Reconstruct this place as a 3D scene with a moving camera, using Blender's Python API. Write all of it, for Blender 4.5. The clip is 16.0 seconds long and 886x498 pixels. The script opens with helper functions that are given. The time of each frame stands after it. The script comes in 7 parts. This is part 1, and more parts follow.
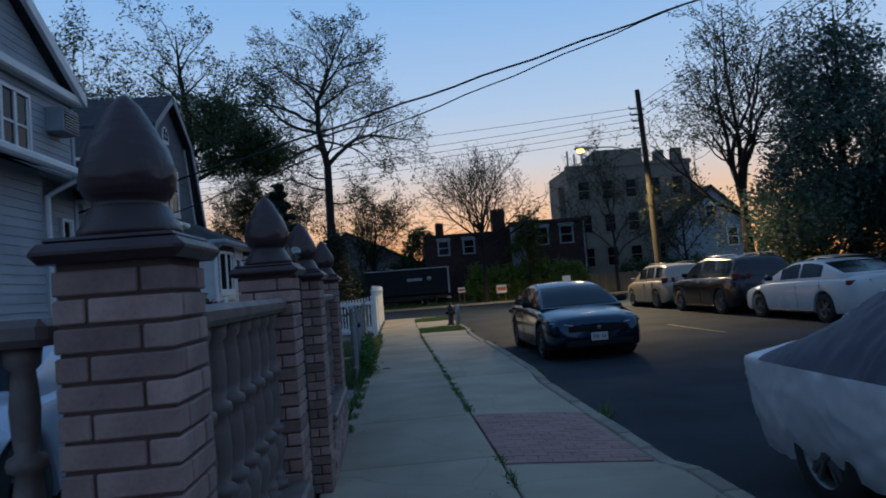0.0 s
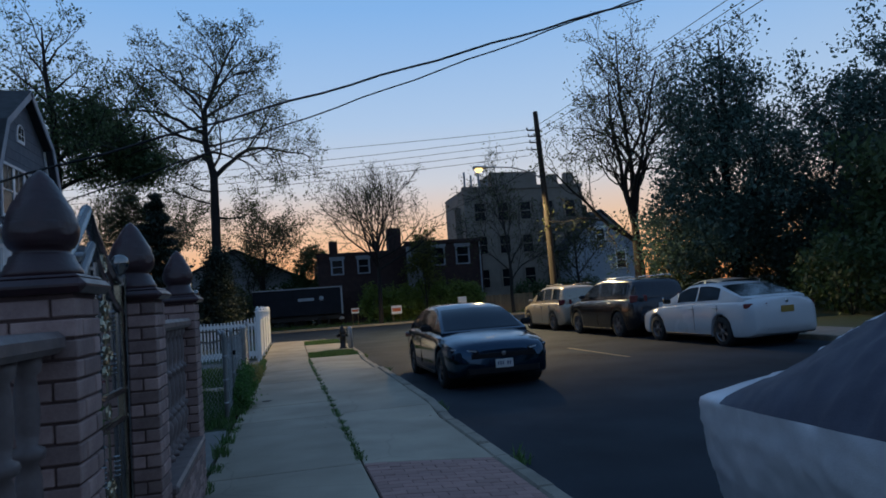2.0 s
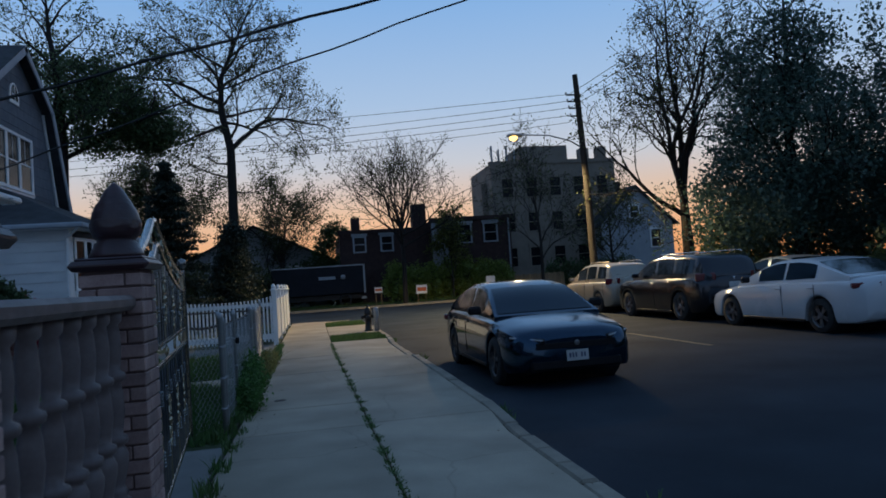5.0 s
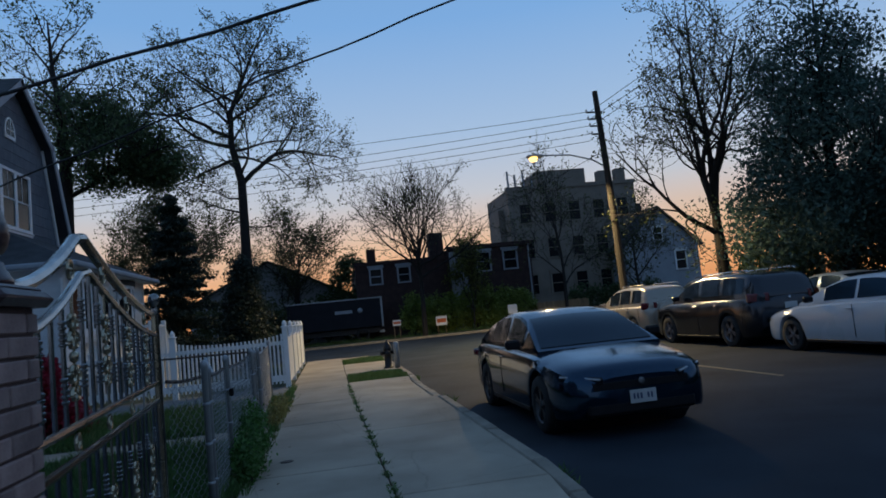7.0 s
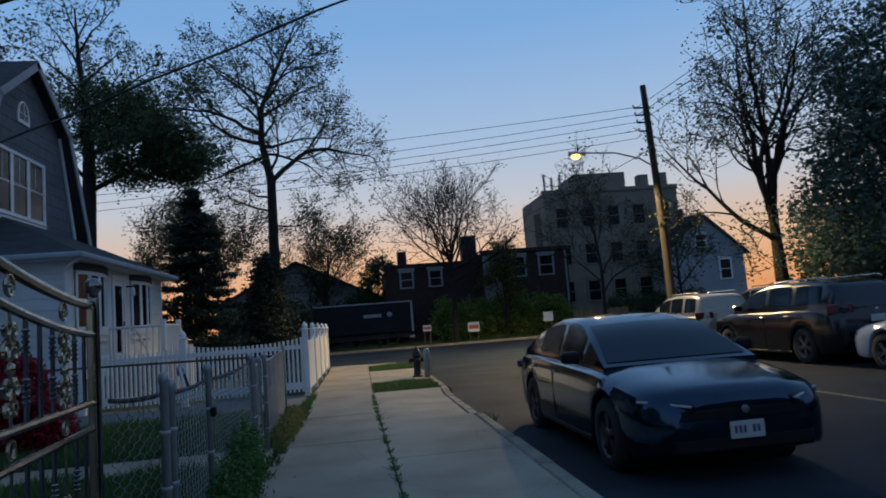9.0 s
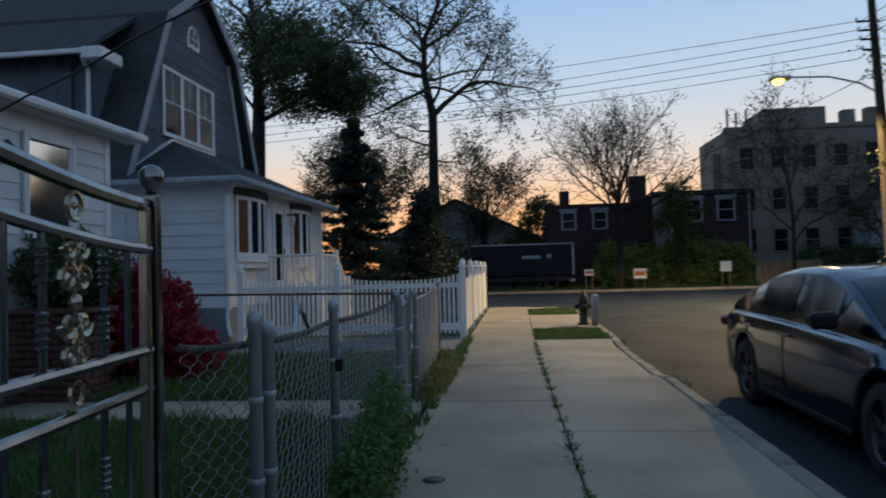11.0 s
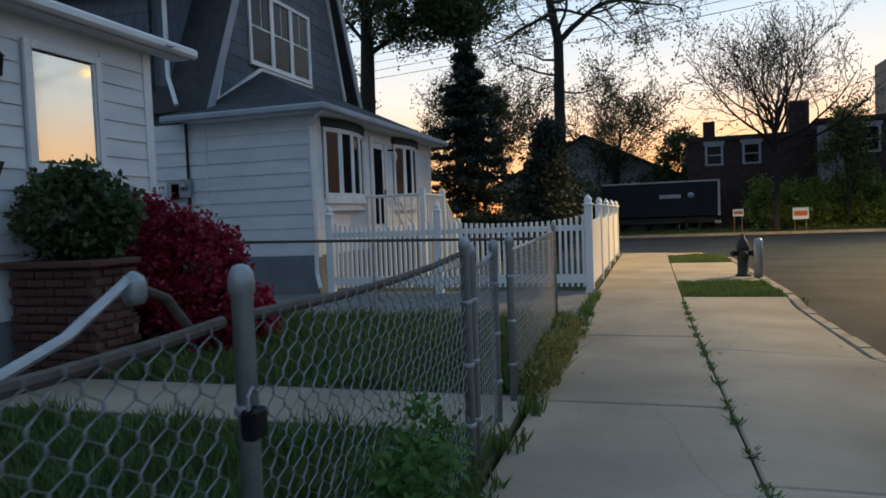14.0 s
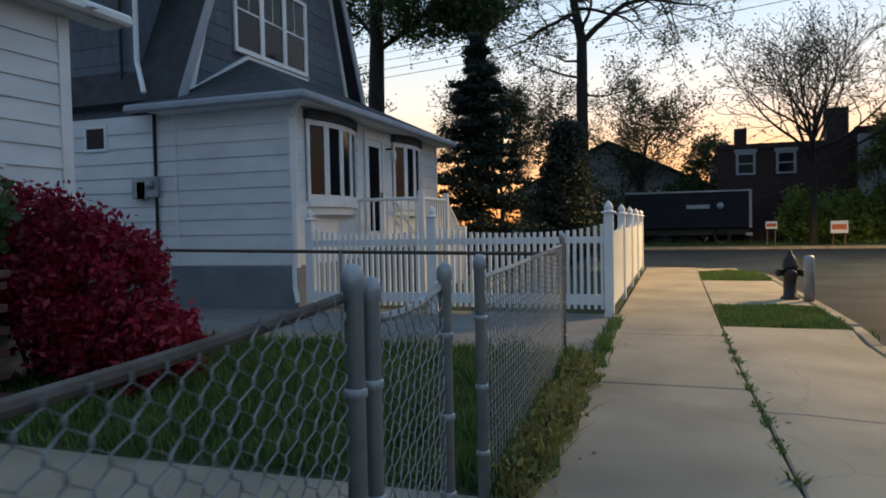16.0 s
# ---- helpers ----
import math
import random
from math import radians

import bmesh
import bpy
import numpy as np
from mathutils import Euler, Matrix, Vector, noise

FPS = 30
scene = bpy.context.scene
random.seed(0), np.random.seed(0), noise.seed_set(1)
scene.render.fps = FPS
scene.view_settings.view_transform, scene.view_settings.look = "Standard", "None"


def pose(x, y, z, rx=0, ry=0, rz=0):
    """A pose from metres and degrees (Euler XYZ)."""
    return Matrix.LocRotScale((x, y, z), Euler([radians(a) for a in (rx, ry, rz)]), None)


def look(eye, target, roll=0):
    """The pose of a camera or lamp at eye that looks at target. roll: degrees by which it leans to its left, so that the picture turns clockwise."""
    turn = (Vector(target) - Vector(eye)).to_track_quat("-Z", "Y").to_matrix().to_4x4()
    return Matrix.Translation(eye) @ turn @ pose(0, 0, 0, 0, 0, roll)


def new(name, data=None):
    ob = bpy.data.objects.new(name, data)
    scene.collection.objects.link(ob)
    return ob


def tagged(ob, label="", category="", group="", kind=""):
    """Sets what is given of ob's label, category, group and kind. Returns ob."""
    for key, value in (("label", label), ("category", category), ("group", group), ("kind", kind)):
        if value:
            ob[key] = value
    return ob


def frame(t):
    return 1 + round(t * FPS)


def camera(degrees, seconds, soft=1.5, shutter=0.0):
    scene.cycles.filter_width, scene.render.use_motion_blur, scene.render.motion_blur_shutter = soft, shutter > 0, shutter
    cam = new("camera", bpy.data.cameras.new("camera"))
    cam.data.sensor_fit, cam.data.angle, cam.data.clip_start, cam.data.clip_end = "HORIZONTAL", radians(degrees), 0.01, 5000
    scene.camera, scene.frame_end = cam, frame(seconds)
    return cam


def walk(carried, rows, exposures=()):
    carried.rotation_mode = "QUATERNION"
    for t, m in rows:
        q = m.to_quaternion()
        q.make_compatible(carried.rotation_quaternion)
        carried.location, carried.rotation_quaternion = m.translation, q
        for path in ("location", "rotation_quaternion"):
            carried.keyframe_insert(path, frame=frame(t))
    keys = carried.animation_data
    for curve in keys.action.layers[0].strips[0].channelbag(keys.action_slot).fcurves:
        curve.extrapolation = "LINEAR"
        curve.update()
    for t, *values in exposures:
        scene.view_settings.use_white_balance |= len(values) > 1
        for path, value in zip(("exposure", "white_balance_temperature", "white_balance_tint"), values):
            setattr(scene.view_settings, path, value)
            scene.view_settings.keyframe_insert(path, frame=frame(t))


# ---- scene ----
cam = camera(65.7, 16.0, soft=1.7, shutter=0.4)
PATH = [
    (0, (0.84, 1.682, 1.435), (0.974, 3.675, 1.538), -4.5),
    (0.5, (0.875, 1.747, 1.469), (1.119, 3.729, 1.578), -5.2),
    (1, (0.888, 2.09, 1.419), (1.233, 4.055, 1.559), -4.5),
    (1.5, (0.925, 2.537, 1.461), (1.322, 4.492, 1.614), -3.6),
    (2, (0.963, 2.859, 1.451), (1.402, 4.805, 1.59), -4.1),
    (2.5, (0.972, 3.229, 1.442), (1.408, 5.178, 1.55), -3.0),
    (3, (0.92, 3.624, 1.443), (1.322, 5.581, 1.538), -2.6),
    (3.5, (0.876, 3.956, 1.45), (1.269, 5.916, 1.522), -2.8),
    (4, (0.971, 4.348, 1.434), (1.364, 6.308, 1.485), -3.2),
    (6.5, (1.006, 6.383, 1.402), (1.352, 8.346, 1.567), -5.2),
    (7, (1.075, 6.671, 1.421), (1.415, 8.634, 1.599), -5.7),
    (7.5, (1.104, 7.1, 1.402), (1.409, 9.065, 1.614), -4.6),
    (8, (1.202, 7.453, 1.4), (1.512, 9.418, 1.61), -5.0),
    (8.2, (1.205, 7.607, 1.402), (1.54, 9.568, 1.611), -5.4),
    (10.3, (1.159, 9.312, 1.378), (1.115, 11.307, 1.502), -1.7),
    (10.5, (1.098, 9.467, 1.387), (1.015, 11.463, 1.487), -1.6),
    (11, (1.077, 9.852, 1.358), (0.864, 11.839, 1.417), -1.6),
    (11.5, (1.08, 10.253, 1.346), (0.674, 12.211, 1.37), 0.2),
    (12, (1.027, 10.621, 1.359), (0.631, 12.582, 1.348), -0.8),
    (12.5, (1.023, 11.065, 1.34), (0.623, 13.024, 1.283), -0.6),
    (13, (0.975, 11.422, 1.334), (0.547, 13.373, 1.227), -2.0),
    (13.5, (0.996, 11.84, 1.329), (0.443, 13.76, 1.244), -2.1),
    (14, (0.96, 12.198, 1.299), (0.377, 14.109, 1.206), -2.2),
    (14.5, (0.933, 12.625, 1.314), (0.458, 14.566, 1.241), -1.3),
    (15, (0.935, 13.036, 1.3), (0.374, 14.955, 1.228), -0.1),
    (15.5, (0.876, 13.439, 1.311), (0.292, 15.35, 1.233), -2.6),
    (16, (0.848, 13.887, 1.293), (0.206, 15.78, 1.222), -1.2),
]
walk(cam, [(t, look(eye, target, roll)) for t, eye, target, roll in PATH],
     exposures=[(0.0, 0.13, 6600, 5), (4.0, 0.06, 6550, 5), (6.5, -0.03, 6550, 5), (8.2, -0.06, 6550, 5), (10.3, 0.12, 7200, 6), (11.5, 0.47, 8000, 6), (12.5, 0.64, 8500, 6), (14.0, 0.76, 8700, 7), (16, 0.82, 8800, 7)])

# ---- world: dusk sky, afterglow ahead, no direct sun ----
world = bpy.data.worlds.new("dusk_sky")
scene.world = world
world.use_nodes = True
wn, wl = world.node_tree.nodes, world.node_tree.links
wn.clear()
w_out = wn.new("ShaderNodeOutputWorld")
w_bg = wn.new("ShaderNodeBackground")
w_co = wn.new("ShaderNodeTexCoord")
w_sep = wn.new("ShaderNodeSeparateXYZ")
wl.new(w_co.outputs["Generated"], w_sep.inputs[0])


def ramp_node(nodes, stops):
    r = nodes.new("ShaderNodeValToRGB")
    e = r.color_ramp.elements
    while len(e) < len(stops):
        e.new(0.5)
    for el, (p, c) in zip(e, stops):
        el.position, el.color = p, (*c, 1)
    return r


w_glow = ramp_node(wn, [(0.0, (0.74, 0.30, 0.12)), (0.05, (0.80, 0.40, 0.21)), (0.10, (0.74, 0.50, 0.37)),
                        (0.165, (0.55, 0.57, 0.66)), (0.25, (0.38, 0.52, 0.76)), (0.40, (0.21, 0.41, 0.77)), (1.0, (0.10, 0.19, 0.38))])
w_back = ramp_node(wn, [(0.0, (0.22, 0.27, 0.38)), (0.15, (0.21, 0.30, 0.48)), (0.5, (0.14, 0.26, 0.48)), (1.0, (0.10, 0.19, 0.38))])
wl.new(w_sep.outputs["Z"], w_glow.inputs[0])
wl.new(w_sep.outputs["Z"], w_back.inputs[0])
w_az = wn.new("ShaderNodeMapRange")
w_az.inputs["From Min"].default_value, w_az.inputs["From Max"].default_value = -0.1, 0.78
w_az.interpolation_type = "SMOOTHSTEP"
wl.new(w_sep.outputs["Y"], w_az.inputs["Value"])
w_mix = wn.new("ShaderNodeMix")
w_mix.data_type = "RGBA"
wl.new(w_az.outputs[0], w_mix.inputs["Factor"])
wl.new(w_back.outputs[0], w_mix.inputs["A"])
wl.new(w_glow.outputs[0], w_mix.inputs["B"])
w_sky = wn.new("ShaderNodeTexSky")
w_sky.sky_type, w_sky.sun_disc, w_sky.sun_elevation, w_sky.sun_rotation = "NISHITA", False, radians(0.6), radians(6)
w_scl = wn.new("ShaderNodeVectorMath")
w_scl.operation = "MULTIPLY_ADD"
w_scl.inputs[1].default_value = (0.006, 0.006, 0.006)
wl.new(w_sky.outputs[0], w_scl.inputs[0])
wl.new(w_mix.outputs["Result"], w_scl.inputs[2])
wl.new(w_scl.outputs[0], w_bg.inputs["Color"])
w_bg.inputs["Strength"].default_value = 1.0
wl.new(w_bg.outputs[0], w_out.inputs[0])


def lamp(name, kind, where, power, colour, size=0.1, aim=None):
    d = bpy.data.lights.new(name, kind)
    d.energy, d.color = power, colour
    if kind == "SPOT":
        d.shadow_soft_size, d.spot_size, d.spot_blend = size, radians(147), 0.25
    else:
        d.shadow_soft_size = size
    o = new(name, d)
    o.matrix_world = look(where, aim) if aim else Matrix.Translation(where)
    return o


lamp("street_lamp_light", "SPOT", (9.85, 33.4, 7.1), 8200, (1.0, 0.72, 0.36), 0.12, (9.75, 33.35, 0))


# ---- materials ----
def mat(name, c1, c2=None, rough=0.7, metal=0.0, scale=6.0, bump=0.15, fine=60.0, spec=0.5, stretch=(1, 1, 1), rand=0.0, contrast=0.5, coat=0.0):
    """A procedural surface: two colours mixed by coarse and fine noise, with relief and uneven gloss."""
    m = bpy.data.materials.new(name)
    m.use_nodes = True
    n, l = m.node_tree.nodes, m.node_tree.links
    b = n["Principled BSDF"]
    c2 = c2 or tuple(v * 0.75 for v in c1)
    co = n.new("ShaderNodeTexCoord")
    mp = n.new("ShaderNodeMapping")
    mp.inputs["Scale"].default_value = stretch
    l.new(co.outputs["Object"], mp.inputs[0])
    n1, n2 = n.new("ShaderNodeTexNoise"), n.new("ShaderNodeTexNoise")
    n1.inputs["Scale"].default_value, n2.inputs["Scale"].default_value = scale, fine
    n1.inputs["Detail"].default_value, n2.inputs["Detail"].default_value = 5, 3
    l.new(mp.outputs[0], n1.inputs["Vector"])
    l.new(mp.outputs[0], n2.inputs["Vector"])
    add = n.new("ShaderNodeMath")
    add.operation = "MULTIPLY_ADD"
    add.inputs[1].default_value = 0.35
    l.new(n2.outputs["Fac"], add.inputs[0])
    l.new(n1.outputs["Fac"], add.inputs[2])
    mr = n.new("ShaderNodeMapRange")
    mr.inputs["From Min"].default_value, mr.inputs["From Max"].default_value = 0.67 - contrast * 0.5, 0.67 + contrast * 0.5
    l.new(add.outputs[0], mr.inputs["Value"])
    mix = n.new("ShaderNodeMix")
    mix.data_type = "RGBA"
    mix.inputs["A"].default_value, mix.inputs["B"].default_value = (*c1, 1), (*c2, 1)
    l.new(mr.outputs[0], mix.inputs["Factor"])
    last = mix.outputs["Result"]
    if rand:
        oi = n.new("ShaderNodeObjectInfo")
        hv = n.new("ShaderNodeHueSaturation")
        ml = n.new("ShaderNodeMapRange")
        ml.inputs["To Min"].default_value, ml.inputs["To Max"].default_value = 1 - rand, 1 + rand
        l.new(oi.outputs["Random"], ml.inputs["Value"])
        l.new(ml.outputs[0], hv.inputs["Value"])
        l.new(last, hv.inputs["Color"])
        last = hv.outputs[0]
    l.new(last, b.inputs["Base Color"])
    rr = n.new("ShaderNodeMapRange")
    rr.inputs["To Min"].default_value, rr.inputs["To Max"].default_value = max(0.02, rough - 0.12), min(1, rough + 0.12)
    l.new(n1.outputs["Fac"], rr.inputs["Value"])
    l.new(rr.outputs[0], b.inputs["Roughness"])
    b.inputs["Metallic"].default_value = metal
    b.inputs["Specular IOR Level"].default_value = spec
    b.inputs["Coat Weight"].default_value = coat
    b.inputs["Coat Roughness"].default_value = 0.06
    if bump:
        bp = n.new("ShaderNodeBump")
        bp.inputs["Strength"].default_value, bp.inputs["Distance"].default_value = bump, 0.02
        l.new(add.outputs[0], bp.inputs["Height"])
        l.new(bp.outputs[0], b.inputs["Normal"])
    return m


def leaf_mat(name, c1, c2):
    m = mat(name, c1, c2, rough=0.6, bump=0, scale=1.5, fine=9)
    n, l = m.node_tree.nodes, m.node_tree.links
    g = n.new("ShaderNodeNewGeometry")
    hv = n.new("ShaderNodeHueSaturation")
    mr = n.new("ShaderNodeMapRange")
    mr.inputs["To Min"].default_value, mr.inputs["To Max"].default_value = 0.6, 1.4
    l.new(g.outputs["Random Per Island"], mr.inputs["Value"])
    l.new(mr.outputs[0], hv.inputs["Value"])
    b = n["Principled BSDF"]
    l.new(b.inputs["Base Color"].links[0].from_socket, hv.inputs["Color"])
    l.new(hv.outputs[0], b.inputs["Base Color"])
    tr = n.new("ShaderNodeBsdfTranslucent")
    l.new(hv.outputs[0], tr.inputs["Color"])
    mx = n.new("ShaderNodeMixShader")
    mx.inputs[0].default_value = 0.35
    l.new(b.outputs[0], mx.inputs[1])
    l.new(tr.outputs[0], mx.inputs[2])
    l.new(mx.outputs[0], n["Material Output"].inputs[0])
    return m


def emit_mat(name, colour, strength):
    m = bpy.data.materials.new(name)
    m.use_nodes = True
    b = m.node_tree.nodes["Principled BSDF"]
    b.inputs["Base Color"].default_value = (*colour, 1)
    b.inputs["Emission Color"].default_value = (*colour, 1)
    b.inputs["Emission Strength"].default_value = strength
    return m


CONCRETE = mat("concrete", (0.44, 0.375, 0.29), (0.28, 0.24, 0.185), rough=0.85, scale=0.8, fine=70, bump=0.25, rand=0.08, contrast=0.6)
def stain(m, scale, amount):
    """Broad dark blotches and thin wandering hairline cracks over a surface."""
    n, l = m.node_tree.nodes, m.node_tree.links
    b = n["Principled BSDF"]
    g = n.new("ShaderNodeNewGeometry")
    t1, t2 = n.new("ShaderNodeTexNoise"), n.new("ShaderNodeTexVoronoi")
    t1.inputs["Scale"].default_value, t1.inputs["Detail"].default_value = scale, 6
    t2.feature = "DISTANCE_TO_EDGE"
    t2.inputs["Scale"].default_value = 0.55
    wob = n.new("ShaderNodeVectorMath")
    wob.operation = "MULTIPLY_ADD"
    wob.inputs[1].default_value = (0.5, 0.5, 0.5)
    l.new(t1.outputs["Color"], wob.inputs[0])
    l.new(g.outputs["Position"], wob.inputs[2])
    l.new(g.outputs["Position"], t1.inputs["Vector"])
    l.new(wob.outputs[0], t2.inputs["Vector"])
    r1, r2 = n.new("ShaderNodeMapRange"), n.new("ShaderNodeMapRange")
    r1.inputs["From Min"].default_value, r1.inputs["From Max"].default_value = 0.4, 0.68
    r1.inputs["To Min"].default_value, r1.inputs["To Max"].default_value = 1.0, 1.0 - amount
    r2.inputs["From Min"].default_value, r2.inputs["From Max"].default_value = 0.0, 0.006
    r2.inputs["To Min"].default_value, r2.inputs["To Max"].default_value = 0.82, 1.0
    l.new(t1.outputs["Fac"], r1.inputs["Value"])
    l.new(t2.outputs["Distance"], r2.inputs["Value"])
    mu = n.new("ShaderNodeMath")
    mu.operation = "MULTIPLY"
    l.new(r1.outputs[0], mu.inputs[0])
    l.new(r2.outputs[0], mu.inputs[1])
    hv = n.new("ShaderNodeHueSaturation")
    l.new(b.inputs["Base Color"].links[0].from_socket, hv.inputs["Color"])
    l.new(mu.outputs[0], hv.inputs["Value"])
    l.new(hv.outputs[0], b.inputs["Base Color"])


CONCRETE2 = mat("old_concrete", (0.23, 0.225, 0.215), (0.14, 0.135, 0.13), rough=0.88, scale=2.0, fine=60, bump=0.3, contrast=0.7)
CURB = mat("curb_stone", (0.30, 0.26, 0.205), (0.17, 0.15, 0.12), rough=0.8, scale=3, fine=50, bump=0.4, rand=0.12)
ASPHALT = mat("asphalt", (0.026, 0.036, 0.05), (0.016, 0.023, 0.033), rough=0.85, scale=0.7, fine=140, bump=0.4, contrast=0.8, spec=0.2)
stain(CONCRETE, 0.9, 0.27)
stain(ASPHALT, 0.35, 0.35)
PAVER = mat("clay_paver", (0.37, 0.215, 0.19), (0.27, 0.165, 0.145), rough=0.85, scale=3, fine=60, bump=0.2, rand=0.13)
SOIL = mat("soil", (0.06, 0.05, 0.035), (0.03, 0.035, 0.018), rough=0.95, scale=2, fine=30, bump=0.4)
LAWN = mat("lawn_ground", (0.035, 0.065, 0.02), (0.05, 0.05, 0.025), rough=0.95, scale=1.2, fine=40, bump=0.4)
BRICK = mat("pink_brick", (0.38, 0.255, 0.225), (0.23, 0.145, 0.135), rough=0.8, scale=9, fine=90, bump=0.3, rand=0.36)
MORTAR = mat("mortar", (0.13, 0.075, 0.07), (0.09, 0.055, 0.05), rough=0.95, scale=10, fine=80, bump=0.3)
MAROON = mat("maroon_glazed_stone", (0.05, 0.018, 0.022), (0.026, 0.011, 0.014), rough=0.42, scale=9, fine=60, bump=0.2, coat=0.15)
BALUSTER = mat("painted_cast_stone", (0.18, 0.14, 0.135), (0.11, 0.08, 0.078), rough=0.5, scale=8, fine=60, bump=0.15)
STEEL = mat("polished_steel", (0.3, 0.295, 0.29), (0.19, 0.185, 0.185), rough=0.2, metal=1.0, scale=8, fine=80, bump=0.02)
BRASS = mat("gold_trim", (0.45, 0.39, 0.29), (0.3, 0.25, 0.17), rough=0.25, metal=1.0, scale=8, bump=0.03)
GALV = mat("galvanised_steel", (0.42, 0.44, 0.46), (0.27, 0.28, 0.3), rough=0.5, metal=0.55, scale=9, fine=90, bump=0.12, contrast=0.6)
RUST = mat("rusty_steel", (0.15, 0.13, 0.115), (0.08, 0.05, 0.04), rough=0.8, metal=0.3, scale=12, fine=90, bump=0.25)
SIDING = mat("white_siding", (0.72, 0.74, 0.76), (0.58, 0.6, 0.63), rough=0.55, scale=1.5, fine=40, bump=0.05, stretch=(1, 1, 3), rand=0.05)
SHINGLE = mat("blue_grey_shingle_siding", (0.115, 0.135, 0.165), (0.075, 0.09, 0.115), rough=0.85, scale=3, fine=60, bump=0.2, stretch=(3, 3, 1), rand=0.12)
GREYSIDE = mat("grey_siding", (0.34, 0.37, 0.42), (0.26, 0.29, 0.33), rough=0.65, scale=2, fine=50, bump=0.06, rand=0.06)
FOUND = mat("grey_foundation_paint", (0.2, 0.22, 0.25), (0.14, 0.155, 0.175), rough=0.8, scale=2.5, fine=50, bump=0.2)
ROOF = mat("dark_asphalt_shingle", (0.05, 0.053, 0.06), (0.028, 0.03, 0.035), rough=0.9, scale=4, fine=90, bump=0.4)
TRIM = mat("white_trim_paint", (0.78, 0.79, 0.8), (0.64, 0.65, 0.67), rough=0.45, scale=2, fine=50, bump=0.05)
VINYL = mat("white_vinyl", (0.82, 0.82, 0.82), (0.7, 0.71, 0.72), rough=0.4, scale=2, fine=50, bump=0.03, rand=0.04)
DARKB = mat("dark_brick", (0.06, 0.034, 0.033), (0.034, 0.021, 0.022), rough=0.9, scale=3, fine=40, bump=0.3)
TANB = mat("tan_brick", (0.25, 0.215, 0.18), (0.18, 0.155, 0.13), rough=0.9, scale=1.2, fine=30, bump=0.2)
PALEB = mat("pale_stucco", (0.34, 0.37, 0.41), (0.26, 0.28, 0.32), rough=0.85, scale=1.0, fine=30, bump=0.15)
WOODPOLE = mat("weathered_pole", (0.04, 0.032, 0.026), (0.02, 0.016, 0.013), rough=0.9, scale=3, fine=50, bump=0.4, stretch=(6, 6, 0.5))
BARK = mat("bark", (0.024, 0.02, 0.018), (0.014, 0.012, 0.011), rough=0.95, scale=5, fine=40, bump=0.5, stretch=(3, 3, 0.6))
WOODF = mat("fence_wood", (0.30, 0.2, 0.11), (0.2, 0.13, 0.075), rough=0.8, scale=4, fine=50, bump=0.2, stretch=(4, 4, 0.5), rand=0.2)
BLACK = mat("black_plastic", (0.014, 0.014, 0.016), (0.009, 0.009, 0.011), rough=0.55, scale=9, bump=0.05, spec=0.15)
RUBBER = mat("tyre_rubber", (0.022, 0.022, 0.024), (0.013, 0.013, 0.014), rough=0.85, scale=9, bump=0.15)
IRON = mat("dark_iron", (0.035, 0.035, 0.037), (0.02, 0.02, 0.022), rough=0.55, metal=0.4, scale=10, bump=0.15)
PINK = mat("red_brick", (0.14, 0.055, 0.045), (0.085, 0.035, 0.03), rough=0.85, scale=7, fine=60, bump=0.25, rand=0.2)
LEAF_SPRING = leaf_mat("spring_leaf", (0.07, 0.085, 0.03), (0.05, 0.06, 0.022))
LEAF_DARK = leaf_mat("dark_leaf", (0.07, 0.115, 0.045), (0.045, 0.075, 0.03))
LEAF_RIGHT = leaf_mat("silvery_leaf", (0.085, 0.15, 0.125), (0.05, 0.09, 0.075))
LEAF_YEL = leaf_mat("yellow_green_leaf", (0.13, 0.14, 0.03), (0.08, 0.095, 0.02))
LEAF_HEDGE = leaf_mat("hedge_leaf", (0.2, 0.27, 0.055), (0.13, 0.18, 0.035))
LEAF_RED = leaf_mat("red_azalea_leaf", (0.40, 0.013, 0.045), (0.2, 0.008, 0.025))
NEEDLE = leaf_mat("conifer_needle", (0.03, 0.048, 0.036), (0.018, 0.03, 0.022))
DRYGRASS = leaf_mat("dry_grass_blade", (0.26, 0.24, 0.085), (0.17, 0.18, 0.06))
GRASSM = leaf_mat("grass_blade", (0.065, 0.155, 0.042), (0.09, 0.14, 0.042))


WEED = leaf_mat("weed_leaf", (0.085, 0.2, 0.045), (0.06, 0.14, 0.035))
PANE = mat("window_glass", (0.012, 0.014, 0.018), (0.008, 0.009, 0.012), rough=0.04, scale=0.7, bump=0.0, spec=0.13)
CARGLASS = mat("tinted_car_glass", (0.016, 0.032, 0.05), (0.012, 0.025, 0.04), rough=0.02, metal=0.8, scale=0.7, bump=0.0, spec=0.15)
REFLECT = mat("reflective_window_film", (0.62, 0.66, 0.66), (0.55, 0.6, 0.6), rough=0.03, metal=1.0, scale=0.6, bump=0.0)


# ---- mesh helpers ----
def part(name, bm, material, parent=None, label=""):
    """Link a bmesh as one mesh object, under a thing or a part."""
    me = bpy.data.meshes.new(name)
    bm.to_mesh(me)
    bm.free()
    return mesh_ob(name, me, material, parent, label)


def mesh_ob(name, me, material, parent=None, label=""):
    if material and not me.materials:
        for mm in (material if isinstance(material, (list, tuple)) else [material]):
            me.materials.append(mm)
    o = new(name, me)
    if parent is not None:
        o.parent = parent
    return tagged(o, label)


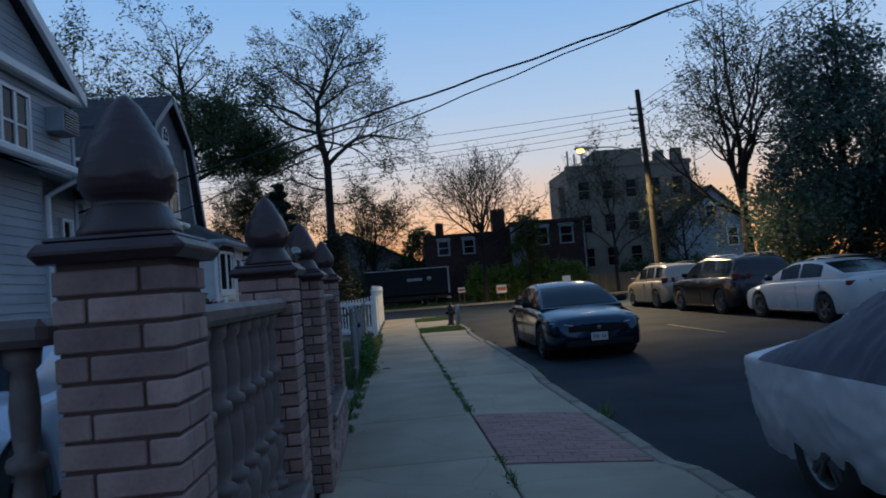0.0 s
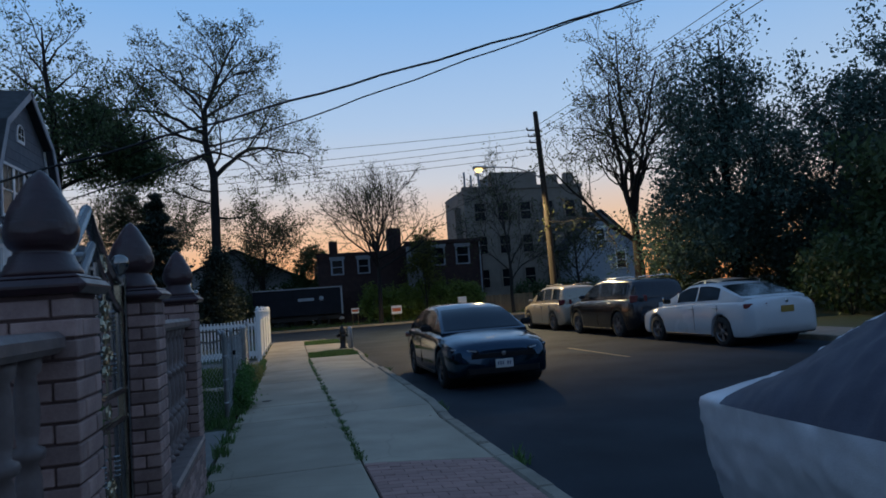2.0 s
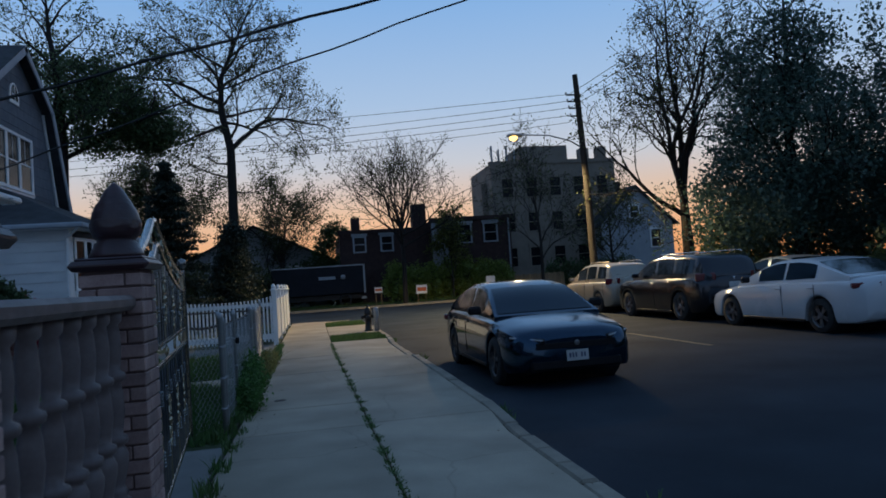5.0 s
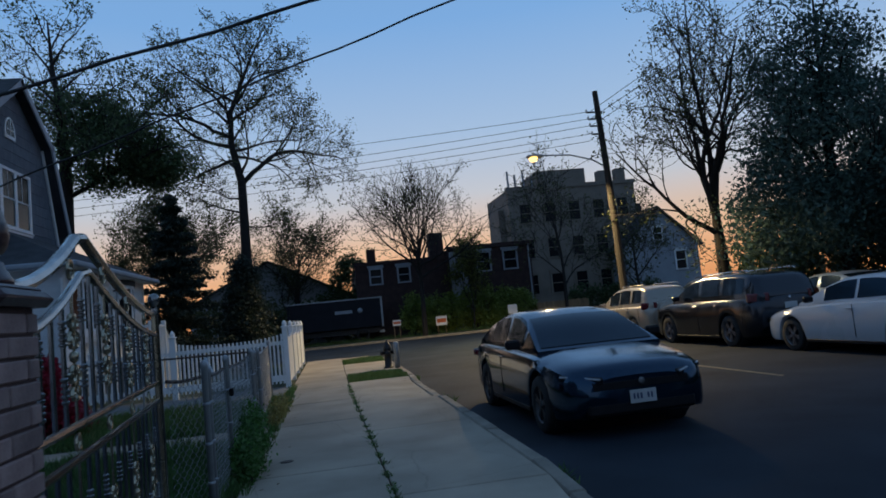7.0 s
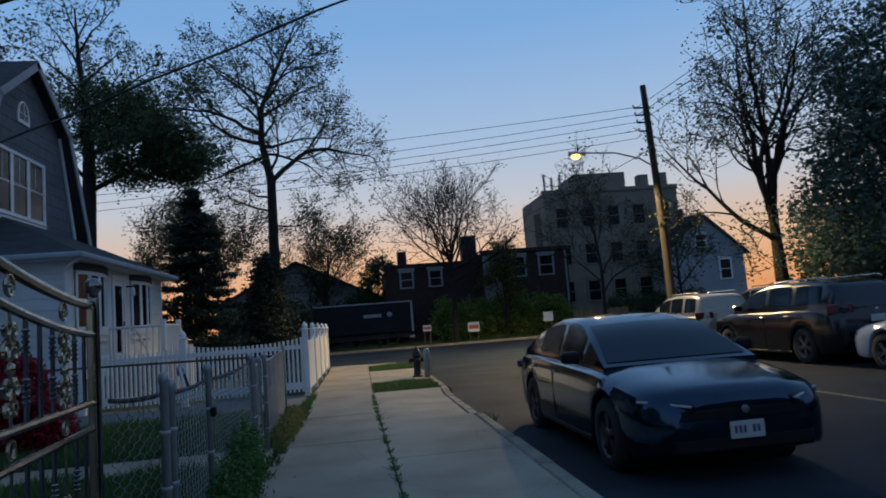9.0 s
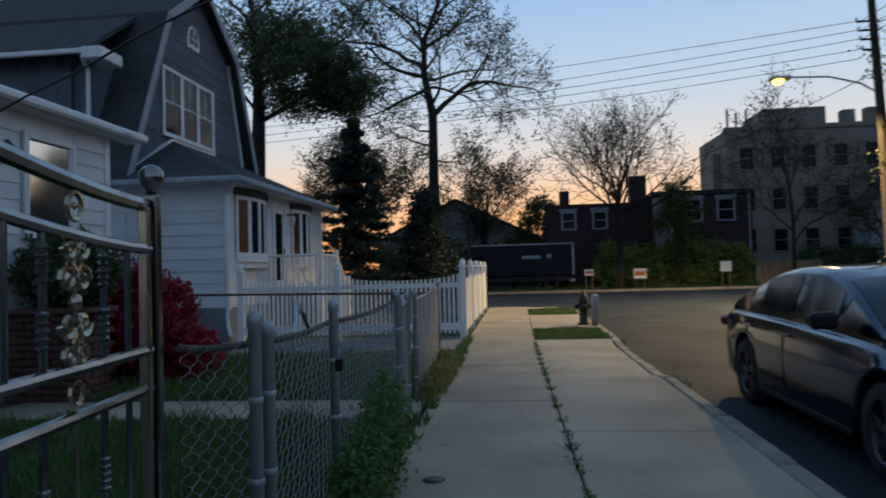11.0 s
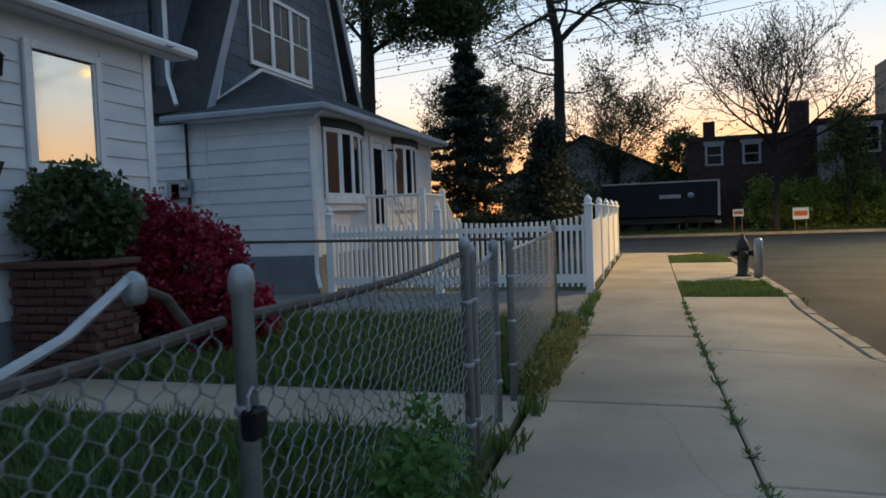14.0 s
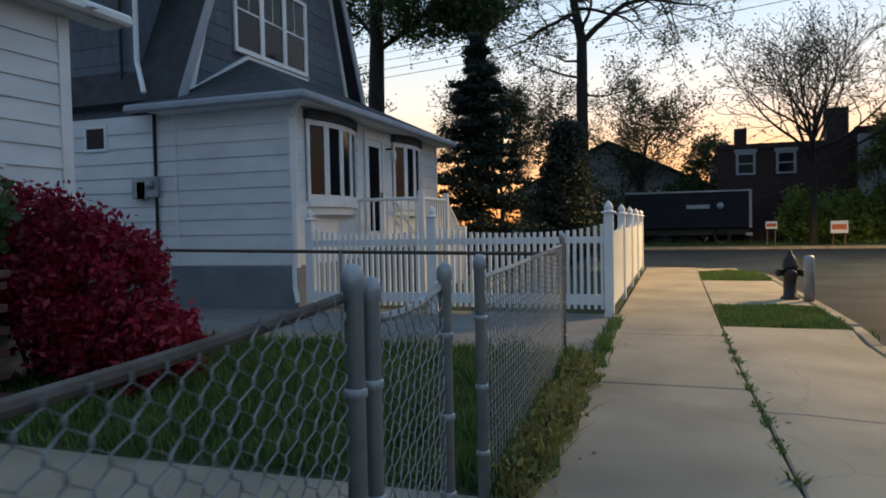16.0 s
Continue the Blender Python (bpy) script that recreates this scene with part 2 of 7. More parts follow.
def sharpen(ob, degrees=32):
    ob.data.set_sharp_from_angle(angle=radians(degrees))
    return ob


def thing(name, label, category, where=(0, 0, 0), rz=0.0, group="", kind=""):
    o = new(name)
    o.matrix_world = pose(*where, 0, 0, rz)
    return tagged(o, label, category, group, kind)


def box(bm, x0, x1, y0, y1, z0, z1, bev=0.0, m=None):
    r = bmesh.ops.create_cube(bm, size=1.0, matrix=Matrix.Translation(((x0 + x1) / 2, (y0 + y1) / 2, (z0 + z1) / 2)) @ Matrix.Diagonal((x1 - x0, y1 - y0, z1 - z0, 1)))
    vs = r["verts"]
    if bev:
        es = {e for v in vs for e in v.link_edges}
        vs = bmesh.ops.bevel(bm, geom=list(es), offset=bev, segments=1, affect="EDGES")["verts"]
    if m is not None:
        bmesh.ops.transform(bm, matrix=m, verts=list({v for v in vs if v.is_valid}))
    return bm


def boxb(*a, bev=0.0, m=None):
    return box(bmesh.new(), *a, bev=bev, m=m)


def prism(bm, poly, axis, a, b):
    """A polygon of two coordinates swept along an axis ('x', 'y', 'z') from a to b."""
    def p3(u, v, w):
        return {"x": (w, u, v), "y": (u, w, v), "z": (u, v, w)}[axis]
    lo = [bm.verts.new(p3(u, v, a)) for u, v in poly]
    hi = [bm.verts.new(p3(u, v, b)) for u, v in poly]
    bm.faces.new(lo)
    bm.faces.new(list(reversed(hi)))
    for i in range(len(poly)):
        j = (i + 1) % len(poly)
        bm.faces.new((lo[i], hi[i], hi[j], lo[j]))
    bmesh.ops.recalc_face_normals(bm, faces=bm.faces)
    return bm


def tube(bm, pts, r, n=6, caps=True):
    """A round bar along points; r is one radius or one for each point."""
    pts = [Vector(p) for p in pts]
    rs = r if isinstance(r, (list, tuple)) else [r] * len(pts)
    rings = []
    side = None
    for i, p in enumerate(pts):
        d = (pts[min(i + 1, len(pts) - 1)] - pts[max(i - 1, 0)])
        d = d.normalized() if d.length > 1e-9 else Vector((0, 0, 1))
        if side is None:
            side = d.orthogonal().normalized()
        side = (side - d * side.dot(d))
        side = side.normalized() if side.length > 1e-6 else d.orthogonal().normalized()
        up = d.cross(side)
        rings.append([bm.verts.new(p + (side * math.cos(2 * math.pi * k / n) + up * math.sin(2 * math.pi * k / n)) * rs[i]) for k in range(n)])
    for a, b in zip(rings, rings[1:]):
        for k in range(n):
            bm.faces.new((a[k], a[(k + 1) % n], b[(k + 1) % n], b[k]))
    if caps and n > 2:
        bm.faces.new(list(reversed(rings[0])))
        bm.faces.new(rings[-1])
    return bm


def tubeb(pts, r, n=6):
    return tube(bmesh.new(), pts, r, n)


def lathe(bm, profile, n=20, at=(0, 0, 0), smooth=True, caps=True):
    """Turn a profile of (radius, height) about the upright axis."""
    rings = []
    for r, z in profile:
        rings.append([bm.verts.new((at[0] + r * math.cos(2 * math.pi * k / n), at[1] + r * math.sin(2 * math.pi * k / n), at[2] + z)) for k in range(n)])
    for a, b in zip(rings, rings[1:]):
        for k in range(n):
            f = bm.faces.new((a[k], a[(k + 1) % n], b[(k + 1) % n], b[k]))
            f.smooth = smooth
    if caps:
        bm.faces.new(list(reversed(rings[0])))
        bm.faces.new(rings[-1])
    return bm


def latheb(profile, n=20, at=(0, 0, 0), caps=True):
    return lathe(bmesh.new(), profile, n, at, caps=caps)


# ---- ground, roads, kerbs ----
def sheet(name, poly, z, material, label, category, t=0.0):
    bm = bmesh.new()
    if t:
        prism(bm, poly, "z", z - t, z)
    else:
        bm.faces.new([bm.verts.new((x, y, z)) for x, y in poly])
    o = part(name, bm, material)
    return tagged(o, label, category, "", "structure")


CURB_X, CROSS0, CROSS1 = 2.92, 34.2, 48.0
sheet("ground", [(-600, -600), (600, -600), (600, 900), (-600, 900)], -0.20, SOIL, "bare dark soil and rough grass", "ground")
sheet("road", [(CURB_X, -60), (12.5, -60), (12.5, 30.5), (13.2, 33.2), (15.5, CROSS0), (120, CROSS0), (120, CROSS1), (-120, CROSS1), (-120, CROSS0), (-1.0, CROSS0), (1.4, 33.8), (2.5, 32.6), (CURB_X, 30.5)],
      -0.12, ASPHALT, "worn dark asphalt street with a tee junction", "road", 0.08)
sheet("lawn", [(-9, 11.9), (0.12, 11.9), (0.12, 20.6), (-9, 20.6)], 0.0, LAWN, "front lawn soil under long grass", "lawn", 0.15)
sheet("driveway", [(-12, 20.62), (0.14, 20.62), (0.14, 23.6), (-12, 23.6)], 0.004, CONCRETE2, "cracked grey concrete driveway", "driveway", 0.15)
sheet("side_yard", [(-40, 23.62), (0.05, 23.62), (0.05, 34.0), (-40, 34.0)], -0.004, LAWN, "shaded yard soil behind the white fence", "yard", 0.15)
sheet("front_yard", [(-12, -12), (0.12, -12), (0.12, 11.88), (-12, 11.88)], 0.0, CONCRETE2, "grey concrete front yard", "yard", 0.15)
sheet("verge_kerbside", [(-120, CROSS1), (120, CROSS1), (120, CROSS1 + 1.7), (-120, CROSS1 + 1.7)], 0.0, LAWN, "grass verge along the far kerb", "verge", 0.15)
sheet("verge_far", [(-120, CROSS1 + 1.72), (120, CROSS1 + 1.72), (120, 130), (-120, 130)], -0.02, LAWN, "rough verge and yards across the street", "verge", 0.1)
sheet("pavement_opposite", [(12.5, -60), (14.3, -60), (14.3, 33.4), (13.2, 33.0), (12.5, 30.5)], 0.0, CONCRETE2, "opposite pavement of grey concrete", "pavement", 0.15)
sheet("verge_opposite", [(14.32, -60), (120, -60), (120, 34.1), (15.5, 34.1), (14.32, 33.4)], -0.01, LAWN, "dark planted ground beside the opposite pavement", "verge", 0.1)

pavement = sheet("pavement", [(0.14, -12), (CURB_X - 0.16, -12), (CURB_X - 0.16, 30.5), (2.35, 32.5), (1.3, 33.6), (-1.0, 34.0), (0.06, 33.9), (0.06, 23.3), (0.14, 23.2)], -0.115, SOIL, "pavement of worn concrete slabs with weedy joints", "pavement", 0.1)
CRACK = 1.385


def crack_x(y):
    """The long joint between the two bands of slabs runs a little askew."""
    return 1.365 + 0.0135 * min(13.0, max(0.0, 20.5 - y))


def dropped(y):
    """How far the kerb is lowered for the two driveway crossings."""
    def bump(y0, y1, k):
        return max(0.0, min(1.0, (y - y0) / k, (y1 - y) / k))
    return 0.085 * bump(6.5, 12.3, 0.55) + 0.07 * bump(18.4, 22.75, 0.5)


def ground_z(x, y):
    f = min(1.0, max(0.0, (x - 1.65) / (CURB_X - 0.16 - 1.65)))
    return -dropped(y) * f


def slab(x0, x1, y0, y1, material=CONCRETE, tilt=0.0, name="slab", left=False, right=False):
    """A slab with eased edges; left or right says which side follows the askew joint."""
    y0, y1 = y0 + 0.006, y1 - 0.006
    nx = 1 if left else 6
    ny = max(1, round((y1 - y0) / 0.3))
    bm = bmesh.new()
    ys = [y0, y0 + 0.012] + [y0 + (y1 - y0) * j / ny for j in range(1, ny)] + [y1 - 0.012, y1]
    rows_ = []
    for y in ys:
        xa = crack_x(y) + 0.008 if right else x0 + 0.006
        xb = crack_x(y) - 0.008 if left else x1 - 0.006
        xs = [xa, xa + 0.012] + [xa + (xb - xa) * i / nx for i in range(1, nx)] + [xb - 0.012, xb]
        ring = []
        for x in xs:
            edge_ = x in (xa, xb) or y in (y0, y1)
            ring.append(bm.verts.new((x, y, ground_z(x, y) + tilt * (y - (y0 + y1) / 2) - (0.008 if edge_ else 0.0))))
        rows_.append(ring)
    for p, q in zip(rows_, rows_[1:]):
        for i in range(len(p) - 1):
            bm.faces.new((p[i], p[i + 1], q[i + 1], q[i]))
    rim = [e for e in bm.edges if e.is_boundary]
    low = bmesh.ops.extrude_edge_only(bm, edges=rim)["geom"]
    for v in low:
        if isinstance(v, bmesh.types.BMVert):
            v.co.z -= 0.07
    bmesh.ops.recalc_face_normals(bm, faces=bm.faces)
    return part(name, bm, material, pavement)


rng = random.Random(4)
joint_ys = [-12, -9.5, -7.2, -5.0, -2.8, -0.7, 1.4, 3.4, 5.4, 7.35, 9.25, 12.22, 13.59, 16.91, 19.49, 22.0, 24.5, 27.0, 29.3, 31.5, 33.5]
for a, b in zip(joint_ys, joint_ys[1:]):
    x_left = 0.15 if a < 22 else 0.08
    slab(x_left, CRACK, a, b, tilt=rng.uniform(-0.002, 0.002), left=True)
for a, b in ((-12, -7.6), (-7.6, -3), (-3, 0.9), (0.9, 3.9), (3.9, 7.05), (9.2, 12.3), (12.3, 15.6), (15.6, 18.85), (18.85, 22.75), (25.05, 26.9), (26.9, 29.35)):
    slab(CRACK, CURB_X - 0.165, a, b, tilt=rng.uniform(-0.002, 0.002), right=True)
slab(CRACK, 2.35, 32.2, 33.2, right=True)

for y0, y1 in ((22.76, 25.04), (29.36, 32.19)):
    sheet("verge_strip", [(1.385, y0), (CURB_X - 0.16, y0), (CURB_X - 0.16 if y1 < 30 else 2.4, y1), (1.385, y1)], -0.025, LAWN, "grassed soil strip between pavement slabs", "verge", 0.06)
sheet("pavement_corner", [(1.4, 32.2), (2.35, 32.3), (1.35, 33.4), (0.1, 33.6), (0.1, 33.5), (1.38, 33.45)], -0.02, CONCRETE2, "worn concrete at the pavement corner", "pavement", 0.06)

# clay pavers set in the pavement
SAND = mat("joint_sand", (0.25, 0.155, 0.14), (0.18, 0.115, 0.1), rough=0.95, scale=6, fine=90, bump=0.3)
bm = bmesh.new()
bed = []
for y in (7.06, 7.6, 8.1, 8.6, 9.19):
    xa = crack_x(y) + 0.006
    bed.append([bm.verts.new((x, y, ground_z(x, y) - 0.012)) for x in (xa, 1.66, 1.95, 2.25, 2.55, CURB_X - 0.168)])
for p, q in zip(bed, bed[1:]):
    for i in range(5):
        bm.faces.new((p[i], p[i + 1], q[i + 1], q[i]))
paver_bed = tagged(part("paver_bed", bm, SAND), "sand bed under the clay pavers", "paving", "", "structure")
pm = bpy.data.meshes.new("paver")
_b = boxb(-0.099, 0.099, -0.0485, 0.0485, -0.03, 0.0, bev=0.004)
_b.to_mesh(pm)
_b.free()
pm.materials.append(PAVER)
hm = bpy.data.meshes.new("half_paver")
_b = boxb(-0.049, 0.049, -0.0485, 0.0485, -0.03, 0.0, bev=0.004)
_b.to_mesh(hm)
_b.free()
hm.materials.append(PAVER)
for j in range(21):
    y = 7.11 + 0.05 + j * 0.1
    x = crack_x(y) + 0.012
    k = 0
    while x < CURB_X - 0.17 - 0.09:
        half = (k == 0 and j % 2) or x + 0.2 > CURB_X - 0.165
        w = 0.1 if half else 0.2
        xc = x + w / 2
        o = new("paver", hm if half else pm)
        o.parent = paver_bed
        fall = math.degrees(math.atan2(ground_z(xc - 0.1, y) - ground_z(xc + 0.1, y), 0.2))
        o.matrix_basis = pose(xc, y, ground_z(xc, y) + rng.uniform(-0.003, 0.001), rng.uniform(-0.7, 0.7), fall + rng.uniform(-0.7, 0.7), rng.uniform(-1.2, 1.2))
        x += w
        k += 1

# kerb stones
kerb = thing("kerb", "row of worn concrete kerb stones along the street", "kerb", kind="structure")
y = -12.0
while y < 30.3:
    ln = rng.choice((0.5, 0.6, 0.6)) if dropped(y) or dropped(y + 1.0) else rng.choice((1.5, 1.8, 2.1))
    if 12.4 < y + ln < 12.9:
        ln += 0.4
    bm = boxb(CURB_X - 0.155, CURB_X + rng.uniform(-0.012, 0.012), y + 0.01, min(y + ln, 30.4), -0.2, rng.uniform(-0.012, 0.006), bev=0.022)
    for v in bm.verts:
        if v.co.z > -0.1:
            v.co.z -= dropped(v.co.y)
    part("kerb_stone", bm, CURB, kerb)
    y += ln
arc = [(CURB_X - 3.0 + 3.0 * math.cos(a), 30.4 + 3.4 * math.sin(a)) for a in [i * math.pi / 2 / 9 for i in range(10)]]
for (xa, ya), (xb, yb) in zip(arc, arc[1:]):
    d = Vector((xb - xa, yb - ya, 0))
    nrm = Vector((-d.y, d.x, 0)).normalized() * 0.15
    bm = bmesh.new()
    prism(bm, [(xa, ya), (xb, yb), (xb + nrm.x, yb + nrm.y), (xa + nrm.x, ya + nrm.y)], "z", -0.2, 0.0)
    part("kerb_stone", bm, CURB, kerb)
kerb2 = thing("kerb_far", "pale kerb along the far side of the cross street", "kerb", kind="structure")
for i in range(-20, 26):
    part("kerb_stone", boxb(i * 2.4, i * 2.4 + 2.385, CROSS1 - 0.15, CROSS1 + 0.01, -0.2, 0.012, bev=0.02), CURB, kerb2)
kerb3 = thing("kerb_opposite", "kerb along the opposite side of the street", "kerb", kind="structure")
for i in range(-8, 12):
    part("kerb_stone", boxb(12.49, 12.64, i * 2.4, i * 2.4 + 2.385, -0.2, 0.01, bev=0.02), CURB, kerb3)

# centre line, worn yellow
LINE = mat("worn_yellow_paint", (0.24, 0.2, 0.1), (0.07, 0.065, 0.055), rough=0.8, scale=9, fine=60, contrast=0.5)
for y0, y1 in ((16.6, 19.9), (24.5, 27.5), (8.5, 11.5)):
    tagged(part("road_marking", boxb(7.93, 8.04, y0, y1, -0.1185, -0.1165), LINE), "worn yellow centre line dash on the asphalt", "road marking", "", "structure")

# ---- brick piers with maroon finials ----
brick_me = bpy.data.meshes.new("brick")
_b = boxb(-0.097, 0.097, -0.036, 0.036, -0.0285, 0.0285, bev=0.004)
_b.to_mesh(brick_me)
_b.free()
brick_me.materials.append(BRICK)
PIERS = [(0.176, 3.456), (0.148, 5.42), (0.12, 6.9), (0.07, 8.79)]
COURSE = 0.0667
finial_prof = [(0.124, 0), (0.124, 0.022), (0.116, 0.032), (0.112, 0.045), (0.104, 0.052), (0.1, 0.072), (0.088, 0.08), (0.086, 0.092), (0.096, 0.102), (0.106, 0.122), (0.112, 0.15),
               (0.112, 0.18), (0.109, 0.195), (0.105, 0.21), (0.099, 0.23), (0.084, 0.265), (0.063, 0.3), (0.04, 0.335), (0.018, 0.36), (0.004, 0.372)]


def brick_at(parent, x, y, z, rz):
    o = new("brick", brick_me)
    o.parent = parent
    o.matrix_basis = pose(x, y, z, rng.uniform(-0.6, 0.6), rng.uniform(-0.6, 0.6), rz + rng.uniform(-0.8, 0.8))


def pier(x, y):
    p = thing("brick_pier", "pinkish brick gate pier with maroon glazed cap and bud finial", "pier", (x, y, 0), group="brick fence piers")
    part("core", boxb(-0.127, 0.127, -0.127, 0.127, 0, 1.565), MORTAR, p)
    for c in range(23):
        z = 0.036 + c * COURSE
        s = 1 if c % 2 else -1
        for k in range(4):
            a = math.radians(90 * k)
            bx, by = s * 0.04, -0.101
            x, yy = bx * math.cos(a) - by * math.sin(a), bx * math.sin(a) + by * math.cos(a)
            brick_at(p, x, yy, z, 90 * k)
    bm = bmesh.new()
    box(bm, -0.176, 0.176, -0.176, 0.176, 1.55, 1.598, bev=0.02)
    box(bm, -0.15, 0.15, -0.15, 0.15, 1.596, 1.612, bev=0.008)
    part("cap", bm, MAROON, p, "maroon glazed stone cap")
    fine = []
    for (r0, h0), (r1, h1) in zip(finial_prof, finial_prof[1:]):
        k = 4 if h0 > 0.1 and h0 < 0.3 else 1
        fine += [(r0 + (r1 - r0) * j / k, h0 + (h1 - h0) * j / k) for j in range(k)]
    bm = latheb(fine + [finial_prof[-1]], 40, (0, 0, 1.61))
    for v in bm.verts:
        h = v.co.z - 1.61
        if 0.1 < h < 0.33:
            a = math.atan2(v.co.y, v.co.x)
            lip, lip2 = 0.165 + 0.02 * math.cos(6 * a), 0.245 + 0.02 * math.cos(6 * a + math.pi)
            k = 1.045 if h < lip else (1.0 if h < lip2 else 0.95)
            v.co.x *= k
            v.co.y *= k
    part("finial", bm, MAROON, p, "maroon bud-shaped finial")
    return p


for x, y in PIERS:
    pier(x, y)

bal_prof = [(0.05, 0), (0.05, 0.03), (0.034, 0.04), (0.042, 0.06), (0.034, 0.075), (0.026, 0.09), (0.036, 0.14), (0.047, 0.19), (0.048, 0.225), (0.036, 0.255), (0.028, 0.265), (0.046, 0.275), (0.05, 0.29), (0.046, 0.305), (0.028, 0.315), (0.034, 0.36), (0.04, 0.42),
            (0.036, 0.5), (0.027, 0.545), (0.046, 0.555), (0.05, 0.57), (0.046, 0.585), (0.028, 0.595), (0.033, 0.64), (0.037, 0.7), (0.033, 0.76), (0.028, 0.8), (0.042, 0.815), (0.047, 0.86)]
bal_me = bpy.data.meshes.new("baluster")
_b = latheb(bal_prof, 14)
_b.to_mesh(bal_me)
_b.free()
bal_me.materials.append(BALUSTER)


def balustrade(y0, y1, where, rz=0.0):
    L = y1 - y0
    p = thing("balustrade", "cast stone balustrade on a low brick wall between brick piers", "balustrade", where, rz, group="balustrades of the brick fence")
    part("wall_core", boxb(-0.05, 0.085, 0, L, 0, 0.44), MORTAR, p)
    n = max(1, round(L / 0.205))
    step = L / n
    for c in range(6):
        z = 0.04 + c * 0.0715
        for k in range(n):
            off = 0.5 if c % 2 else 0.0
            if off and k == n - 1:
                continue
            o = new("brick", brick_me)
            o.parent = p
            o.matrix_basis = pose(0.11, (k + 0.5 + off) * step, z, 0, 0, 90 + rng.uniform(-0.5, 0.5))
    part("coping", boxb(-0.09, 0.175, 0.002, L - 0.002, 0.445, 0.5, bev=0.015), BALUSTER, p, "grey stone coping")
    nb = max(4, round(L / 0.2))
    for k in range(nb):
        o = new("baluster", bal_me)
        o.parent = p
        o.matrix_basis = pose(0.02, (k + 0.5) * L / nb, 0.5)
    part("top_rail", boxb(-0.07, 0.11, 0.002, L - 0.002, 1.36, 1.43, bev=0.02), BALUSTER, p, "smooth grey stone handrail")
    return p


balustrade(0.0, 2.6, (-0.02, 3.47, 0), 90)
balustrade(3.6, 5.28, (0.172, 3.6, 0), 0.8)
balustrade(7.04, 8.65, (0.114, 7.04, 0), 1.5)

# ---- polished steel gates ----
def scroll(bm, cx, cz, r, turns=1.4, flip=1, up=1, t=0.0105):
    pts = []
    for i in range(15):
        a = i / 14 * turns * 2 * math.pi
        rr = r * (1 - 0.75 * i / 14)
        pts.append((0, cx + flip * rr * math.cos(a), cz + up * rr * math.sin(a)))
    tube(bm, pts, t, 5)


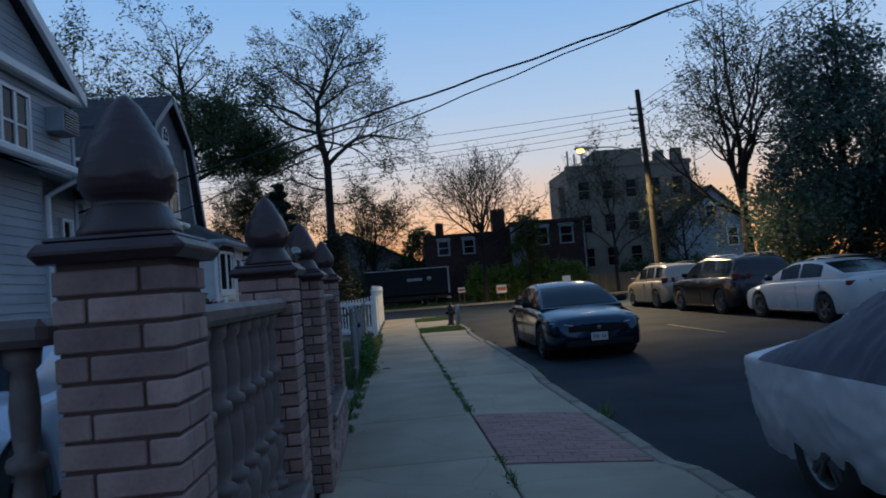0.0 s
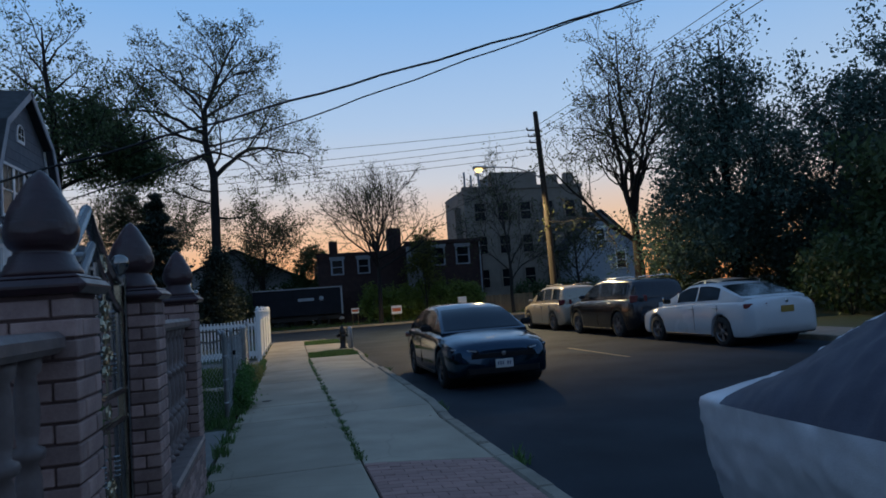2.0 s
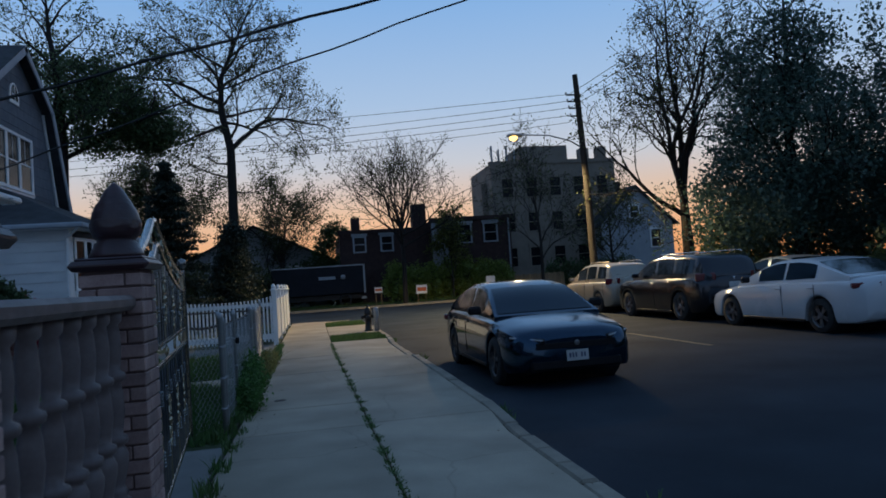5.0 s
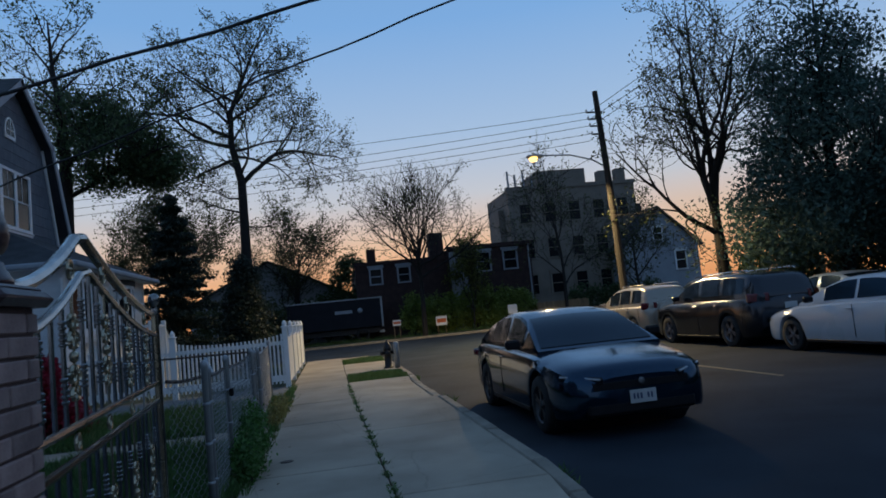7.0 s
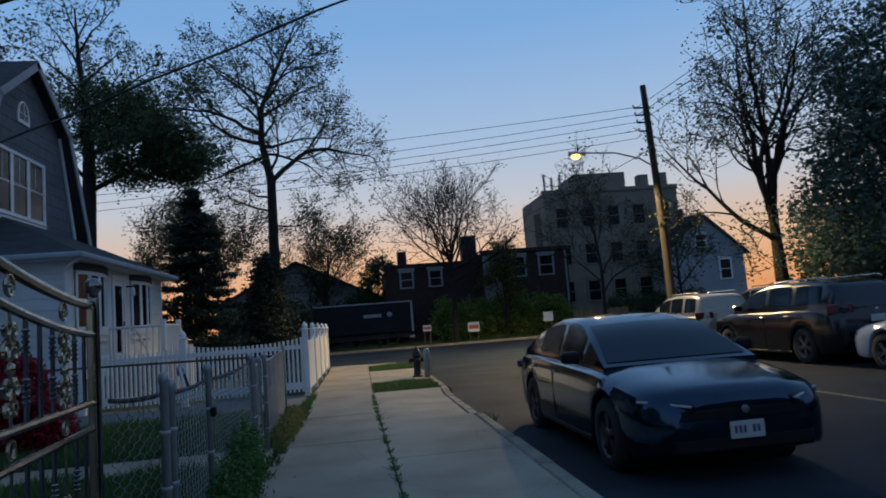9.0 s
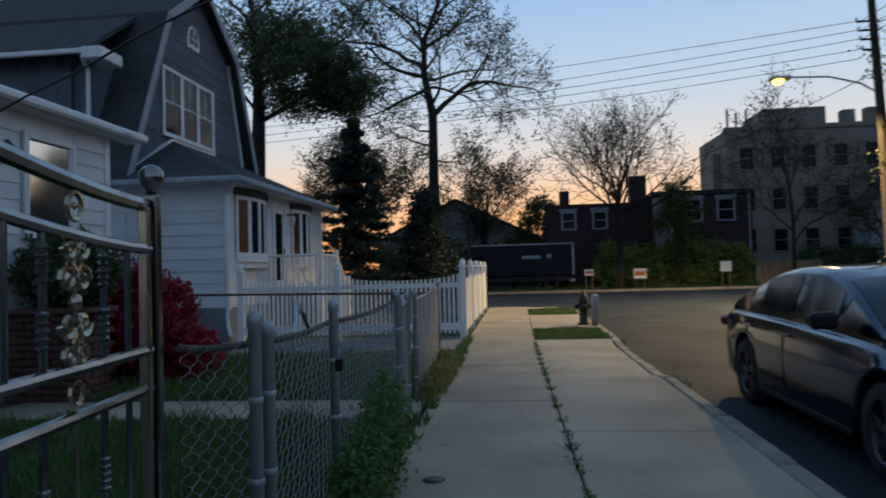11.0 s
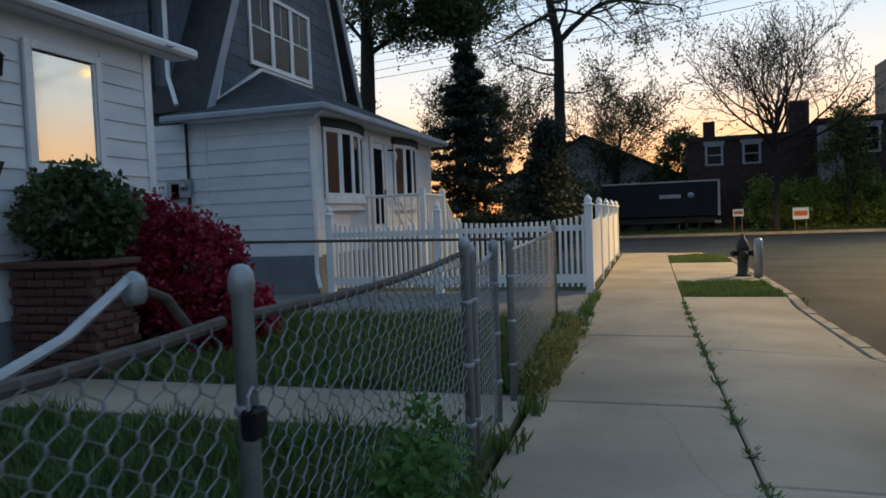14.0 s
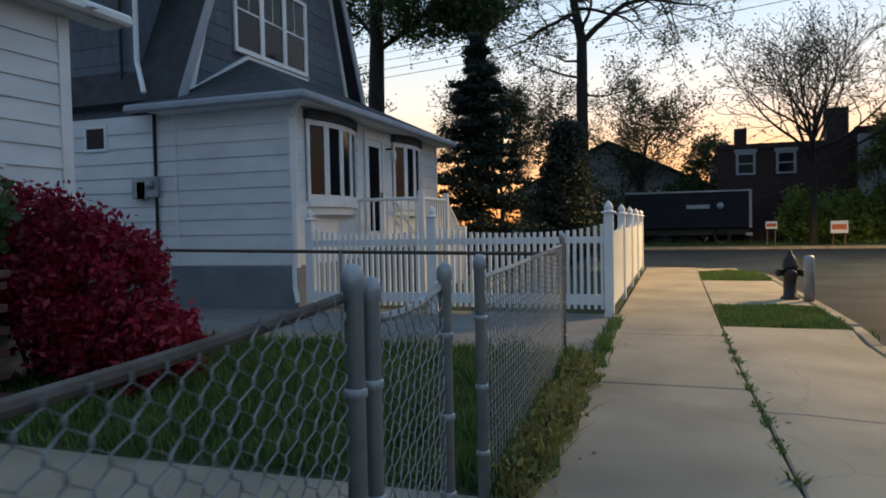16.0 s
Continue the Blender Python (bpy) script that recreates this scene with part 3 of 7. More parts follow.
def gate(name, label, L, peak, low, hi, where, rz, posts, pitch=0.13):
    """A gate of steel bars under two swooping top rails. L: width; peak: fraction of L where the top is highest."""
    g = thing(name, label, "gate", where, rz)

    def top(u):
        w = u / peak if u < peak else (1 - u) / (1 - peak)
        return low + (hi - low) * max(0.0, w) ** 1.7
    us = [i / 20 for i in range(21)]
    part("top_rail", tubeb([(-0.016, u * L, top(u)) for u in us], 0.026, 8), STEEL, g, "swooping polished steel top rail")
    part("second_rail", tubeb([(0, u * L, top(u) - 0.16) for u in us], 0.02, 8), STEEL, g)
    for z in (1.1, 0.965, 0.12):
        part("cross_rail", tubeb([(0, 0, z), (0, L, z)], 0.019, 8), STEEL, g)
    n = max(6, round(L / pitch))
    for i in range(n + 1):
        u = i / n
        zt = top(u) - 0.16
        turn_ = (n - i) % 4
        if turn_ == 3:
            for z0, z1 in ((1.1, zt), (0.12, 0.965)):
                bm = bmesh.new()
                m, y0 = (z0 + z1) / 2, u * L
                tube(bm, [(0, y0, z0), (0, y0, z1)], 0.007, 6)
                for s in (-1, 1):
                    for f in (-1, 1):
                        scroll(bm, y0 + f * 0.04, m + s * 0.065, 0.042, 1.3, f, s)
                        scroll(bm, y0 + f * 0.032, m + s * 0.155, 0.034, 1.2, f, -s)
                    tube(bm, [(0, y0 - 0.03, m + s * 0.115), (0, y0, m + s * 0.09), (0, y0 + 0.03, m + s * 0.115)], 0.01, 5)
                lathe(bm, [(0.0, -0.03), (0.018, -0.015), (0.02, 0), (0.018, 0.015), (0.0, 0.03)], 8, (0, y0, m))
                part("scroll_ornament", bm, BRASS, g, "golden scrollwork ornament")
            bm = bmesh.new()
            tube(bm, [(0, u * L + 0.035 * math.cos(a), 1.0325 + 0.035 * math.sin(a)) for a in [k * math.pi / 6 for k in range(13)]], 0.008, 5)
            part("ring_ornament", bm, BRASS, g)
            bm = bmesh.new()
            tube(bm, [(0, u * L + 0.04 * math.cos(a), zt + 0.085 + 0.04 * math.sin(a)) for a in [k * math.pi / 6 for k in range(13)]], 0.009, 5)
            lathe(bm, [(0.0, -0.012), (0.016, 0), (0.0, 0.012)], 8, (0, u * L, zt + 0.085))
            part("ring_ornament", bm, BRASS, g)
        else:
            for z0, z1 in ((1.1, zt), (0.12, 0.965)):
                pts, rs = [(0, u * L, z0)], [0.011]
                if turn_ in (0, 2) and 0 < i < n:
                    for zc in (z0 + (z1 - z0) * 0.3, z0 + (z1 - z0) * 0.75):
                        for k in range(5):
                            for dz, r in ((0, 0.011), (0.006, 0.018), (0.012, 0.018), (0.018, 0.011)):
                                pts.append((0, u * L, zc + k * 0.022 + dz - 0.05))
                                rs.append(r)
                pts.append((0, u * L, z1))
                rs.append(0.011)
                part("bar", tubeb(pts, rs, 6), STEEL, g)
    for yy, ht in posts:
        bm = boxb(-0.026, 0.026, yy - 0.022, yy + 0.022, 0, ht, bev=0.006)
        part("end_stile", boxb(-0.018, 0.018, yy - 0.085, yy - 0.05, 0.1, ht - 0.05, bev=0.005), BRASS, g, "golden steel end stile")
        post = part("post", bm, STEEL, g, "square polished steel gate post")
        part("ball", latheb([(0.002, 0), (0.02, 0.004), (0.022, 0.02), (0.034, 0.03), (0.043, 0.05), (0.045, 0.064), (0.041, 0.085), (0.027, 0.102), (0.003, 0.11)], 16, (0, yy, ht)), STEEL, post, "polished steel ball finial")
    return g


gate("garden_gate", "closed polished steel garden gate with golden scrollwork", 1.12, 0.5, 1.64, 1.95, (0.11, 5.6, 0), 0, [(1.08, 1.68)])
bigang = math.degrees(math.atan2(0.36, 3.45))
gate("driveway_gate", "closed polished steel driveway gate with golden scrollwork", 3.24, 0.327, 1.62, 1.94, (0.1, 8.96, 0), bigang, [(3.28, 1.66)], 0.165)
part("notice", boxb(0.0, 0.006, 9.02, 9.14, 0.85, 1.1), TRIM).matrix_basis = pose(0.05, 0, 0)
tagged(bpy.data.objects["notice"], "small white notice fixed to the driveway gate", "notice")
tagged(part("mailbox_panel", boxb(0.03, 0.1, 8.94, 9.06, 1.12, 1.52, bev=0.01), BLACK), "black metal box fixed beside the brick pier", "box")

# ---- chain-link fence ----
def link_panel(L, z0, z1a, z1b, parent, dip=0.0):
    """Zigzag wires that hook into each other, between z0 and a top edge."""
    verts, faces = [], []
    s, r = 0.038, 0.0033
    n = int(L / s)
    for i in range(n):
        x0 = (i + 0.5) * s
        f = x0 / L
        zt = z1a + (z1b - z1a) * f - dip * 4 * f * (1 - f)
        m = int((zt - z0) / s)
        base = len(verts)
        for k in range(m + 1):
            yy = x0 + (s * 0.52 if (k + i) % 2 else -s * 0.52)
            xx = 0.003 if k % 2 else -0.003
            for dz in (-0.2, 0.2):
                for a in (0, 2.094, 4.189):
                    verts.append((xx + r * math.cos(a), yy + r * math.sin(a), z0 + (k + dz) * s))
        for k in range(2 * m + 1):
            for j in range(3):
                a, b = base + 3 * k + j, base + 3 * k + (j + 1) % 3
                faces.append((a, b, b + 3, a + 3))
    me = bpy.data.meshes.new("chain_link")
    me.from_pydata(verts, [], faces)
    me.polygons.foreach_set("use_smooth", [True] * len(me.polygons))
    return mesh_ob("chain_link", me, GALV, parent, "galvanised chain-link mesh")


def post_bm(y, h, r=0.025):
    return latheb([(r, 0), (r, h - 0.07), (r * 1.22, h - 0.065), (r * 1.22, h - 0.035), (r * 1.1, h - 0.02), (r * 0.75, h - 0.005), (0.004, h)], 14, (0, y, 0))


def fence_panel(label, ya, yb, xa, xb, posts, z1=1.08, zb=None, dip=0.03, rail=GALV):
    L = math.hypot(xb - xa, yb - ya)
    g = thing("chain_link_fence", label, "fence", (xa, ya, 0), -math.degrees(math.atan2(xb - xa, yb - ya)), "chain-link fence sections")
    zb = zb or z1
    part("top_rail", tubeb([(-0.016, u * L, z1 - 0.035 + (zb - z1) * u - dip * 4 * u * (1 - u)) for u in [k / 8 for k in range(9)]], 0.0145, 8), rail, g, "rust-stained top rail")
    link_panel(L, 0.05, z1 - 0.012, zb - 0.012, g, dip)
    for yy, h in posts:
        po = part("post", post_bm(yy, h), GALV, g, "grey post with a domed cap")
        for z in (0.25, 0.55, 0.86):
            bm = latheb([(0.026, z), (0.031, z + 0.005), (0.031, z + 0.022), (0.026, z + 0.027)], 12, (0, yy, 0))
            part("band", bm, GALV, po)
    return g


FX = 0.06
fence_panel("short chain-link section beside the steel gate post", 12.34, 12.74, -0.2, 0.02, [], 1.12, 1.12, 0.02, RUST)
fence_panel("closed chain-link gate between two domed posts", 12.56, 13.5, FX, FX, [(-0.14, 1.22), (0.0, 1.17)], 1.12, 1.12, 0.015, RUST)
fence_panel("chain-link section with a sagging rusty top rail", 13.6, 15.4, FX, FX + 0.02, [(-0.04, 1.21), (1.84, 1.2)], 1.12, 1.15, 0.025, RUST)
fence_panel("narrow chain-link gate leaf standing ajar", 15.56, 16.34, FX + 0.02, 0.02, [(-0.02, 1.16), (0.78, 1.15)], 1.08, 1.1, 0.03)
fence_panel("chain-link section overgrown with weeds at its foot", 16.83, 20.1, 0.02, -0.12, [(0.0, 1.16), (3.28, 1.2)], 1.08, 1.12, 0.01)
cross_rail = thing("cross_fence_rail", "rusty pipe rail dividing the lawn from the driveway", "rail", (0, 20.2, 0))
part("rail", tubeb([(-0.1, 0, 1.0), (-4.6, 0, 1.07)], 0.018, 8), RUST, cross_rail)
for x in (-2.4, -4.55):
    part("post", tubeb([(x, 0, 0), (x, 0, 1.06)], 0.02, 8), GALV, cross_rail)

# ---- white picket fence ----
def picket_fence(label, L, where, rz, post_at, solid=False):
    g = thing("picket_fence", label, "fence", where, rz)

    def top(u):
        best = min(abs(u - a) for a in post_at)
        return 1.15 + 0.14 * math.exp(-best / 0.35)
    for z in (0.16, 1.0):
        part("rail", boxb(0, L, -0.02, 0.02, z, z + 0.09 if z > 0.5 else z + 0.14, bev=0.004), VINYL, g)
    step = 0.092 if not solid else 0.075
    me = bpy.data.meshes.new("picket")
    b = boxb(-0.02 if not solid else -0.036, 0.02 if not solid else 0.036, -0.028, 0.028, 0.1, 1.0, bev=0.004)
    b.to_mesh(me)
    b.free()
    me.materials.append(VINYL)
    n = int(L / step)
    for i in range(1, n):
        u = i * step
        if min(abs(u - a) for a in post_at) < 0.085:
            continue
        o = new("picket", me)
        o.parent = g
        t = top(u)
        o.matrix_basis = Matrix.Translation((u, 0, 0.1 - 0.1 * (t - 0.1) / 0.9)) @ Matrix.Diagonal((1, 1, (t - 0.1) / 0.9, 1))
    for a in post_at:
        bm = boxb(a - 0.062, a + 0.062, -0.062, 0.062, -0.02, 1.4, bev=0.005)
        po = part("post", bm, VINYL, g, "square white vinyl post")
        part("post_cap", latheb([(0.1, 0), (0.1, 0.02), (0.06, 0.035), (0.05, 0.05), (0.062, 0.07), (0.06, 0.1), (0.035, 0.14), (0.004, 0.175)], 8, (a, 0, 1.4)), VINYL, po, "pointed white post cap")
    return g


picket_fence("white vinyl picket fence across the front yard", 4.62, (-4.6, 23.35, 0), 0, [0.06, 2.08, 4.6])
picket_fence("white vinyl picket fence along the pavement", 9.0, (0.0, 23.5, 0), 90, [2.2, 4.4, 6.6, 8.8], True)

# ---- houses ----
def lap_boards(wall, axis, c, a0, a1, z0, z1, step, holes=(), material=SIDING, sign=1, depth=0.022, seed=0):
    """Lapped boards on a wall: axis 'x' lies on the plane x = c and runs along y, axis 'y' on y = c along x. holes: (a0, a1, z0, z1)."""
    n = max(1, round((z1 - z0) / step))
    h = (z1 - z0) / n
    for i in range(n):
        b0, b1 = z0 + i * h, z0 + (i + 1) * h
        spans = [(a0, a1)]
        for ha, hb, hz0, hz1 in holes:
            if hz0 < b1 - 0.02 and hz1 > b0 + 0.02:
                nxt = []
                for s, e in spans:
                    if hb <= s or ha >= e:
                        nxt.append((s, e))
                    else:
                        if ha - s > 0.02:
                            nxt.append((s, ha))
                        if e - hb > 0.02:
                            nxt.append((hb, e))
                spans = nxt
        for s, e in spans:
            bm = bmesh.new()
            prof = [(c, b0 + 0.002), (c + sign * depth, b0 + 0.002), (c + sign * depth, b0 + 0.012), (c + sign * 0.004, b1), (c, b1)]
            if axis == "x":
                prism(bm, prof, "y", s, e)
            else:
                prism(bm, prof, "x", s, e)
            part("siding_board", bm, material, wall)


def window_x(parent, x, y0, y1, z0, z1, cols=1, sash=True, name="window", arch=False, grid=0, deep=0.05, fw=0.06, glass=None, mw=0.035):
    """A window in a wall that faces +x."""
    w = part(name, boxb(x - 0.02, x + 0.004, y0, y1, z0, z1), BLACK, parent)
    for a, b, c, d in ((y0 - fw, y0, z0 - fw, z1 + fw), (y1, y1 + fw, z0 - fw, z1 + fw), (y0, y1, z1, z1 + fw), (y0, y1, z0 - fw, z0)):
        part("window_frame", boxb(x, x + deep, a, b, c, d, bev=0.005), TRIM, w)
    part("sill", boxb(x, x + deep + 0.04, y0 - fw - 0.02, y1 + fw + 0.02, z0 - fw - 0.03, z0 - fw, bev=0.005), TRIM, w)
    cw = (y1 - y0) / cols
    for k in range(cols):
        a, b = y0 + k * cw, y0 + (k + 1) * cw
        part("pane", boxb(x + 0.008, x + 0.014, a + 0.02, b - 0.02, z0 + 0.02, z1 - 0.02), glass or PANE, w)
        if k:
            part("mullion", boxb(x + 0.006, x + deep - 0.006, a - mw, a + mw, z0, z1, bev=0.004), TRIM, w)
        if sash:
            part("sash_rail", boxb(x + 0.006, x + 0.035, a, b, (z0 + z1) / 2 - 0.02, (z0 + z1) / 2 + 0.02, bev=0.003), TRIM, w)
        for s, e in ((a, a + 0.03), (b - 0.03, b)):
            part("sash_stile", boxb(x + 0.006, x + 0.03, s, e, z0, z1, bev=0.003), TRIM, w)
        for g in range(grid):
            yy = a + (b - a) * (g + 1) / (grid + 1)
            part("glazing_bar", boxb(x + 0.012, x + 0.022, yy - 0.008, yy + 0.008, (z0 + z1) / 2, z1), TRIM, w)
    return w


# gambrel house with an enclosed porch
houseA = thing("gambrel_house", "gambrel-roofed house with white siding and an enclosed bay-windowed porch", "house")
AX, AY, GX = -4.8, 23.35, -7.3
porch = part("porch_wall", boxb(-7.3, AX, AY, 30.0, 0.0, 3.25), SIDING, houseA, "white lap-sided enclosed porch")
part("foundation", boxb(-16, AX + 0.03, AY - 0.03, 30.03, -0.05, 0.69, bev=0.01), FOUND, houseA, "grey painted foundation")
lower = part("lower_wall", boxb(-16, -7.3, AY, 31.0, 0.0, 3.25), SIDING, houseA)
upper = part("upper_wall", boxb(-16, -8.15, 23.62, 31.0, 3.25, 6.2), SHINGLE, houseA, "blue-grey shingled upper wall")
BH = 0.248
lap_boards(porch, "y", AY, -7.02, AX, 0.7, 3.2, BH, (), SIDING, -1)
lap_boards(lower, "y", AY, -16, -7.06, 0.7, 3.2, BH, [(-8.95, -8.45, 2.68, 3.14)], SIDING, -1)
lap_boards(upper, "y", 23.62, -16, -8.15, 3.25, 6.2, 0.33, (), SHINGLE, -1, 0.012)
bays = [(23.72, 25.5), (27.3, 28.95)]
lap_boards(porch, "x", AX, AY, 30.0, 0.7, 3.2, BH, [(23.62, 25.6, 1.7, 3.2), (25.85, 26.85, 0.7, 3.2), (27.2, 29.05, 1.7, 3.2)], SIDING, 1)
for y in (AY - 0.03, 30.0):
    part("corner_board", boxb(AX - 0.06, AX + 0.035, y, y + 0.12, 0.66, 3.25, bev=0.006), TRIM, houseA)
part("corner_board", boxb(-7.06, -7.0, AY - 0.03, AY + 0.01, 0.7, 3.22), TRIM, houseA)
for y0, y1 in bays:
    # bow of narrow casements under a dark hood
    bw = part("bay_window", boxb(AX - 0.02, AX + 0.01, y0, y1, 1.72, 3.05), BLACK, houseA, "white-framed bow window")
    n = 4
    pts = [(AX + 0.02 + 0.26 * math.sin(math.pi * (0.12 + 0.76 * k / n)) - 0.09, y0 + (y1 - y0) * k / n) for k in range(n + 1)]
    for k, ((xa, ya), (xb, yb)) in enumerate(zip(pts, pts[1:])):
        d = Vector((xb - xa, yb - ya, 0))
        m = Matrix.Translation((xa, ya, 0)) @ Matrix.Rotation(math.atan2(-d.x, d.y), 4, "Z")
        ln = d.length
        part("pane", boxb(-0.01, 0.0, 0.05, ln - 0.05, 1.82, 2.98, m=m), PANE, bw)
        for a, b, c, e in ((0, 0.065, 1.72, 3.05), (ln - 0.065, ln, 1.72, 3.05), (0.065, ln - 0.065, 1.72, 1.83), (0.065, ln - 0.065, 2.96, 3.05)):
            part("frame", boxb(-0.04, 0.02, a, b, c, e, bev=0.006, m=m), TRIM, bw)
    bm = bmesh.new()
    prism(bm, [(AX, y0 - 0.04)] + [(x + 0.05, y) for x, y in pts] + [(AX, y1 + 0.04)], "z", 1.63, 1.72)
    part("sill", bm, TRIM, bw)
    bm = bmesh.new()
    prism(bm, [(AX, y0 - 0.04)] + [(x + 0.06, y) for x, y in pts] + [(AX, y1 + 0.04)], "z", 3.05, 3.2)
    part("hood", bm, ROOF, bw, "dark curved hood")
    bm = bmesh.new()
    prism(bm, [(AX, y0)] + [(x, y) for x, y in pts] + [(AX, y1)], "z", 1.5, 1.63)
    part("apron", bm, SIDING, bw)
door = part("front_door", boxb(AX - 0.01, AX + 0.02, 26.0, 26.7, 0.9, 2.98), TRIM, houseA, "white front door with a tall dark pane")
part("pane", boxb(AX + 0.02, AX + 0.028, 26.12, 26.58, 1.2, 2.85), PANE, door)
for a, b, c, d in ((25.9, 26.0, 0.8, 3.1), (26.7, 26.8, 0.8, 3.1), (26.0, 26.7, 2.98, 3.1)):
    part("door_frame", boxb(AX, AX + 0.05, a, b, c, d, bev=0.006), TRIM, door)
part("door_handle", boxb(AX + 0.03, AX + 0.07, 26.62, 26.66, 1.85, 1.97, bev=0.01), BRASS, door)
wl_ = thing("wall_lantern", "white glass porch lantern on the siding", "lamp", (AX + 0.06, 27.0, 2.75))
part("bracket", boxb(-0.06, 0.1, -0.03, 0.03, 0.1, 0.14, bev=0.008), IRON, wl_)
part("globe", latheb([(0.03, -0.14), (0.06, -0.1), (0.07, 0.0), (0.05, 0.08), (0.02, 0.1)], 12, (0.1, 0, 0)), TRIM, wl_)

# gambrel roof, gable and dormer
def slab_roof(name, pts, thick, parent, label=""):
    bm = bmesh.new()
    vs = [bm.verts.new(p) for p in pts]
    f = bm.faces.new(vs)
    bmesh.ops.recalc_face_normals(bm, faces=[f])
    f.normal_update()
    if f.normal.z < 0:
        f.normal_flip()
    nrm = f.normal.copy()
    r = bmesh.ops.extrude_face_region(bm, geom=[f])
    bmesh.ops.translate(bm, vec=-nrm * thick, verts=[g for g in r["geom"] if isinstance(g, bmesh.types.BMVert)])
    bmesh.ops.recalc_face_normals(bm, faces=bm.faces)
    return part(name, bm, ROOF, parent, label)


gp = [(24.0, 3.6), (25.32, 7.55), (27.3, 8.98), (29.28, 7.55), (30.6, 3.6)]
bm = bmesh.new()
prism(bm, gp, "x", GX - 0.2, GX)
gable = part("gable_wall", bm, SHINGLE, houseA, "blue-grey shingled gable")
for i in range(16):
    z0, z1 = 3.9 + i * 0.31, 3.9 + i * 0.31 + 0.31

    def edge(z):
        return 24.0 + (z - 3.6) * (1.32 / 3.95) if z < 7.55 else 25.32 + (z - 7.55) * (1.98 / 1.43)
    zz = min(z1, 8.8)
    ya, yb = edge(z0), edge(zz)
    if 27.3 - yb < 0.1:
        break
    bm = bmesh.new()
    t0, t1 = GX + 0.014, GX + 0.003
    for s in (1,):
        v = [bm.verts.new(p) for p in ((t0, ya, z0), (t0, 54.6 - ya, z0), (t1, 54.6 - yb, zz), (t1, yb, zz), (GX, ya, z0), (GX, 54.6 - ya, z0), (GX, 54.6 - yb, zz), (GX, yb, zz))]
        for q in ((0, 1, 2, 3), (0, 4, 5, 1), (3, 2, 6, 7), (0, 3, 7, 4), (1, 5, 6, 2)):
            bm.faces.new([v[k] for k in q])
    bmesh.ops.recalc_face_normals(bm, faces=bm.faces)
    part("shingle_course", bm, SHINGLE, gable)
FXR = GX + 0.32
roofline = [(23.35, 3.5), (25.2, 7.68), (27.3, 9.18), (29.4, 7.68), (31.25, 3.5)]
for (ya, za), (yb, zb) in zip(roofline, roofline[1:]):
    slab_roof("roof_slope", [(FXR, ya, za), (FXR, yb, zb), (-16.2, yb, zb), (-16.2, ya, za)], 0.1, houseA, "dark shingled gambrel slope")
    d = Vector((0, yb - ya, zb - za)).normalized()
    nn = Vector((0, -d.z, d.y))
    if nn.z < 0:
        nn = -nn
    bm = bmesh.new()
    q = [Vector((0, ya, za)) - nn * 0.02, Vector((0, yb, zb)) - nn * 0.02, Vector((0, yb, zb)) - nn * 0.22, Vector((0, ya, za)) - nn * 0.22]
    prism(bm, [(p.y, p.z) for p in q], "x", FXR - 0.03, FXR + 0.012)
    part("rake_board", bm, GREYSIDE, houseA, "pale grey rake board")
for sy in (1, -1):
    bm = bmesh.new()
    q = [(27.3 - sy * 3.3, 3.75), (27.3 - sy * 2.02, 7.58), (27.3 - sy * 1.9, 7.52), (27.3 - sy * 3.15, 3.75)]
    prism(bm, q, "x", GX, GX + 0.05)
    part("gable_trim", bm, TRIM, houseA, "white gable trim")
slab_roof("dormer_roof", [(-7.75, 23.15, 6.2), (-7.75, 25.4, 7.75), (-16.2, 25.4, 7.75), (-16.2, 23.15, 6.2)], 0.1, houseA, "dark shed dormer roof")
bm = boxb(-16.2, -7.75, 23.08, 23.17, 6.06, 6.17, bev=0.02)
part("gutter", bm, TRIM, houseA, "white gutter")
part("eave_return", boxb(-7.8, -7.35, 23.1, 23.9, 5.95, 6.2, bev=0.02), TRIM, houseA)
part("dormer_cheek", boxb(-8.15, -7.95, 23.6, 25.2, 3.6, 6.2), SHINGLE, houseA)
part("downpipe", tubeb([(-7.85, 23.2, 6.05), (-7.9, 23.5, 5.8), (-7.9, 23.5, 4.2), (-7.55, 23.25, 3.6)], 0.045, 8), TRIM, houseA, "white downpipe")
part("conduit", tubeb([(-7.42, AY - 0.04, 0.75), (-7.42, AY - 0.04, 3.3), (-8.3, 23.56, 3.7), (-8.3, 23.56, 6.0)], 0.028, 8), IRON, houseA, "dark electric conduit")
mt = thing("electric_meter", "grey electric meter boxes on the white siding", "meter", (-7.44, AY - 0.05, 2.0))
part("meter_box", boxb(-0.11, 0.11, -0.1, 0, -0.15, 0.2, bev=0.01), GALV, mt)
part("junction_box", boxb(-0.42, -0.12, -0.08, 0, -0.17, 0.17, bev=0.01), GALV, mt)
part("meter_dial", latheb([(0.075, 0), (0.075, 0.05), (0.05, 0.08), (0.005, 0.085)], 14), GALV, mt).matrix_basis = pose(0, -0.1, 0.06, 90, 0, 0)
part("side_box", boxb(-0.32, -0.13, -0.08, 0, -0.17, 0.12, bev=0.01), GALV, mt)
bw = part("side_window", boxb(-8.9, -8.5, AY - 0.012, AY + 0.02, 2.73, 3.08), PANE, houseA, "small dark side window")
for a, b, c, d in ((-8.95, -8.9, 2.68, 3.13), (-8.5, -8.45, 2.68, 3.13), (-8.9, -8.5, 3.08, 3.13), (-8.9, -8.5, 2.68, 2.73)):
    part("window_frame", boxb(a, b, AY - 0.035, AY, c, d), TRIM, bw)
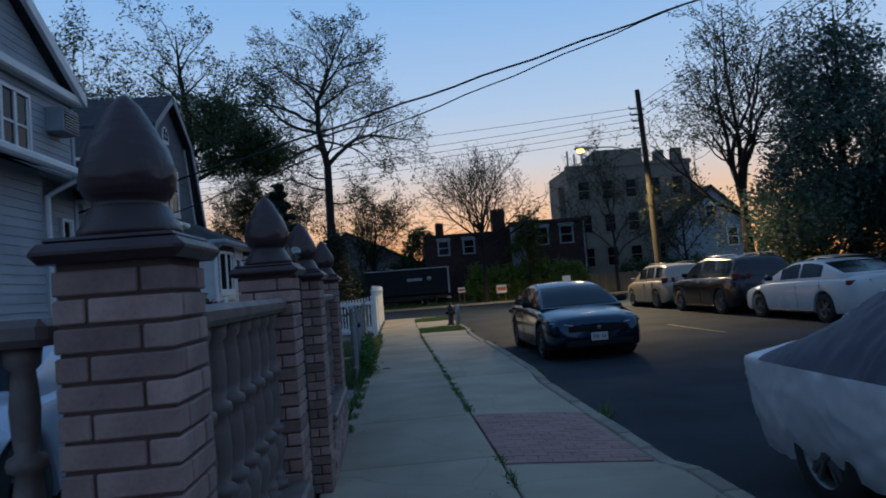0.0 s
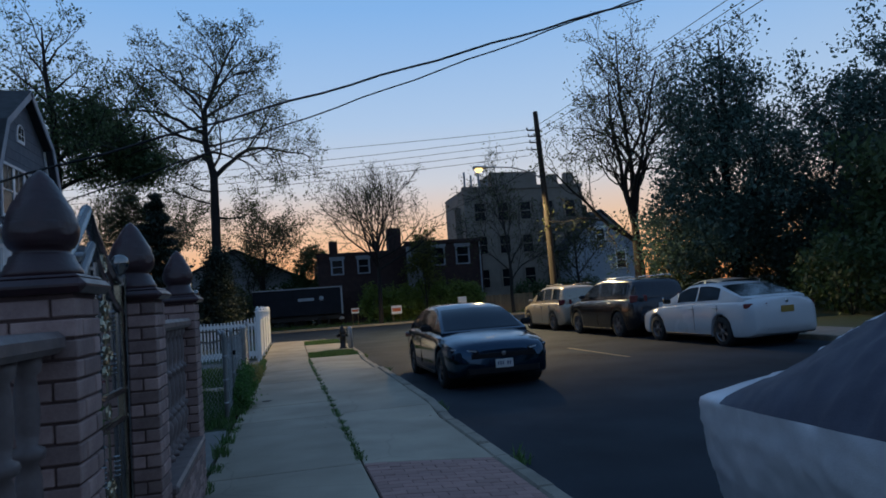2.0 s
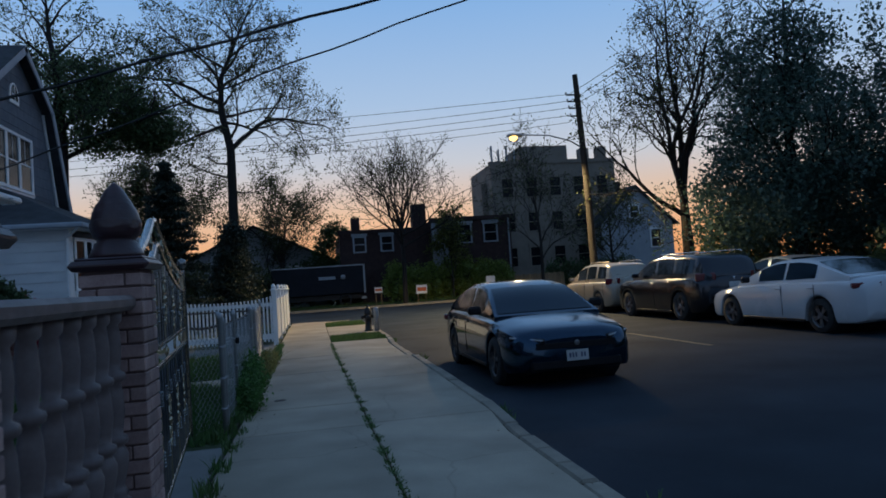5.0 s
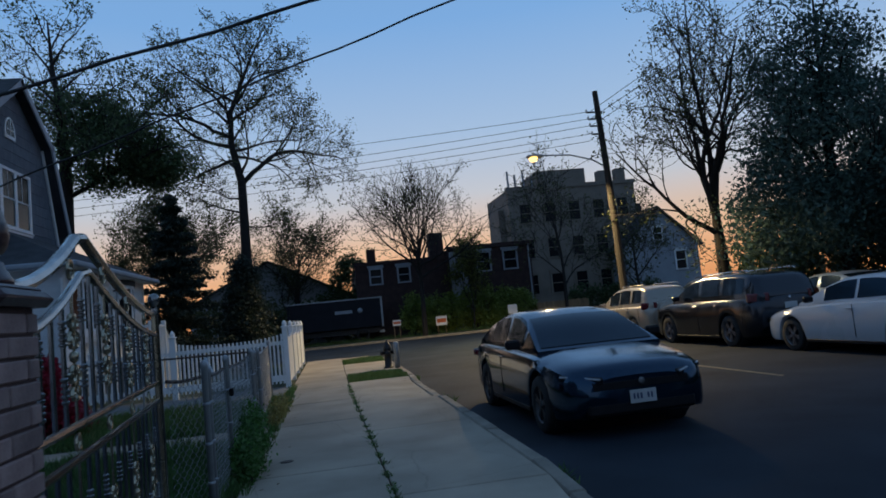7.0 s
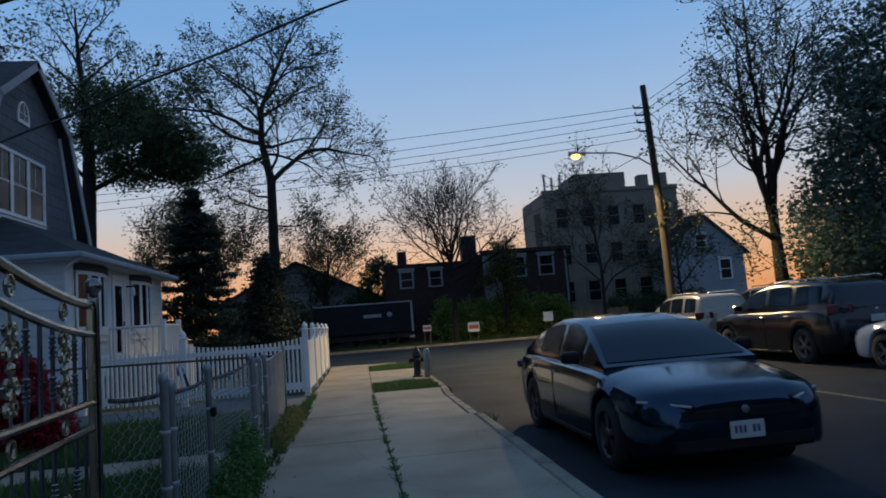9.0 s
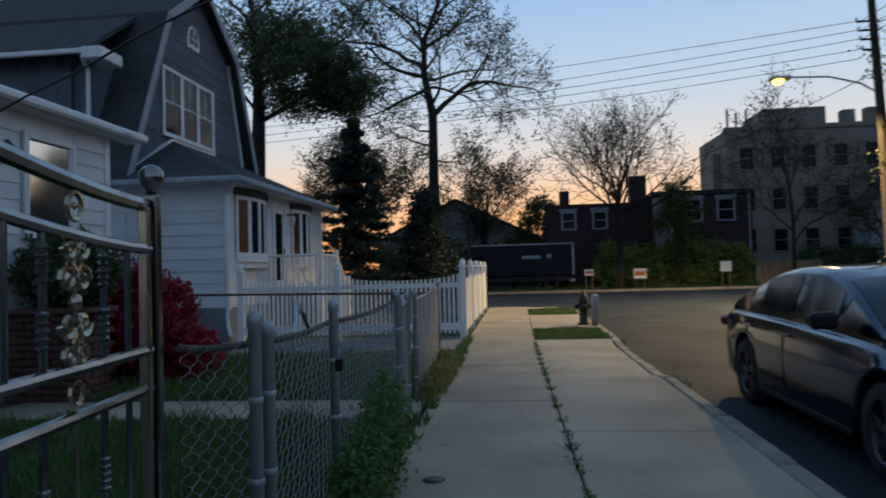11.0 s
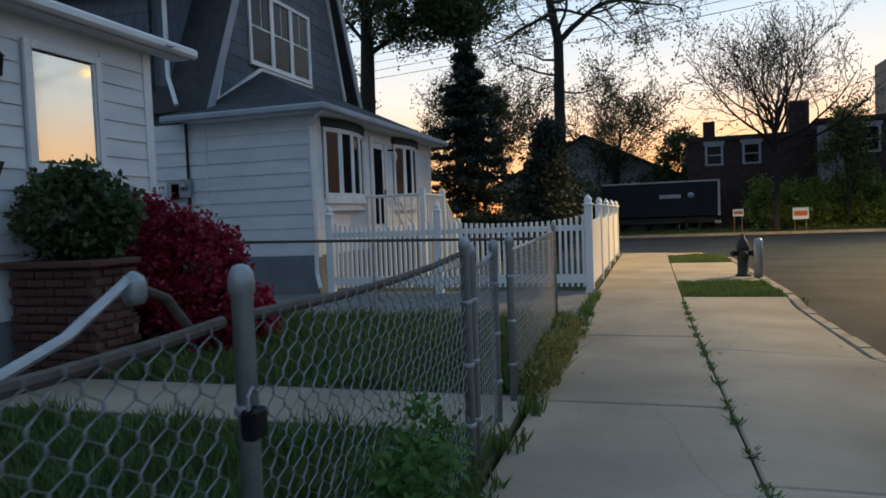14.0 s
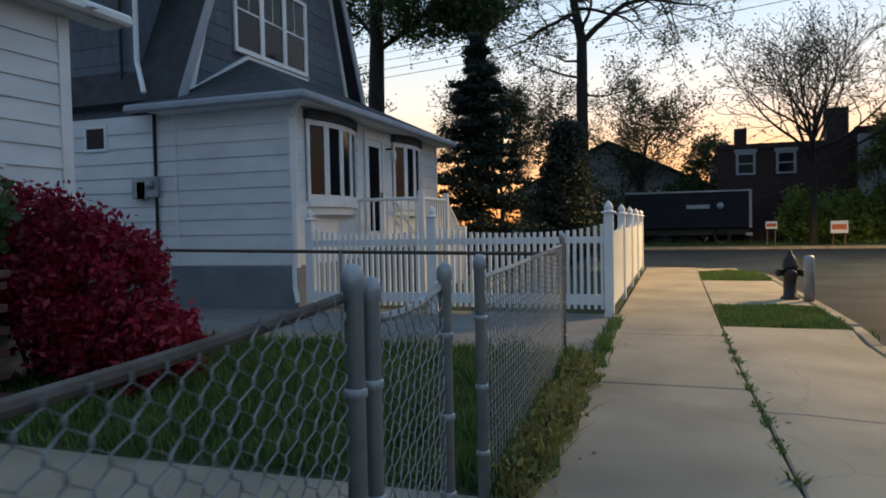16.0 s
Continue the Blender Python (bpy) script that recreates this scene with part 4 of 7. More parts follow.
window_x(houseA, GX + 0.012, 25.5, 28.12, 4.88, 6.4, 3, True, "gable_window", grid=1, fw=0.09, mw=0.075)
bm = bmesh.new()
arch = [(26.75, 7.35)] + [(27.07 - 0.32 * math.cos(a), 7.55 + 0.42 * math.sin(a)) for a in [k * math.pi / 10 for k in range(11)]] + [(27.39, 7.35)]
prism(bm, arch, "x", GX, GX + 0.04)
aw = part("arched_window", bm, TRIM, houseA, "small white arched attic window")
bm = bmesh.new()
prism(bm, [(27.07 + (u - 27.07) * 0.72, 7.45 + (v - 7.35) * 0.76) for u, v in arch], "x", GX + 0.04, GX + 0.048)
part("pane", bm, PANE, aw)
part("glazing_bar", boxb(GX + 0.048, GX + 0.056, 27.06, 27.08, 7.45, 7.9), TRIM, aw)
part("glazing_bar", boxb(GX + 0.048, GX + 0.056, 26.85, 27.29, 7.6, 7.62), TRIM, aw)
# porch roof, hipped
ex, ez = -4.42, 3.36
slab_roof("porch_roof", [(ex, 23.0, ez), (ex, 30.35, ez), (GX, 28.75, 4.72), (GX, 25.9, 4.72)], 0.08, houseA, "dark shingled porch roof")
slab_roof("porch_roof", [(ex, 23.0, ez), (GX, 25.9, 4.72), (GX, 23.9, 3.7), (-7.75, 23.0, ez)], 0.08, houseA)
slab_roof("porch_roof", [(ex, 30.35, ez), (GX, 30.35, ez), (GX, 28.75, 4.72)], 0.08, houseA)
part("soffit", boxb(GX, ex, 23.02, 30.33, 3.22, 3.27), TRIM, houseA)
part("gutter", boxb(ex - 0.02, ex + 0.1, 22.98, 30.4, 3.22, 3.35, bev=0.03), GREYSIDE, houseA, "pale gutter")
part("gutter", boxb(-7.7, ex + 0.1, 22.9, 23.02, 3.22, 3.35, bev=0.03), GREYSIDE, houseA, "pale gutter")
part("downpipe", tubeb([(ex - 0.02, 23.05, 3.25), (AX + 0.0, 23.28, 3.0), (AX, 23.29, 0.35), (AX + 0.1, 23.2, 0.12)], 0.04, 8), TRIM, houseA, "white downpipe")
for a, b in (((24.0, 3.75), (25.9, 4.82)), ((25.9, 4.82), (28.2, 4.82))):
    bm = bmesh.new()
    prism(bm, [(a[0], a[1]), (b[0], b[1]), (b[0], b[1] - 0.13), (a[0], a[1] - 0.13)], "x", GX, GX + 0.07)
    part("apron_trim", bm, TRIM, houseA)
# porch steps with white railings
steps = thing("porch_steps", "white-railed front steps and landing", "steps")
part("landing", boxb(-4.78, -3.5, 25.6, 27.0, 0, 0.9, bev=0.01), CONCRETE2, steps)
for k in range(4):
    part("step", boxb(-4.7, -3.6, 27.0 + k * 0.28, 27.28 + k * 0.28, 0, 0.72 - k * 0.18, bev=0.01), CONCRETE2, steps)
for pts in ([(-3.52, 25.6, 1.78), (-3.52, 27.0, 1.78)], [(-4.75, 25.6, 1.78), (-3.52, 25.6, 1.78)], [(-3.52, 27.0, 1.78), (-3.52, 28.15, 1.05)], [(-4.6, 27.0, 1.78), (-4.6, 28.15, 1.05)]):
    part("hand_rail", tubeb(pts, 0.035, 6), VINYL, steps)
for x, y, z0, z1 in [(-3.52, 25.6 + 0.14 * k, 0.9, 1.76) for k in range(11)] + [(-4.75 + 0.14 * k, 25.6, 0.9, 1.76) for k in range(9)] + [(-3.52, 27.1 + 0.14 * k, 0.1, 1.7 - 0.09 * k) for k in range(8)]:
    part("baluster", boxb(x - 0.016, x + 0.016, y - 0.016, y + 0.016, z0, z1), VINYL, steps)
for x, y, z in ((-3.52, 25.6, 1.92), (-3.52, 27.0, 1.92), (-3.52, 28.2, 1.25)):
    part("newel", boxb(x - 0.055, x + 0.055, y - 0.055, y + 0.055, 0, z, bev=0.008), VINYL, steps)

# single-storey white house next door
houseB = thing("white_house", "single-storey white lap-sided house with a picture window", "house")
BX = -4.7
wb = part("front_wall", boxb(-11, BX, 14.3, 19.05, 0, 3.4), SIDING, houseB, "white lap siding")
lap_boards(wb, "x", BX, 14.3, 18.95, 0.5, 3.3, 0.197, [(17.3, 18.3, 1.85, 3.15), (14.9, 15.95, 0.3, 2.75)], SIDING, 1, 0.02)
lap_boards(wb, "y", 19.05, -11, BX, 0.5, 3.3, 0.197, (), SIDING, 1, 0.02)
part("corner_board", boxb(BX - 0.08, BX + 0.03, 18.95, 19.08, 0.3, 3.35, bev=0.006), TRIM, houseB)
part("foundation", boxb(-11, BX + 0.025, 14.3, 19.07, -0.05, 0.5), FOUND, houseB)
window_x(houseB, BX + 0.01, 17.4, 18.2, 1.97, 3.06, 1, False, "picture_window", fw=0.08, glass=REFLECT)
d2 = part("front_door", boxb(BX - 0.01, BX + 0.02, 15.0, 15.85, 0.35, 2.6), TRIM, houseB, "white front door")
part("pane", boxb(BX + 0.02, BX + 0.026, 15.15, 15.7, 1.5, 2.45), PANE, d2)
slab_roof("roof_slope", [(-4.46, 13.9, 3.5), (-4.46, 19.6, 3.5), (-8.5, 19.6, 4.95), (-8.5, 13.9, 4.95)], 0.1, houseB, "dark low-pitched roof")
slab_roof("roof_slope", [(-8.5, 13.9, 4.95), (-8.5, 19.6, 4.95), (-12, 19.6, 3.6), (-12, 13.9, 3.6)], 0.1, houseB)
part("soffit", boxb(BX, -4.48, 13.95, 19.55, 3.36, 3.4), TRIM, houseB)
part("gutter", boxb(-4.48, -4.38, 13.9, 19.62, 3.37, 3.49, bev=0.03), TRIM, houseB, "white gutter")
bm = bmesh.new()
prism(bm, [(-4.3, 3.4), (-8.5, 4.9), (-12, 3.55)], "y", 19.0, 19.08)
part("end_gable", bm, SIDING, houseB)
dish = thing("satellite_dish", "grey satellite dish on the low roof", "satellite dish", (-6.0, 17.6, 4.05))
part("mast", tubeb([(0, 0, 0), (0.1, 0, 0.45)], 0.02, 6), GALV, dish)
part("bowl", latheb([(0.01, 0.0), (0.2, 0.03), (0.34, 0.09), (0.36, 0.1), (0.34, 0.105), (0.01, 0.02)], 20), GALV, dish).matrix_basis = pose(0.12, 0, 0.5, 0, 70, -40)
stoop = thing("brick_stoop", "red brick stoop wall beside the front path", "stoop")
part("core", boxb(-4.62, -3.7, 17.0, 17.45, 0, 0.98), MORTAR, stoop)
for c in range(12):
    for k in range(4):
        o = new("brick", brick_me)
        o.parent = stoop
        o.matrix_basis = pose(-4.5 + k * 0.212 + (0.1 if c % 2 else 0), 16.99, 0.045 + c * 0.08, 0, 0, 0)
        o.material_slots[0].link = "OBJECT"
        o.material_slots[0].material = PINK
    for k in range(2):
        o = new("brick", brick_me)
        o.parent = stoop
        o.matrix_basis = pose(-3.7, 17.1 + k * 0.212 + (0.1 if c % 2 else 0), 0.045 + c * 0.08, 0, 0, 90)
        o.material_slots[0].link = "OBJECT"
        o.material_slots[0].material = PINK
part("coping", boxb(-4.65, -3.6, 16.9, 17.5, 0.98, 1.04, bev=0.012), PINK, stoop)
wl2 = thing("wall_lantern", "dark coach lantern beside the picture window", "lamp", (BX + 0.05, 16.95, 2.85))
part("back_plate", boxb(-0.04, 0.0, -0.04, 0.04, -0.08, 0.1, bev=0.006), IRON, wl2)
part("lantern_body", latheb([(0.02, -0.16), (0.05, -0.14), (0.065, 0.02), (0.08, 0.03), (0.02, 0.1)], 8, (0.08, 0, 0)), IRON, wl2)

for k, ch in enumerate("27"):
    cu = bpy.data.curves.new("house_number", "FONT")
    cu.body, cu.size, cu.extrude, cu.align_x = ch, 0.2, 0.008, "CENTER"
    me_ob = bpy.data.objects.new("tmp", cu)
    me = bpy.data.meshes.new_from_object(me_ob)
    bpy.data.objects.remove(me_ob)
    o = mesh_ob("house_number", me, IRON)
    o.matrix_basis = pose(BX + 0.032, 16.86 + k * 0.15, 1.82, 90, 0, 90)
    tagged(o, "black house numeral fixed to the white siding", "house number", "house numerals")

# gabled grey house beyond the brick fence
houseC = thing("gabled_house", "grey lap-sided house with a gable and window air conditioner", "house")
CX = -4.7
wc = part("front_wall", boxb(-12, CX, 5.2, 14.0, 0, 5.1), GREYSIDE, houseC, "grey lap siding")
lap_boards(wc, "x", CX, 9.8, 14.0, 0.4, 5.05, 0.12, [(11.35, 12.55, 3.8, 4.85), (13.4, 13.75, 2.6, 3.0)], GREYSIDE, 1, 0.014)
part("corner_board", boxb(CX - 0.06, CX + 0.03, 13.93, 14.05, 0.3, 5.1, bev=0.005), GREYSIDE, houseC)
bm = bmesh.new()
prism(bm, [(5.2, 5.1), (13.95, 5.1), (9.6, 7.75)], "x", -12, CX)
gc = part("gable_wall", bm, GREYSIDE, houseC)
for i in range(18):
    z0 = 5.2 + i * 0.13
    ya, yb = 14.0 - (z0 - 5.1) * (4.4 / 2.65), 14.0 - (z0 + 0.13 - 5.1) * (4.4 / 2.65)
    if yb < 9.8:
        break
    bm = bmesh.new()
    v = [bm.verts.new(p) for p in ((CX + 0.014, 9.6, z0), (CX + 0.014, ya, z0), (CX + 0.003, yb, z0 + 0.13), (CX + 0.003, 9.6, z0 + 0.13), (CX, 9.6, z0), (CX, ya, z0))]
    bm.faces.new(v[:4])
    bm.faces.new((v[0], v[4], v[5], v[1]))
    part("siding_board", bm, GREYSIDE, gc)
for s in (1, -1):
    slab_roof("roof_slope", [(-4.48, 9.6, 8.0), (-4.48, 9.6 + s * 4.5, 5.29), (-12, 9.6 + s * 4.5, 5.29), (-12, 9.6, 8.0)], 0.12, houseC, "dark shingled roof")
    bm = bmesh.new()
    prism(bm, [(9.6, 7.96), (9.6 + s * 4.5, 5.25), (9.6 + s * 4.5, 5.05), (9.6, 7.74)], "x", -4.53, -4.45)
    part("rake_board", bm, TRIM, houseC, "pale rake board")
part("pent_eave", boxb(CX, -4.5, 5.0, 14.08, 5.05, 5.22, bev=0.03), TRIM, houseC, "pale eave band across the gable")
window_x(houseC, CX + 0.012, 11.4, 12.5, 3.85, 4.8, 3, True, "upper_window", fw=0.06)
window_x(houseC, CX + 0.012, 13.45, 13.72, 2.62, 2.98, 1, False, "small_window", fw=0.05)
ac = thing("air_conditioner", "window air conditioner jutting from the siding", "air conditioner", (CX, 13.35, 4.62))
part("case", boxb(0, 0.3, -0.27, 0.27, -0.2, 0.2, bev=0.012), GREYSIDE, ac)
part("grille", boxb(0.3, 0.31, -0.24, 0.24, -0.17, 0.17), BLACK, ac)
for k in range(7):
    part("slat", boxb(0.305, 0.316, -0.24, 0.24, -0.15 + k * 0.047, -0.138 + k * 0.047), GALV, ac)
pc = part("porch_wall", boxb(CX, -3.9, 5.2, 11.25, 0, 3.4), GREYSIDE, houseC, "grey-sided porch")
lap_boards(pc, "x", -3.9, 8.0, 11.25, 0.4, 3.3, 0.12, (), GREYSIDE, 1, 0.014)
lap_boards(pc, "y", 11.25, CX, -3.9, 0.4, 3.3, 0.12, (), GREYSIDE, 1, 0.014)
slab_roof("porch_roof", [(-3.5, 5.0, 3.42), (-3.5, 11.6, 3.42), (CX, 11.6, 3.85), (CX, 5.0, 3.85)], 0.08, houseC)
slab_roof("porch_roof", [(-4.1, 11.6, 3.5), (-4.1, 14.2, 3.5), (CX, 14.2, 3.8), (CX, 11.6, 3.8)], 0.08, houseC)
part("gutter", boxb(-3.52, -3.4, 5.0, 11.62, 3.3, 3.42, bev=0.03), TRIM, houseC)
part("downpipe", tubeb([(-3.45, 11.4, 3.3), (-3.85, 11.3, 3.05), (-3.85, 11.3, 0.2)], 0.045, 8), TRIM, houseC, "pale downpipe")

# ---- buildings across the junction ----
def window_y(parent, y, x0, x1, z0, z1, lit=None, frame_m=None):
    """A window in a far wall that faces the camera (-y)."""
    w = part("window", boxb(x0, x1, y - 0.03, y + 0.02, z0, z1), lit or PANE, parent)
    fm = frame_m or TRIM
    for a, b, c, d in ((x0 - 0.12, x0, z0 - 0.1, z1 + 0.1), (x1, x1 + 0.12, z0 - 0.1, z1 + 0.1), (x0, x1, z1, z1 + 0.1), (x0, x1, z0 - 0.1, z0), (x0, x1, (z0 + z1) / 2 - 0.03, (z0 + z1) / 2 + 0.03)):
        part("frame", boxb(a, b, y - 0.08, y - 0.01, c, d), fm, w)
    part("lintel", boxb(x0 - 0.2, x1 + 0.2, y - 0.1, y, z1 + 0.1, z1 + 0.28), fm, w)
    return w


RY = 53.0
row = thing("brick_row_house", "dark brick row house with white-framed windows", "house")
part("wall", boxb(3.0, 9.4, RY, RY + 9, 0, 4.95), DARKB, row)
part("parapet", boxb(2.9, 9.45, RY - 0.1, RY + 0.3, 4.9, 5.15), DARKB, row)
for x in (4.0, 5.9):
    window_y(row, RY, x, x + 0.7, 3.65, 4.6, frame_m=GREYSIDE)
part("chimney", boxb(3.9, 4.5, RY + 1, RY + 1.6, 5.0, 6.1), DARKB, row)
part("chimney", boxb(8.3, 9.3, RY + 1, RY + 2, 5.0, 6.9), DARKB, row)
row2 = thing("brick_row_house", "dark brick row house with two white-framed windows", "house")
part("wall", boxb(9.4, 15.2, RY - 0.3, RY + 9, 0, 5.55), DARKB, row2)
part("cornice", boxb(9.3, 15.3, RY - 0.5, RY, 5.45, 5.7), DARKB, row2)
for x in (11.35, 13.25):
    window_y(row2, RY - 0.3, x, x + 0.85, 3.9, 5.1, frame_m=GREYSIDE)
part("side_bay", boxb(9.4, 10.6, RY - 0.8, RY - 0.3, 0, 5.3), PALEB, row2, "pale stucco bay")
part("downpipe", tubeb([(15.0, RY - 0.4, 0.0), (15.0, RY - 0.4, 5.5)], 0.06, 6), PALEB, row2)
apt = thing("apartment_building", "four-storey tan brick apartment block with roof antennas", "building")
BY = 60.0
part("wall", boxb(16.0, 27.0, BY, BY + 7, 0, 10.6), TANB, apt)
part("wing", boxb(15.5, 16.0, BY + 1.5, BY + 5, 0, 9.2), TANB, apt)
part("parapet", boxb(15.9, 27.1, BY - 0.1, BY + 0.3, 10.5, 10.8), TANB, apt)
part("stair_tower", boxb(18.8, 23.0, BY + 0.5, BY + 5, 10.55, 12.1), TANB, apt)
part("chimney", boxb(24.4, 25.2, BY + 1, BY + 1.8, 10.55, 11.9), TANB, apt)
part("chimney", boxb(26.0, 26.8, BY + 1, BY + 1.8, 10.55, 12.0), TANB, apt)
for x, h in ((16.3, 1.3), (16.9, 1.0), (17.6, 1.2), (18.3, 0.9)):
    part("antenna", boxb(x - 0.07, x + 0.07, BY + 0.4, BY + 0.54, 10.5, 10.9 + h), PALEB, apt)
for r, z in enumerate((2.0, 4.9, 7.8)):
    for c in range(5):
        x = 16.9 + c * 2.1
        window_y(apt, BY, x, x + 0.9, z, z + 1.5, frame_m=TANB)
gh = thing("pale_gabled_house", "pale blue gabled house behind parked cars", "house")
part("wall", boxb(24.3, 30.6, 57.5, 66, 0, 4.9), PALEB, gh)
bm = bmesh.new()
prism(bm, [(24.3, 4.9), (30.6, 4.9), (27.4, 7.9)], "y", 57.5, 66)
part("gable_wall", bm, PALEB, gh)
for s in (-1, 1):
    slab_roof("roof_slope", [(27.4, 57.2, 8.05), (27.4 + s * 3.6, 57.2, 4.75), (27.4 + s * 3.6, 66, 4.75), (27.4, 66, 8.05)], 0.15, gh)
window_y(gh, 57.5, 28.6, 29.4, 2.9, 4.3)
window_y(gh, 57.5, 26.9, 27.6, 5.4, 6.3)
part("chimney", boxb(26.9, 27.4, 60, 60.5, 7.5, 8.7), DARKB, gh)
wh = thing("far_house", "pale house with a long dark roof beyond the trees", "house")
part("wall", boxb(-8.5, 2.4, 57, 66, 0, 3.3), PALEB, wh)
bm = bmesh.new()
prism(bm, [(-8.5, 3.3), (2.4, 3.3), (-3.0, 6.0)], "y", 57, 66)
part("gable_wall", bm, PALEB, wh)
for s in (-1, 1):
    slab_roof("roof_slope", [(-3.0, 56.6, 6.2), (-3.0 + s * 6.0, 56.6, 3.2), (-3.0 + s * 6.0, 66.5, 3.2), (-3.0, 66.5, 6.2)], 0.15, wh)
window_y(wh, 57, -4.2, -3.4, 1.5, 2.8)
window_y(wh, 57, -0.5, 0.4, 1.5, 2.8)

# ---- vehicles ----
def lerp_table(tab, s):
    """A smooth curve through (place, value) pairs that never overshoots them."""
    n = len(tab)
    if s <= tab[0][0]:
        return tab[0][1]
    if s >= tab[-1][0]:
        return tab[-1][1]
    sl = [(tab[i + 1][1] - tab[i][1]) / (tab[i + 1][0] - tab[i][0]) for i in range(n - 1)]

    def tangent(i):
        if i == 0 or i == n - 1:
            return sl[0] if i == 0 else sl[-1]
        p, q = sl[i - 1], sl[i]
        return 0.0 if p * q <= 0 else 2 * p * q / (p + q)
    i = next(k for k in range(n - 1) if s <= tab[k + 1][0])
    h = tab[i + 1][0] - tab[i][0]
    f = (s - tab[i][0]) / h
    return ((1 + 2 * f) * (1 - f) ** 2 * tab[i][1] + f * (1 - f) ** 2 * h * tangent(i)
            + f * f * (3 - 2 * f) * tab[i + 1][1] + f * f * (f - 1) * h * tangent(i + 1))


def wheel_mesh(R, w):
    t = latheb([(R * 0.66, -w * 0.5), (R * 0.93, -w * 0.5), (R, -w * 0.36), (R, w * 0.36), (R * 0.93, w * 0.5), (R * 0.66, w * 0.5)], 28, caps=False)
    r = bmesh.new()
    lathe(r, [(R * 0.6, 0.1 * w), (R * 0.64, 0.3 * w), (R * 0.66, 0.47 * w), (R * 0.685, 0.47 * w), (R * 0.685, 0.3 * w)], 28, caps=False)
    for k in range(10):
        a = 2 * math.pi * (k // 2) / 5 + (0.16 if k % 2 else -0.16)
        box(r, R * 0.1, R * 0.66, -0.014, 0.014, w * 0.28, w * 0.4, m=Matrix.Rotation(a, 4, "Z"))
    lathe(r, [(R * 0.6, -0.1 * w), (R * 0.3, -0.1 * w)], 20)
    lathe(r, [(R * 0.17, 0.25 * w), (R * 0.17, 0.42 * w), (R * 0.1, 0.45 * w), (0.003, 0.45 * w)], 14)
    return t, r


def paint(name, c, metal=0.5, rough=0.3):
    return mat(name, c, tuple(v * 0.9 for v in c), rough=rough, metal=metal, scale=1.2, fine=300, bump=0.0, coat=0.4, contrast=0.9, spec=0.3)


ALLOY = mat("alloy_wheel", (0.2, 0.2, 0.21), (0.14, 0.14, 0.15), rough=0.45, metal=0.7, scale=10, bump=0.02)
LAMPGLASS = mat("headlamp_lens", (0.55, 0.58, 0.62), (0.35, 0.37, 0.4), rough=0.12, scale=20, bump=0.05, coat=1.0)
TAIL = mat("red_tail_lens", (0.13, 0.008, 0.012), (0.09, 0.007, 0.009), rough=0.15, scale=20, bump=0.03, coat=1.0)
NAVYINK = mat("navy_ink", (0.05, 0.07, 0.14), (0.04, 0.05, 0.1), rough=0.6, scale=20)
PLATE = mat("number_plate", (0.5, 0.5, 0.5), (0.4, 0.4, 0.4), rough=0.5, scale=20)
PLATE_Y = mat("yellow_number_plate", (0.3, 0.2, 0.04), (0.24, 0.15, 0.03), rough=0.5, scale=20)
DARKALLOY = mat("dark_alloy_wheel", (0.09, 0.09, 0.1), (0.06, 0.06, 0.065), rough=0.4, metal=0.7, scale=10, bump=0.02)
CHROME = mat("chrome_trim", (0.6, 0.6, 0.62), (0.5, 0.5, 0.52), rough=0.12, metal=1.0, scale=10, bump=0.01)


